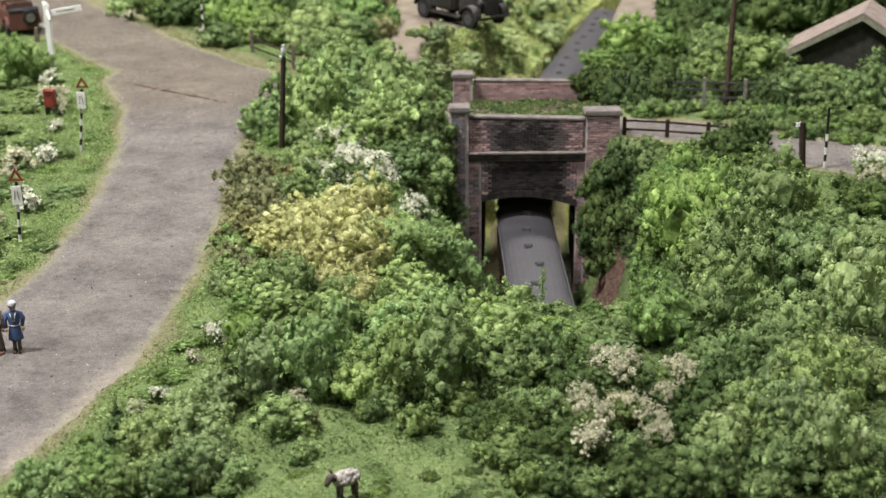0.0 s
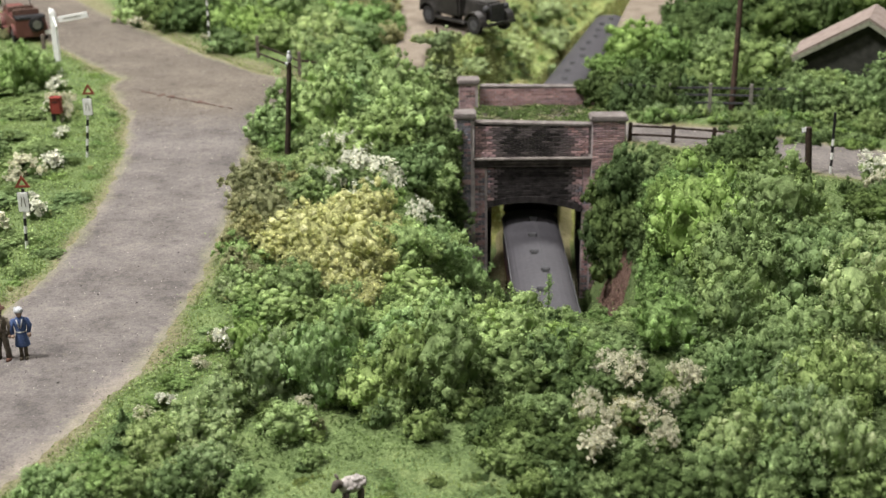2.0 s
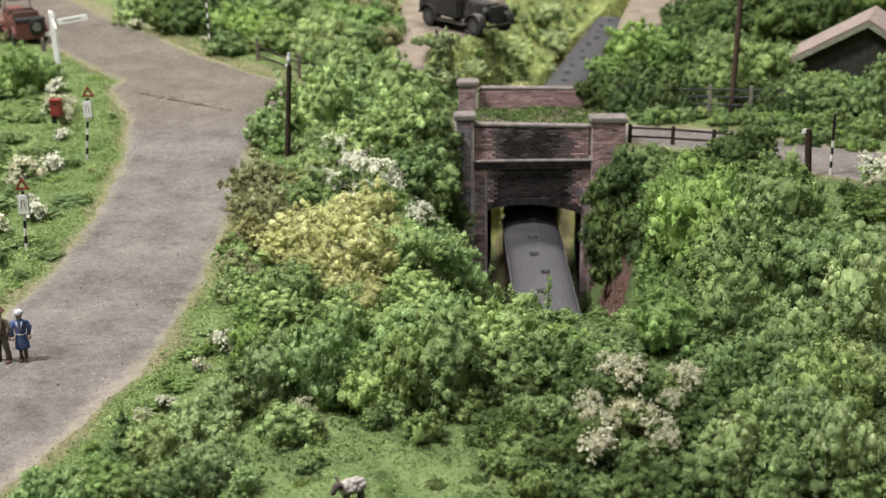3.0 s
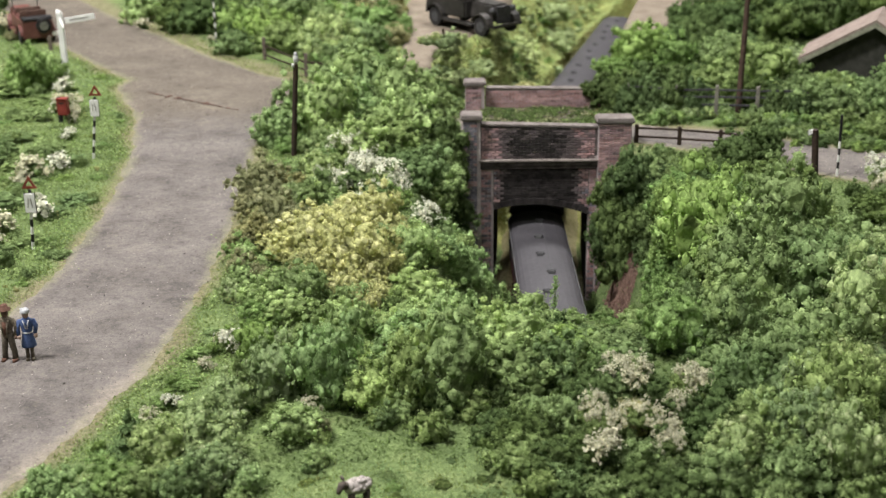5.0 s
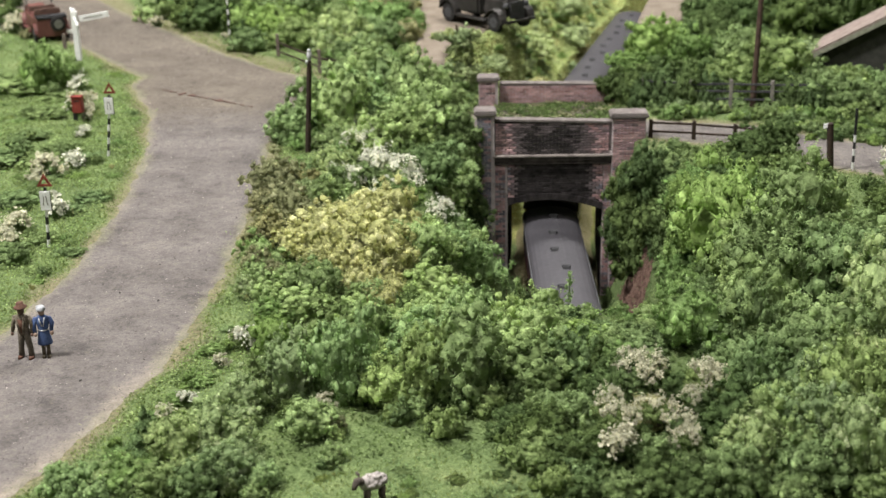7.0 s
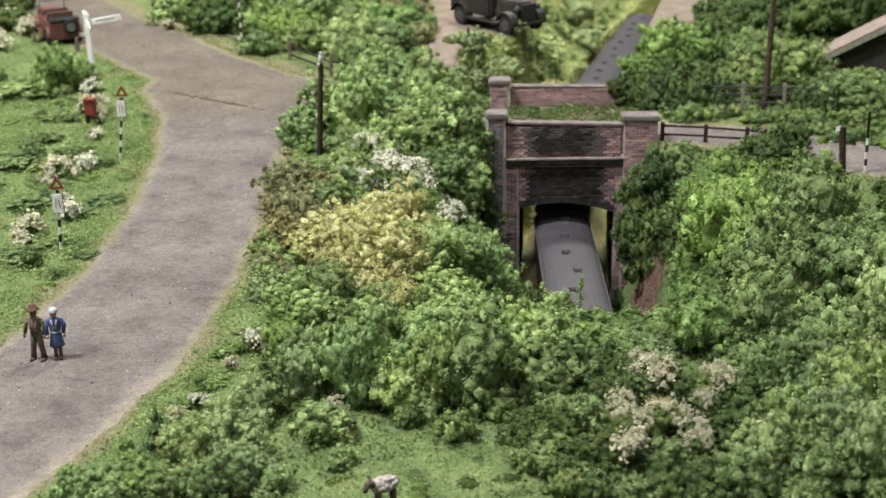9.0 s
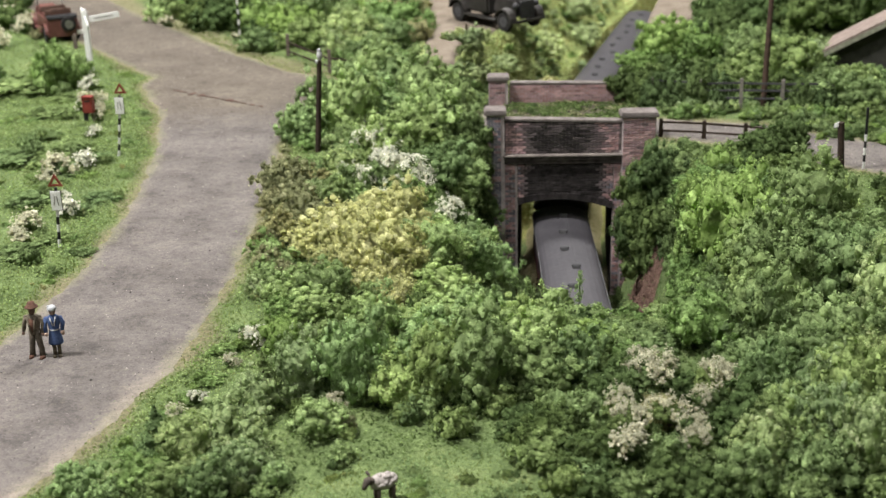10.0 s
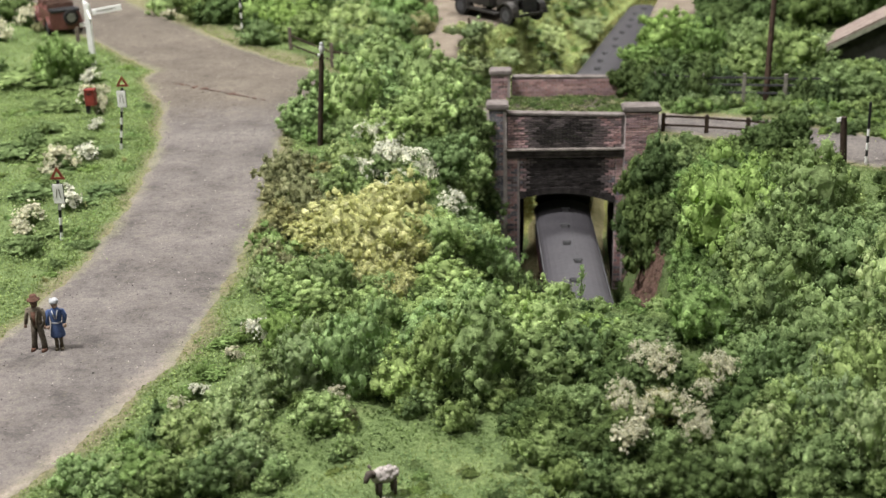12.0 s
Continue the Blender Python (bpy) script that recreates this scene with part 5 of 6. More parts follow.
plant("bright", 9.1, 52.8, -3.0, 0.96)
plant("bright", 11.2, 52.3, -0.0, 1.40)
plant("bright", 20.2, 82.9, -0.0, 1.1, 0.8)
plant("bright", 10.6, 55.8, -0.0, 0.99)
plant("lime", 4.7, 99.9, -3.5, 1.52, 0.8)
plant("lime", 8.0, 110.6, -5.1, 1.86, 0.8)
plant("lime", 6.8, 105.9, -6.4, 1.44, 0.8)
plant("lime", 1.7, 87.1, -1.2, 0.89, 0.8)
plant("lime", 8.0, 111.8, -3.0, 1.50, 0.8)
plant("lime", -27.4, 83.0, -0.0, 1.02, 0.8)
plant("dark", 12.0, 62.5, -0.0, 1.1, 0.80, 1, False)
plant("dark", 14.3, 63.1, -0.0, 1.1, 0.70, 1, False)
plant("dark", 16.1, 60.4, -0.0, 0.8, 0.80, 1, False)
plant("mid", -1.6, 72.7, -0.0, 1.41)
plant("mid", -1.2, 67.7, -0.9, 1.62)
plant("fresh", -0.9, 63.9, -1.7, 1.41)
plant("mid", -1.9, 61.1, -0.0, 1.21)
plant("fresh", -0.6, 41.0, -0.0, 1.33)
plant("mid", 2.0, 39.8, -0.0, 1.30)
plant("dark", 3.5, 40.3, -0.0, 1.13)
plant("dark", 1.8, 36.0, -0.0, 0.94)
plant("mid", 2.9, 37.3, -0.0, 1.06)
plant("dark", 3.5, 34.8, -0.0, 0.83)
plant("mid", -9.3, 33.5, -0.0, 0.73)
plant("mid", -8.0, 33.5, -0.0, 0.73)
plant("mid", 8.7, 40.2, -0.0, 1.12)
plant("mid", 8.0, 42.6, -0.0, 0.98)
plant("mid", 5.1, 34.8, -0.0, 0.83)
plant("dark", 11.9, 58.9, -0.0, 1.30)
plant("dark", 13.9, 58.4, -0.0, 1.54)
plant("dark", 18.7, 55.8, -0.0, 1.24, 0.75, 1, False)
plant("dark", 11.1, 80.8, -1.5, 1.73)
plant("dark", 11.9, 106.5, -8.9, 1.83)
plant("dark", 12.2, 74.7, -0.0, 1.28)
plant("dark", 16.3, 74.6, -0.0, 1.28)
plant("dark", 17.0, 91.6, -0.0, 1.54)
plant("dark", 19.1, 92.3, -0.0, 1.94)
plant("dark", 21.5, 91.3, -0.0, 2.30)
plant("dark", 24.4, 92.1, -0.0, 1.93)
plant("dark", 4.4, 38.4, -0.0, 1.08)
plant("mid", -0.2, 67.0, -4.1, 1.19)
plant("fresh", -0.6, 59.1, -2.8, 0.90)
# dark bushes whose tone also carries the shadow beside the meadow
plant("mid", 1.8, 35.0, -0.0, 0.84)
plant("dark", 2.7, 34.8, -0.0, 0.83)
plant("dark", 3.8, 35.7, -0.0, 0.78)
plant("dark", 1.3, 36.9, -0.0, 0.77)
plant("mid", 3.1, 33.6, -0.0, 0.65)
plant("dark", 2.3, 36.5, -0.0, 0.87)
plant("grey", -8.6, 87.2, -0.0, 2.1)
plant("grey", -6.7, 61.4, -0.0, 1.08)
plant("grey", -7.3, 38.4, -0.0, 0.90)
plant("grey", -8.0, 36.1, -0.0, 1.03)
plant("grey", -8.9, 35.1, -0.0, 1.01)
plant("grey", -7.3, 34.3, -0.0, 0.82)
plant("grey", 12.8, 40.2, -0.0, 1.12)
plant("grey", 13.9, 39.9, -0.0, 0.93)
plant("grey", 17.3, 51.2, -0.0, 1.15)
plant("grey", -9.0, 86.4, -0.0, 1.3)
plant("olive", -5.3, 97.7, -0.0, 1.5)
plant("olive", -5.4, 100.3, -0.0, 1.68)
plant("olive", -9.1, 58.9, -0.0, 1.17)
plant("olive", -7.9, 55.0, -0.0, 1.22)
plant("olive", -8.7, 53.4, -0.0, 0.95)
plant("olive", -8.9, 50.6, -0.0, 0.68)
plant("olive", 5.4, 37.3, -0.0, 0.71)
plant("yellow", -4.6, 53.9, -0.0, 1.44)
plant("yellow", -6.4, 52.8, -0.0, 1.30)
plant("yellow", -5.2, 50.4, -0.0, 1.25)
plant("yellow", -3.6, 50.2, -0.0, 1.31)
plant("yellow", -7.3, 52.1, -0.0, 0.93)
plant("yellow", -3.3, 54.3, -0.0, 1.02)
plant("yellow", -4.2, 47.9, -0.0, 0.57)
plant("yellow", -3.3, 46.9, -0.0, 0.51)
plant("white", -5.2, 64.1, -0.0, 1.01)
plant("white", -3.6, 59.8, -0.0, 1.37)
plant("white", -6.0, 60.5, -0.0, 0.93)
plant("white", -6.0, 68.6, -0.0, 0.77)
plant("white", -1.4, 56.8, -0.5, 0.71)
plant("white", 20.1, 60.6, -0.0, 1.12)
plant("white", -4.6, 60.7, -0.0, 1.07)
plant("pink", 19.3, 57.9, -0.0, 0.92)
plant("ivy", 8.7, 64.6, -4.4, 1.3)
plant("ivy", 8.1, 64.6, -4.7, 1.45)
plant("ivy", 7.8, 65.0, -2.8, 1.33)
plant("ivy", 8.6, 63.3, -1.2, 1.26)
plant("ivy", 8.8, 63.2, -5.2, 1.57)
plant("ivy", 9.6, 61.1, -5.2, 1.2)
plant("ivy", 8.4, 63.8, -3.1, 1.43)
plant("ivy", 9.3, 62.0, -3.1, 1.39)
plant("mid", -24.0, 73.2, -0.0, 0.95, 0.3)
plant("mid", -21.2, 66.8, -0.0, 1.16, 0.3)
plant("mid", -21.8, 64.8, -0.0, 0.99, 0.3)
plant("mid", -19.7, 64.9, -0.0, 0.85, 0.3)
plant("mid", -20.6, 61.5, -0.0, 0.81, 0.3)
plant("mid", -17.7, 59.0, -0.0, 0.78, 0.3)
plant("mid", -18.4, 57.5, -0.0, 0.76, 0.3)
plant("mid", -18.6, 54.0, -0.0, 0.72, 0.3)
plant("mid", -16.7, 52.4, -0.0, 0.52, 0.3)
plant("mid", -17.6, 50.6, -0.0, 0.46, 0.3)
plant("mid", -19.1, 73.5, -0.0, 0.44, 0.3)
plant("bright", -9.2, 43.0, -0.0, 0.52, 0.3)
plant("bright", -9.3, 40.5, -0.0, 0.49, 0.3)
plant("bright", -9.8, 39.3, -0.0, 0.44, 0.3)
plant("bright", -10.2, 38.1, -0.0, 0.43, 0.3)
plant("bright", -10.9, 35.8, -0.0, 0.51, 0.3)
plant("mid", -24.0, 76.7, -0.0, 0.99, 0.3)
plant("mid", -23.5, 69.4, -0.0, 0.90, 0.3)
plant("mid", -21.0, 58.7, -0.0, 1.04, 0.3)
plant("mid", -19.5, 52.4, -0.0, 0.94, 0.3)
plant("mid", -24.1, 65.0, -0.0, 1.42, 0.3)
plant("mid", -28.1, 78.6, -0.0, 2.01, 0.3)
plant("mid", 3.2, 43.6, -0.05, 0.8, 0.62, 1, False)
plant("mid", 4.4, 43.6, -0.05, 0.72, 0.62, 1, False)
plant("mid", 5.3, 43.2, -0.05, 0.72, 0.62, 1, False)
plant("fresh", 2.2, 44.5, -0.05, 0.73, 0.62, 1, False)
plant("fresh", 1.7, 43.4, -0.0, 0.80)
plant("mid", 6.2, 43.9, -0.05, 0.73, 0.62, 1, False)
plant("mid", 4.8, 42.5, -0.05, 0.79, 0.62, 1, False)
plant("mid", 4.0, 42.0, -0.05, 0.85, 0.62, 1, False)
plant("fresh", 2.6, 41.4, -0.05, 0.96, 0.62, 1, False)

# growth over the far parapet and fence, and weeds along the bridge and the roadside
for x, y, z, r in ((8.3, 75.5, 0.2, 0.95), (9.5, 75.3, 0.0, 1.25), (10.9, 75.0, 0.0, 1.35), (12.4, 75.0, 0.0, 1.2), (13.4, 74.6, 0.0, 1.0), (7.5, 75.55, 0.45, 0.5)):
    plant("ivy", x, y, z, r, 0.9, 0)
weeds = thing("verge_weeds", 8.0, 72.0, 0, 0, "low tangled weeds along the bridge and roadside", "weeds", kind="stuff")


def weed(kind, x, y, z, r, flat):
    put_on(part("tuft", dice.choice(TINY), (), weeds, at=Matrix.Translation((x - 8, y - 72, z)) @ Matrix.Rotation(dice.uniform(0, 6.28), 4, "Z") @ Matrix.Diagonal((r, r, r * flat, 1))), 0, LEAF[kind])


for i in range(120):
    weed(dice.choice(("ivy", "dark", "dark", "olive")), dice.uniform(1.3, 8.9), dice.uniform(71.6, 75.2), -0.4, dice.uniform(0.12, 0.35), 0.7)
for i in range(95):
    u = dice.random()
    weed(dice.choice(("mid", "bright", "mid", "grey")), 9.6 + 13 * u, 72.8 - 3.0 * u + dice.uniform(-1.5, 0.9), -0.05, dice.uniform(0.35, 0.8), 0.9)

for x, y, r in ((9.7, 73.6, 1.05), (10.7, 73.1, 1.1), (11.8, 72.9, 1.0), (12.9, 72.7, 0.75), (17.6, 72.0, 0.9), (18.7, 71.8, 1.1)):
    plant("ivy", x, y, -0.1, r, 1.0, 0)
for x, y, z, r in ((-0.55, 66.6, -3.2, 1.0), (-0.6, 66.4, -1.4, 1.1), (-0.5, 65.8, -5.2, 1.1), (-0.7, 67.2, -0.2, 0.9), (9.9, 66.6, -1.6, 1.1), (10.2, 66.2, -3.2, 1.2), (9.6, 66.0, -4.8, 1.2)):
    plant("ivy", x, y, z, r, 1.0, 0)
for x, y, z, r in ((9.6, 60.2, -3.6, 1.1), (9.8, 58.6, -3.4, 1.1), (9.6, 56.6, -3.0, 1.2), (9.6, 60.0, -1.8, 1.2)):
    plant("ivy", x, y, z, r, 1.0, 0)

# dark growth behind the junction
plant("dark", -36.4, 102.1, 0.0, 1.2)
plant("dark", -35.9, 104.2, 0.0, 1.2)
plant("dark", -36.9, 100.5, 0.0, 1.3)
plant("dark", -21.5, 100.4, 0.0, 1.3)
plant("dark", -19.8, 98.2, 0.0, 1.3)
plant("dark", -22.7, 103.5, 0.0, 1.2)
plant("dark", -19.9, 102.1, 0.0, 1.3)
# yellow flowers at the parapet's foot
plant("yellow", 3.9, 77.6, 0.2, 0.6, 0.7, 0)
for i in range(60):
    u = dice.random()
    weed(dice.choice(("mid", "bright", "mid", "dark")), 15.5 + 12 * u, 67.9 - 4.2 * u + dice.uniform(-0.4, 2.0), -0.05, dice.uniform(0.3, 0.6), 0.8)



def by_fence(x, y):
    """A clear strip before the timber fence at the junction."""
    return (-13.5 < x < -8.5) & (80.0 < y < 86.5)


def fill(count, x0, x1, y0, y1, r0, r1, kinds, flat=1.0):
    for _ in range(count):
        x, y, r = dice.uniform(x0, x1), dice.uniform(y0, y1), dice.uniform(r0, r1)
        z = float(land(x, y))
        if not by_fence(x, y) and road_in(x, y) < -0.15 - 0.7 * r and abs(x - track_x(y)) > 2.7 + 0.4 * r and not on_meadow(x, y) and yard_in(x, y) < -r and z > -7.5:
            k = Matrix.Translation((x, y - 60, z - 0.1)) @ Matrix.Rotation(dice.uniform(0, 6.28), 4, "Z") @ Matrix.Diagonal((r, r, r * flat * dice.uniform(0.85, 1.2), 1))
            put_on(part("clump", dice.choice(SMALL if r > 0.55 and y < 75 else TINY), (), filling, at=k), 0, LEAF[dice.choice(kinds)])


fill(46, -9.6, -1.0, 47, 68, 0.6, 1.0, ("fresh", "bright", "fresh", "grey"))
# dark kinds in the next three fills make gaps between bushes look shaded
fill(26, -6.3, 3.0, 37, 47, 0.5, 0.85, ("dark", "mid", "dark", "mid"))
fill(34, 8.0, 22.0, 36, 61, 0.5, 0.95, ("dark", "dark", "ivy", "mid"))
fill(34, 10.5, 22.0, 75.5, 92, 0.8, 1.3, ("dark", "dark", "dark", "mid"))
fill(36, -9.5, -1.0, 76.5, 92, 0.7, 1.2, ("mid", "dark", "mid", "bright"))
fill(40, -16.0, -4.0, 90, 106, 0.9, 1.4, ("mid", "bright", "dark"))
fill(30, -21.0, -14.0, 93, 104, 0.7, 1.2, ("dark", "dark", "mid"))
fill(90, -1.0, 8.5, 77.5, 108, 0.35, 0.8, ("lime", "lime", "bright"), 0.6)
for i in range(170):
    y = dice.uniform(78, 126)
    x, r = track_x(y) - dice.uniform(2.9, 5.6), dice.uniform(0.25, 0.6)
    if yard_in(x, y) < -r:
        k = Matrix.Translation((x, y - 60, float(land(x, y)) - 0.1)) @ Matrix.Rotation(dice.uniform(0, 6.28), 4, "Z") @ Matrix.Diagonal((r * 1.2, r * 1.2, r * dice.uniform(0.35, 0.65), 1))
        put_on(part("clump", dice.choice(TINY), (), filling, at=k), 0, LEAF[dice.choice(("lime", "lime", "fresh", "bright"))])
fill(230, -27.0, -16.5, 45, 88, 0.25, 0.6, ("bright", "mid", "bright", "grass"), 0.4)
fill(60, -11.0, -7.0, 35, 58, 0.2, 0.45, ("bright", "fresh", "bright"), 0.35)
for i in range(70):
    a, q = dice.uniform(0, 6.283), math.sqrt(dice.random())
    weed(dice.choice(("mid", "grass", "bright", "grass")), -0.8 + 5.4 * q * math.cos(a), 32.2 + 3.8 * q * math.sin(a), -0.06, dice.uniform(0.15, 0.4), 0.22)
for i in range(120):
    weed(dice.choice(("dark", "grass", "mid")), dice.uniform(0.2, 4.4), dice.uniform(30.0, 35.2), -0.05, dice.uniform(0.12, 0.32), 0.25)
for x, y, r in ((19.0, 97.5, 2.0), (20.0, 95.0, 2.2), (23.0, 94.0, 2.4), (26.0, 93.0, 2.2), (28.5, 95.0, 2.4), (21.5, 99.0, 2.6), (25.0, 99.0, 2.6), (21.5, 103.0, 2.5), (31.0, 97.0, 2.4)):
    plant("dark", x, y, 0.0, r, 1.3)
for x, y, r in ((23.5, 66.0, 1.2), (24.8, 67.5, 1.3), (22.0, 68.5, 0.9), (20.4, 69.6, 0.9)):
    plant("mid", x, y, 0.0, r)


def conifer(x, y, h):
    c = thing("small_conifer", x, y, 0, 0, "small dark green conical conifer", "tree", "conifers")
    part("trunk", Shape().rod((0, 0, -0.1), (0, 0, h * 0.9), 0.06, 0.02, 6), TWIG, c)
    rs = np.random.RandomState(int(x * 10) % 97 + 100)
    n = 3600
    u = rs.uniform(0, 1, n) ** 0.7
    a = rs.uniform(0, 6.283, n)
    rad = 0.52 * h * u * (0.75 + 0.25 * np.sin(9 * u * 3 + a)) * rs.uniform(0.7, 1.05, n)
    p = np.stack([rad * np.cos(a), rad * np.sin(a), h * (1 - u) + 0.05], -1)
    v, f = flakes(rs, p, np.stack([np.cos(a), np.sin(a), 0.4 + 0 * a], -1), 0.055)
    part("crown", quick_mesh("crown", v, f, (LEAF["mid"],)), (), c)


conifer(-7.15, 38.9, 1.9)
conifer(-10.0, 35.9, 1.6)


def sprig(x, y, z, h, lean):
    s = thing("leafy_sprig", x, y, z, 0, "thin upright sprig with small pale leaves", "sprig", "sprigs")
    part("stem", Shape().rod((0, 0, -0.3), (lean, 0, h), 0.03, 0.012, 5), TWIG, s)
    rs = np.random.RandomState(int(abs(x * 31)) + 7)
    u = rs.uniform(0.1, 1.05, 260)
    p = np.stack([lean * u + (0.05 + 0.09 * (1 - u)) * rs.standard_normal(260), 0.08 * rs.standard_normal(260), h * u], -1)
    v, f = flakes(rs, p, rs.standard_normal((260, 3)), 0.062)
    part("leaf_spray", quick_mesh("leaf_spray", v, f, (LEAF["fresh"],)), (), s, "small pale leaves")


sprig(2.81, 51.5, -2.55, 1.44, -0.46)
sprig(3.84, 51, -2.64, 2.03, 0.08)
sprig(1.96, 52, -2.05, 0.77, -0.17)
sprig(1.36, 52, -1.65, 0.59, -0.10)
sprig(16.92, 60, -0.78, 1.26, -0.12)


sprig(13.40, 54.5, 0.7, 1.42, -0.01)
sprig(13.74, 54.5, 0.7, 1.75, -0.24)
sprig(14.13, 54.5, 0.7, 1.29, -0.01)
sprig(14.47, 54.5, 0.7, 1.81, -0.25)
sprig(14.76, 54.5, 0.7, 1.50, -0.03)
sprig(15.10, 54.5, 0.7, 1.65, -0.24)
sprig(15.44, 54.5, 0.7, 1.24, -0.02)
sprig(15.78, 54.5, 0.7, 1.55, -0.24)
sprig(13.98, 54.5, 0.7, 1.04, 0.01)
solid("wooden_stump_post", Shape().box(0, 0, 0.45, 0.26, 0.26, 1.1, taper=0.85), TIMBER, "short weathered wooden post behind a bush", "post", bevel=0.03, x=-27.4, y=89.6)
plant("pink", -33.2, 90.5, 0.0, 0.9)
plant("olive", -35.0, 93.0, 0.0, 1.2)
plant("dark", -34.0, 97.0, 0.0, 1.5)
plant("pink", -34.8, 98.2, 0.0, 0.9)
plant("pink", -32.6, 94.9, 0.0, 0.8)
plant("olive", -31.0, 93.0, 0.0, 0.6)
plant("olive", -36.2, 101.3, 0.0, 0.9)
plant("olive", -32.7, 97.1, 0.0, 0.7)
plant("bright", -25.6, 79.0, 0.0, 1.25, 1.35)
plant("bright", -26.8, 80.2, 0.0, 1.0, 1.2)
plant("pink", -22.1, 73.6, 0.3, 0.62, 1.3, 0)
plant("pink", -21.3, 72.2, 0.1, 0.4, 1.3, 0)

# a brownish seeding plant at the meadow's edge
plant("olive", -4.23, 36.86, 0.3, 0.26, 1.7, 0)
plant("pink", -4.72, 37.95, 0.5, 0.3, 1.0, 0)
# growth that closes the roadside hedge
plant("olive", -7.8, 59.4, 0.0, 0.75)
plant("mid", -6.8, 58.2, 0.0, 0.8)
plant("mid", -8.4, 61.9, 0.0, 0.70, 0.75, 1, False)
plant("mid", -7.7, 61.9, 0.0, 0.70, 0.75, 1, False)
plant("mid", -6.2, 59.3, 0.0, 0.8)
plant("yellow", -5.7, 48.6, 0.0, 0.7)
plant("yellow", -4.8, 48.0, 0.0, 0.65)
plant("yellow", -3.8, 49.6, 0.0, 0.7)
plant("olive", -6.7, 49.2, 0.0, 0.6)
plant("olive", -8.0, 49.8, 0.0, 0.5)
# flowers along the verges
plant("white", -23.67, 78.87, 0.05, 0.52, 1.0, 0)
plant("white", -20.79, 69.26, 0.05, 0.46, 1.0, 0)
plant("white", -19.83, 64.00, 0.05, 0.64, 1.0, 0)
plant("white", -18.75, 56.86, 0.05, 0.58, 1.0, 0)
plant("white", -19.50, 59.30, 0.05, 0.26, 1.0, 0)
plant("white", -8.03, 43.26, 0.05, 0.44, 1.0, 0)
plant("white", -9.37, 39.07, 0.05, 0.31, 1.0, 0)
plant("white", -22.79, 74.37, 0.05, 0.41, 1.0, 0)
plant("white", 0.79, 39.43, 0.05, 0.18, 1.0, 0)
plant("pink", -21.97, 74.72, 0.05, 0.56, 1.0, 0)
plant("pink", -20.76, 62.76, 0.05, 0.77, 1.0, 0)
plant("pink", -21.08, 61.94, 0.05, 0.48, 1.0, 0)
plant("pink", -19.97, 54.82, 0.05, 0.68, 1.0, 0)
plant("pink", -19.80, 53.50, 0.05, 0.49, 1.0, 0)
plant("pink", -8.71, 41.77, 0.05, 0.31, 1.0, 0)
plant("pink", -9.97, 38.11, 0.05, 0.29, 1.0, 0)
plant("pink", -8.55, 43.88, 0.05, 0.25, 1.0, 0)
plant("pink", -20.80, 96.63, 0.05, 0.55, 1.0, 0)
plant("pink", -22.31, 98.97, 0.05, 0.43, 1.0, 0)
plant("pink", -16.87, 91.54, 0.05, 0.29, 1.0, 0)
plant("pink", -22.55, 96.14, 0.05, 0.43, 1.0, 0)
plant("yellow", -17.90, 63.66, 0.05, 0.17, 1.0, 0)
plant("yellow", -18.14, 57.07, 0.05, 0.16, 1.0, 0)
plant("yellow", -8.78, 47.41, 0.05, 0.24, 1.0, 0)
plant("yellow", -17.35, 48.56, 0.05, 0.14, 1.0, 0)
plant("yellow", -17.89, 48.88, 0.05, 0.11, 1.0, 0)

# the largest rounded bushes stand out over the rest
plant("fresh", -6.5, 46.1, -0.1, 1.2, 0.7, 1, True)
plant("fresh", -3.8, 42.9, -0.1, 1.4, 0.95, 1, True)
plant("fresh", -1.8, 41.7, -0.1, 1.59, 1.29, 1, True)
plant("fresh", -1.2, 47.1, -0.3, 1.3, 0.65, 1, True)
plant("fresh", 1.3, 41.5, -0.1, 1.69, 1.29, 1, True)
plant("mid", 3.0, 39.9, -0.1, 1.12, 1.15, 1, True)
plant("bright", 10.6, 51.8, -0.1, 2.02, 1.29, 0, True)
plant("mid", 10.9, 47.5, -0.1, 1.89, 1.29, 1, True)
plant("mid", 9.8, 42.8, -0.1, 1.63, 1.29, 1, True)
plant("mid", 11.6, 41.4, -0.1, 1.68, 1.29, 1, True)
plant("mid", 13.5, 47.5, -0.1, 1.89, 1.29, 1, True)
plant("mid", 8.1, 37.7, -0.1, 1.26, 1.29, 1, True)
plant("mid", 9.0, 35.4, -0.1, 1.39, 1.29, 1, True)
plant("mid", 11.6, 37.6, -0.1, 1.45, 1.29, 1, True)
plant("grey", 14.1, 43.3, -0.1, 1.53, 1.29, 1, True)
plant("grey", -6.0, 39.7, -0.1, 1.02, 1.29, 1, True)
plant("grey", -7.2, 34.8, -0.1, 0.92, 1.15, 1, True)
plant("fresh", -6.9, 69.2, -0.1, 1.73, 1.15, 1, True)
plant("mid", -3.1, 72.2, -0.1, 1.80, 1.15, 1, True)
plant("mid", -5.9, 77.6, -0.1, 1.92, 1.15, 1, True)
plant("bright", 4.2, 42.0, -0.1, 1.16, 0.71, 1, True)
plant("mid", -0.3, 39.4, -0.1, 1.42, 1.29, 1, True)
plant("dark", 12.6, 61.6, -0.1, 1.35, 0.85, 1, True)
plant("dark", 14.0, 59.1, -0.1, 1.35, 0.85, 1, True)
plant("mid", 14.2, 53.2, -0.1, 1.69, 1.29, 1, True)
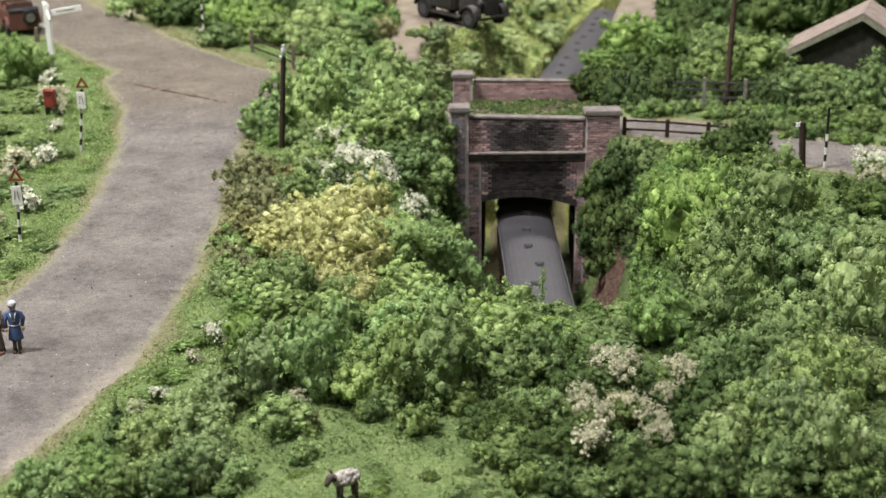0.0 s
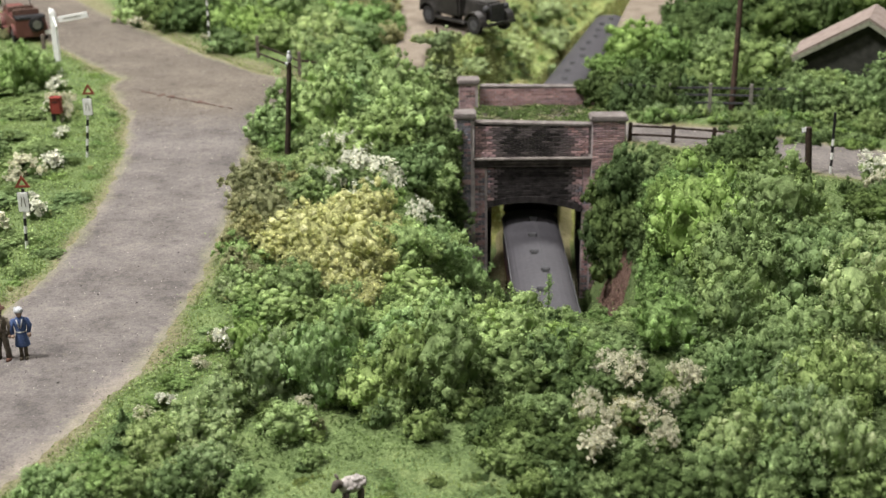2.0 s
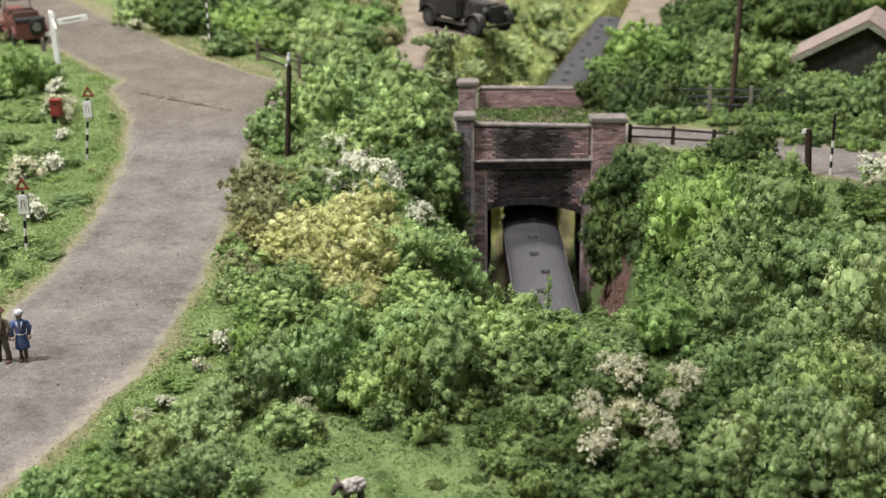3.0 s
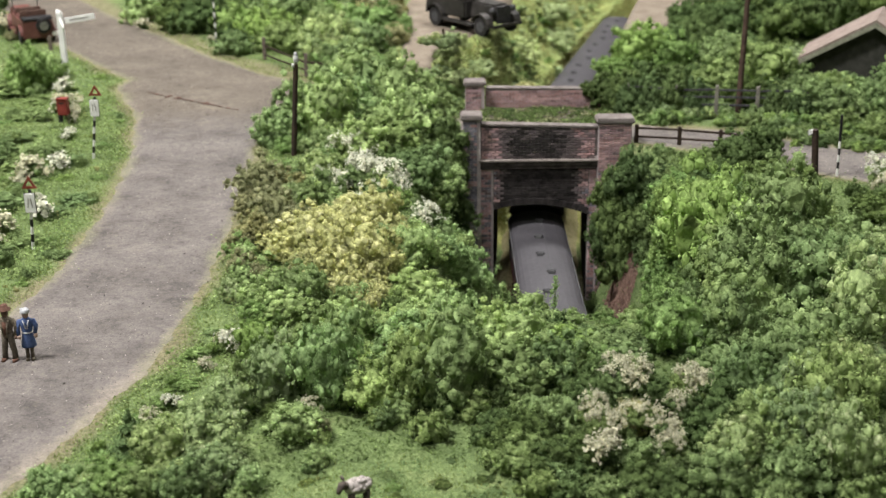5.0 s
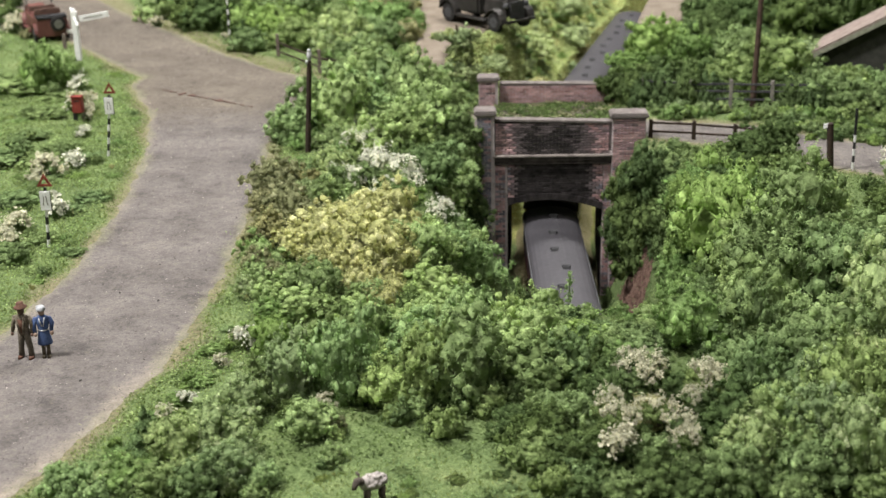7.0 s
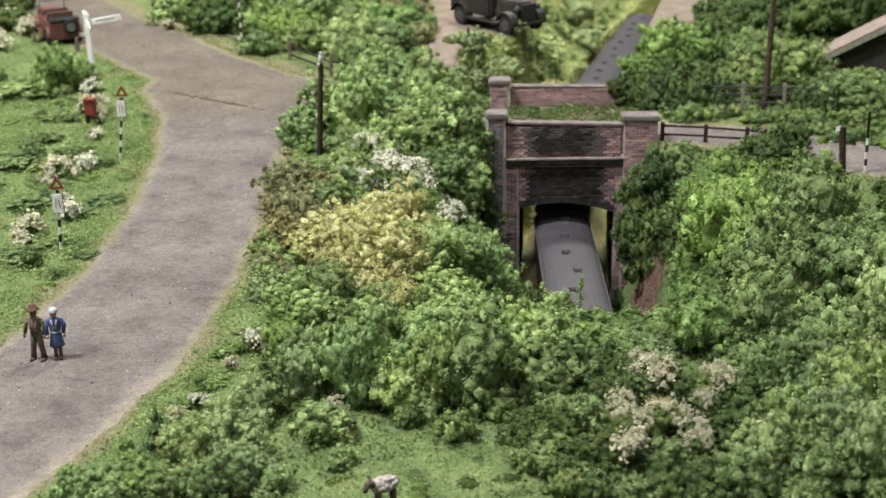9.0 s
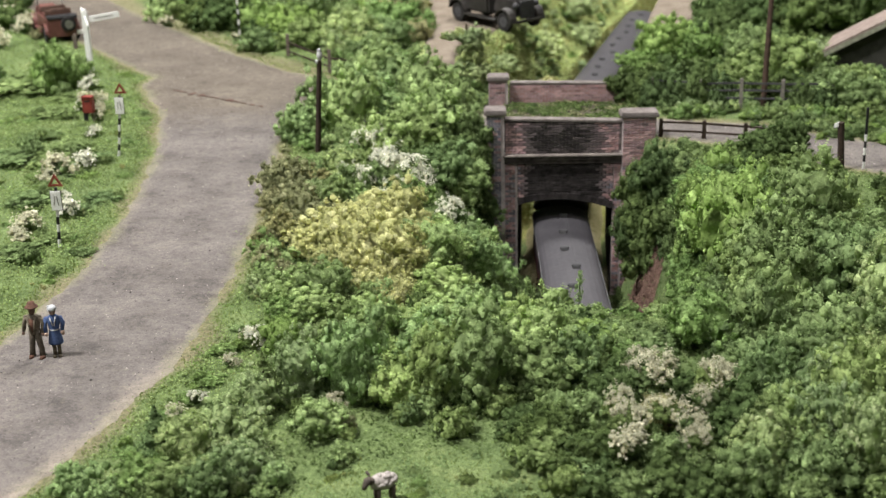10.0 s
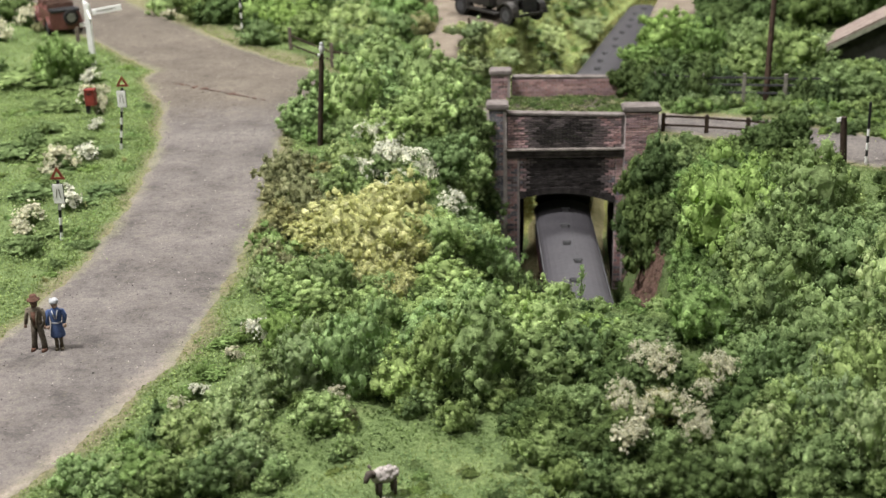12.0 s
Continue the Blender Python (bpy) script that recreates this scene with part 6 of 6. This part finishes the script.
# rounded bushes that stand clear of the mass
plant("vivid", 11.56, 83.95, 0.00, 2.14, 1.1, 0, True)
plant("vivid", 13.29, 82.38, 0.00, 1.33, 1.0, 0, True)
plant("vivid", 9.36, 81.47, 0.00, 1.18, 1.0, 0, True)
plant("mid", 16.65, 81.79, 0.00, 1.54, 1.15, 0, True)
plant("fresh", 18.24, 81.12, 0.00, 1.45, 1.1, 0, True)
plant("mid", 18.14, 84.98, 0.00, 1.37, 1.1, 0, True)
plant("fresh", 16.98, 86.36, 0.00, 1.10, 1.0, 0, True)
plant("mid", 14.73, 76.75, 0.00, 1.38, 1.0, 0, True)
plant("mid", 21.27, 75.05, 0.00, 1.36, 1.0, 0, True)
plant("mid", 19.28, 74.67, 0.00, 1.25, 0.85, 0, True)
plant("fresh", 22.9, 74.10, 0.00, 1.1, 0.85, 0, True)
plant("lime", 20.57, 82.30, 0.00, 1.12, 1.0, 0, True)
plant("dark", 15.75, 88.90, 0.00, 1.51, 1.0, 0, True)
plant("dark", 16.18, 95.08, 0.00, 1.52, 1.0, 0, True)
plant("dark", 18.40, 94.26, 0.00, 1.83, 1.0, 0, True)
plant("dark", 21.89, 92.39, 0.00, 2.14, 1.0, 0, True)
plant("mid", 20.41, 96.46, 0.00, 1.62, 1.0, 0, True)
plant("mid", -7.06, 85.73, 0.00, 1.46, 1.0, 0, True)
plant("mid", -11.03, 88.60, 0.00, 1.35, 1.0, 0, True)
plant("fresh", -7.45, 73.59, 0.00, 1.46, 1.0, 0, True)
plant("mid", -4.41, 70.15, 0.00, 1.40, 1.0, 0, True)
plant("fresh", -9.36, 68.69, 0.00, 1.13, 1.0, 0, True)
plant("mid", -6.00, 78.05, 0.00, 1.34, 1.0, 0, True)
plant("bright", -2.12, 69.54, 0.00, 1.03, 1.0, 0, True)
plant("dark", -2.63, 62.12, 0.00, 1.20, 1.0, 0, True)
plant("mid", 12.91, 51.71, 0.45, 1.83, 1.46, 0, True)
plant("mid", 10.99, 47.84, 0.45, 1.52, 1.46, 0, True)
plant("fresh", 10.99, 53.68, 0.45, 1.21, 1.46, 0, True)
plant("fresh", -0.2, 42.47, 0.45, 1.04, 1.46, 0, True)
plant("fresh", 1.16, 42.07, 0.45, 0.94, 1.46, 0, True)
plant("mid", -1.49, 39.42, 0.45, 1.18, 1.46, 0, True)
plant("bright", 3.33, 42.64, -0.05, 0.91, 0.81, 0, True)
plant("fresh", -2.46, 42.6, 0.3, 0.95, 1.1, 0, True)
plant("fresh", -1.22, 44.76, -0.1, 1.09, 0.85, 0, True)
plant("fresh", -4.45, 39.51, 0.45, 1.12, 1.46, 0, True)
plant("fresh", -3.7, 42.15, 0.45, 0.99, 1.46, 0, True)
plant("mid", 9.47, 42.16, 0.45, 1.13, 1.46, 0, True)
plant("bright", 7.54, 42.73, 0.45, 1.04, 1.46, 0, True)
plant("mid", 5.69, 41.99, -0.05, 0.8, 0.81, 0, True)
plant("lime", 10.94, 38.62, 0.45, 0.78, 1.46, 0, True)
plant("mid", 10.35, 40.02, 0.45, 1.09, 1.46, 0, True)
plant("mid", 8.62, 37.77, 0.45, 1.00, 1.46, 0, True)
plant("grey", 12.52, 39.21, 0.45, 1.02, 1.46, 0, True)
plant("grey", 9.71, 35.61, 0.45, 0.99, 1.46, 0, True)
plant("grey", 11.02, 34.24, 0.45, 1.04, 1.46, 0, True)
plant("grey", 7.97, 34.37, 0.45, 0.92, 1.46, 0, True)
plant("fresh", -0.62, 52.00, -0.54, 1.03, 1.0, 0, True)
plant("fresh", 0.17, 54.00, -0.47, 0.48, 1.2, 0, True)
plant("creeper", 9.67, 57.00, -0.03, 1.11, 1.2, 0, False)
plant("creeper", 9.26, 55.00, -1.34, 0.98, 1.2, 0, False)
plant("creeper", 9.02, 53.00, -2.58, 0.90, 1.2, 0, False)
plant("olive", -9.03, 60.43, 0.00, 0.91, 1.2, 0, True)
plant("olive", -9.33, 57.19, 0.00, 0.76, 1.2, 0, True)
plant("olive", -9.09, 52.86, 0.00, 0.71, 1.2, 0, True)
plant("mid", -7.95, 62.01, 0.0, 0.82, 0.65, 0, True)
plant("fresh", -1.85, 52.94, 0.00, 0.71, 1.2, 0, True)
plant("mid", -3.66, 55.81, 0.00, 0.65, 1.2, 0, True)
plant("white", -5.09, 66.45, 0.00, 0.81, 1.2, 0, False)
plant("white", -5.66, 59.67, 0.00, 0.63, 1.2, 0, False)
plant("white", -2.95, 59.83, 0.00, 0.74, 1.2, 0, False)
plant("white", -6.04, 71.44, 0.00, 0.62, 1.2, 0, False)
plant("olive", -8.46, 57.36, 0.00, 0.71, 1.2, 0, True)
plant("grey", -7.53, 58.14, 0.00, 0.67, 1.2, 0, True)
plant("yellow", -7.28, 52.64, 0.00, 0.85, 1.0, 0, True)
plant("yellow", -6.11, 54.06, 0.00, 1.02, 1.0, 0, True)
plant("yellow", -4.65, 52.29, 0.00, 1.08, 1.0, 0, True)
plant("yellow", -3.61, 54.87, 0.00, 1.13, 1.0, 0, True)
plant("yellow", -4.97, 56.68, 0.00, 0.86, 1.0, 0, True)
plant("yellow", -5.10, 49.75, 0.00, 0.90, 1.0, 0, True)
plant("yellow", -3.91, 49.52, 0.00, 0.81, 1.0, 0, True)
plant("yellow", -2.85, 49.87, 0.00, 0.72, 1.0, 0, True)
plant("yellow", -2.66, 52.54, 0.00, 0.80, 1.0, 0, True)
plant("yellow", -6.43, 51.22, 0.00, 0.69, 1.0, 0, True)
plant("dark", 16.45, 90.12, 0.00, 1.30, 1.2, 0, True)
plant("dark", 10.04, 74.42, 0.00, 1.09, 1.0, 0, True)
plant("dark", 17.58, 74.80, 0.00, 0.97, 1.0, 0, True)
plant("olive", -4.51, 90.07, 0.00, 1.22, 1.0, 0, True)
plant("olive", -5.76, 95.54, 0.00, 1.21, 1.0, 0, True)
plant("dark", 13.32, 61.50, 0.93, 1.08, 1.0, 0, True)
plant("dark", 14.52, 61.00, 1.20, 0.97, 1.0, 0, True)
plant("yellow", -4.44, 48.11, 0.00, 0.66, 1.0, 0, True)
plant("yellow", -3.24, 47.80, 0.00, 0.65, 1.0, 0, True)
# pale blossom bushes at the meadow's edge
plant("pink", 4.97, 38.54, 0.62, 0.83, 1.1, 1)
plant("pink", 5.69, 39.24, 0.82, 0.63, 1.1, 1)
plant("pink", 7.06, 38.02, 0.80, 0.65, 1.1, 1)
plant("pink", 7.59, 38.28, 1.01, 0.44, 1.1, 1)
plant("pink", 4.16, 35.42, 0.87, 0.58, 1.1, 1)
plant("pink", 3.99, 34.09, 1.02, 0.43, 1.1, 1)
plant("pink", 5.55, 36.20, 0.83, 0.62, 1.1, 1)
plant("pink", 6.09, 35.05, 1.04, 0.41, 1.1, 1)

plant("mid", -6.00, 47.23, 0.00, 1.08, 1.0, 0, True)
plant("fresh", -6.63, 46.10, 0.00, 0.76, 1.0, 0, True)
plant("yellow", -3.32, 49.38, 0.00, 0.76, 1.0, 0, True)
plant("yellow", -3.96, 47.05, 0.00, 0.52, 1.0, 0, True)
plant("fresh", -1.00, 51.55, 0.00, 0.79, 1.0, 0, True)
plant("fresh", -2.03, 47.40, 0.00, 0.65, 1.0, 0, True)
plant("dark", -0.78, 41.36, 0.00, 0.65, 1.0, 0, True)
plant("dark", -0.36, 38.75, 0.00, 0.62, 1.0, 0, True)
plant("fresh", -3.82, 40.80, 0.00, 0.65, 1.0, 0, True)
plant("pink", 4.84, 39.52, 0.85, 0.5, 1.1, 0)
plant("pink", 4.09, 36.49, 0.85, 0.55, 1.1, 0)
plant("pink", 4.20, 34.60, 0.85, 0.45, 1.1, 0)
plant("pink", 7.44, 38.35, 0.85, 0.5, 1.1, 0)
plant("pink", 6.74, 36.86, 0.85, 0.5, 1.1, 0)
plant("pink", 6.22, 34.57, 0.85, 0.5, 1.1, 0)

# green bushes between the blossoms, the dark ones painting in shadow
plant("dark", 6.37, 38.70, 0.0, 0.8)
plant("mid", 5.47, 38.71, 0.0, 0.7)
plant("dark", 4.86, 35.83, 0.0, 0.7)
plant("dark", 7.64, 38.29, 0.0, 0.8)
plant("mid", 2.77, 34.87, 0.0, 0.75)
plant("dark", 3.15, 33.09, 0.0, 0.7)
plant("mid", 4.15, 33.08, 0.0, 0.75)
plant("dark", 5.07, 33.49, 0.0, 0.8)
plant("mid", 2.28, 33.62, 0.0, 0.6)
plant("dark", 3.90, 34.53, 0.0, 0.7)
# bright growth on the cutting's brow
plant("mid", 9.5, 49.5, -1.7, 1.1)
plant("mid", 9.2, 45.0, -0.1, 1.0)
plant("bright", 9.5, 52.3, -2.0, 1.0)
plant("mid", 8.6, 44.0, -0.1, 1.0)
plant("mid", 5.8, 43.4, -0.1, 0.7, 0.62, 1, False)
plant("mid", 6.5, 43.1, -0.1, 0.7)

# an old tree smothered in creeper behind the hedge
tree = thing("ivy_clad_tree", -0.75, 77.5, 0, 0, "slim old tree smothered in green creeper", "tree")
part("trunk", Shape().rod((0, 0, -0.3), (0.05, 0, 2.0), 0.2, 0.16, 8).rod((0.05, 0, 2.0), (-0.1, 0, 3.9), 0.16, 0.06, 8), TWIG, tree)
# pale leaf colours, palest higher up, make up for light the steep sides miss
for cx, cz, cr in ((0.2, -0.4, 1.5), (-0.4, 0.3, 1.2), (0.5, 0.7, 1.05), (-0.05, 1.2, 1.0), (0.4, 1.75, 0.9), (0.0, 2.2, 0.85), (0.4, 2.6, 0.75), (-0.1, 2.95, 0.7), (0.35, 3.2, 0.65), (0.85, 3.15, 0.55), (1.2, 2.85, 0.42), (-0.55, 3.15, 0.58), (-0.95, 3.1, 0.5), (-1.3, 3.1, 0.4)):
    put_on(part("crown", dice.choice(CROWNS if cr > 1 else SMALL), (), tree, at=Matrix.Translation((cx, 0.15 * math.sin(9 * cx), cz - 0.1)) @ Matrix.Rotation(cx * 5, 4, "Z") @ Matrix.Diagonal((cr, cr, cr * 0.9, 1))), 0, LEAF["fresh" if cz < 0.5 else "lime"])

# low growth along the lip of the cutting
for i in range(46):
    weed(dice.choice(("fresh", "mid", "fresh", "bright", "dark")), dice.uniform(1.8, 8.2), dice.uniform(43.2, 46.4), -0.1, dice.uniform(0.3, 0.62), 0.9)

# bare red earth low on the cutting side
def bank_level(x, y):
    return land(x, y) + 0.3 + 0.22 * waves(2.6 * x, 2.2 * y) + 0.12 * waves(7 * x, 6 * y, 2.0) - 1.4 * (1 - step(0.0, 1.0, 1.6 - np.hypot((x - 7.9) / 1.0, (y - 62.0) / 2.6)))


bank = thing("earth_bank", 0, 0, 0, 0, "crumbling bare reddish earth on the cutting side", "earth bank")
part("soil", sheet("soil", 6.0, 9.8, 57.6, 66.4, 0.12, bank_level, mats=(EARTH,)), (), bank)
crumbs = Shape()
for i in range(260):
    bx, by = dice.uniform(6.9, 9.0), dice.uniform(59.0, 65.0)
    k = dice.uniform(0.05, 0.16)
    crumbs.box(bx, by, float(bank_level(bx, by)) + 0.3 * k, k, k, k, Euler((dice.uniform(-1, 1), dice.uniform(-1, 1), dice.uniform(0, 3))).to_matrix(), 0.6)
tagged(part("loose_earth", crumbs, EARTH, bank, "loose lumps of earth"), kind="stuff")
for x, y, z, r in ((8.4, 64.0, -5.6, 0.9), (7.9, 64.6, -4.9, 0.9), (9.5, 63.4, -6.3, 0.9), (9.0, 62.6, -5.0, 1.0), (7.6, 65.6, -5.6, 0.7), (8.9, 60.2, -6.5, 0.5), (7.3, 62.0, -7.8, 0.4)):
    plant("ivy", x, y, z, r, 1.1, 0)

for i in range(75):
    x, y, r = dice.uniform(6.8, 11.0), dice.uniform(55.5, 66.3), dice.uniform(0.3, 0.62)
    if ((x - 7.9) / 0.75) ** 2 + ((y - 61.6) / 2.0) ** 2 > 1:
        k = Matrix.Translation((x, y - 60, float(land(x, y)) - 0.1)) @ Matrix.Rotation(dice.uniform(0, 6.28), 4, "Z") @ Matrix.Diagonal((r, r, r * dice.uniform(0.8, 1.4), 1))
        put_on(part("clump", dice.choice(SMALL), (), filling, at=k), 0, LEAF[dice.choice(("ivy", "dark", "ivy", "mid"))])

# undergrowth and grass, too fine to count
def scatter(name, label, count, box, where, mat, size, tallest, seed, blade=False, base=None):
    rs = np.random.RandomState(seed)
    x, y = rs.uniform(box[0], box[1], count), rs.uniform(box[2], box[3], count)
    ok = where(x, y)
    x, y = x[ok], y[ok]
    hump = np.clip(0.5 + 0.5 * waves(1.9 * x, 1.8 * y, seed), 0, 1) ** 1.5
    z = (ground_level(x, y) if base is None else base) + tallest * hump * rs.uniform(0.2, 1, len(x))
    p = np.stack([x, y, z], -1)
    if blade:
        n = len(p)
        h = size * rs.uniform(0.5, 1.4, n)
        lean = rs.standard_normal((n, 2)) * 0.35 * h[:, None]
        a = rs.uniform(0, 6.283, n)
        w = np.stack([np.cos(a), np.sin(a), 0 * a], -1) * 0.022
        tip = p + np.concatenate([lean, h[:, None]], 1)
        p[:, 2] -= 0.02
        v = np.stack([p - w, p + w, tip], 1).reshape(-1, 3)
        f = np.arange(3 * n).reshape(-1, 3)
    else:
        v, f = flakes(rs, p, np.tile([0, 0, 1.0], (len(p), 1)), size, 0.65, 0.7)
    ob = solid(name, quick_mesh(name, v, f, (mat,)), (), label, "grass" if blade else "undergrowth", "stuff")
    return ob


def off_road(x, y, gap=0.1):
    return road_in(x, y) + 0.25 * waves(2 * x, 2 * y, 1.0) < -gap


# dark leaf colour laid here as the shade of the hollows
scatter("undergrowth", "low undergrowth coloured dark for the shade between the bushes", 90000, (-8, 26, 26, 66), lambda x, y: off_road(x, y, 0.5) & ~on_meadow(x, y) & (land(x, y) > -8.5), LEAF["dark"], 0.055, 0.4, 3)
scatter("undergrowth", "low green undergrowth covering the banks", 100000, (-30, -8, 26, 80), lambda x, y: off_road(x, y, 0.5) & ~on_meadow(x, y) & (land(x, y) > -8.5) & (waves(x, y, 9.0) > -0.35), LEAF["mid"], 0.055, 0.45, 3)
scatter("undergrowth", "bright green weeds along the verges", 70000, (-36, 34, 40, 118), lambda x, y: off_road(x, y, 0.3) & (land(x, y) > -8.0) & (waves(0.8 * x, 0.8 * y, 5.0) > 0.0) & (yard_in(x, y) < 0) & (far_verge(x, y) < 0.35), LEAF["bright"], 0.065, 0.35, 6)
scatter("undergrowth", "pale green grass and weeds on the slope beyond the bridge", 150000, (-4, 18, 77, 134), lambda x, y: (land(x, y) > -8.3) & (yard_in(x, y) < -0.1) & (x < track_x(y) - 1.5), LEAF["lime"], 0.1, 0.3, 17)
scatter("grass", "short mown-looking green grass on verges and meadow", 150000, (-34, 12, 27, 96), lambda x, y: off_road(x, y, 0.12) & (land(x, y) > -1) & ((x < -8) | on_meadow(x, y)), LEAF["grass"], 0.1, 0.02, 8, True)

scatter("undergrowth", "dull moss and short weeds in the meadow", 9000, (-7, 6, 28, 37), lambda x, y: on_meadow(x, y) & (waves(2.3 * x, 2.1 * y, 6.0) > -0.1), LEAF["mid"], 0.05, 0.08, 23)
scatter("undergrowth", "dull grass and moss on the bridge deck", 4500, (1.3, 9.0, 71.3, 75.4), lambda x, y: waves(2 * x, 2 * y, 5.0) > -0.3, LEAF["dark"], 0.07, 0.22, 25, base=-0.28)
scatter("undergrowth", "dry olive weeds on the bridge deck", 2200, (1.3, 9.0, 71.3, 75.4), lambda x, y: waves(2 * x, 2 * y, 8.0) > 0.0, LEAF["olive"], 0.06, 0.3, 26, base=-0.28)
scatter("road_grit", "dark grit loose on the road", 90000, (-34, 22, 28, 104), lambda x, y: (road_in(x, y) > 0.1) & (waves(1.5 * x, 1.3 * y, 2.0) > -0.5), plain("grit", (0.04, 0.035, 0.034), (0.11, 0.097, 0.092), 0.6, island=0.5), 0.023, 0.0, 12, base=0.022)
scatter("road_grit", "pale chippings loose on the road", 9000, (-34, 22, 28, 104), lambda x, y: (road_in(x, y) > 0.0), plain("chippings", (0.23, 0.2, 0.185), (0.35, 0.31, 0.29), 0.6, island=0.3), 0.03, 0.0, 13, base=0.022)
scatter("road_grit", "larger dark stones loose on the road", 1700, (-34, 22, 28, 96), lambda x, y: (road_in(x, y) > 0.3), plain("stones", (0.03, 0.026, 0.025), (0.085, 0.074, 0.07), 0.6, island=0.5), 0.05, 0.0, 14, base=0.025)

def straggling(x, y):
    """Thins out from the verge into the road."""
    hash_xy = np.abs(np.modf(np.sin(12.9898 * x + 78.233 * y) * 43758.5)[0])
    r = road_in(x, y) + 0.3 * waves(1.3 * x, 1.2 * y, 1.0)
    return (r > -1.0) & (hash_xy < np.exp(-np.maximum(r + 0.25, 0) / 0.22)) & (land(x, y) > -0.3)


scatter("undergrowth", "moss and short grass creeping over the road's edge", 330000, (-34, 24, 30, 100), straggling, LEAF["grass"], 0.045, 0.05, 21)

# bricks of the parapets and of the pier, piece by piece
lay(near, courses(1.18, 7.2, -0.8, 0.9), 67.55)
lay(pier_r, courses(7.26, 8.94, -1.4, 1.1), 67.28)
lay(far_wall, courses(1.6, 8.9, -0.55, 0.74), 75.5, 0.0, False)
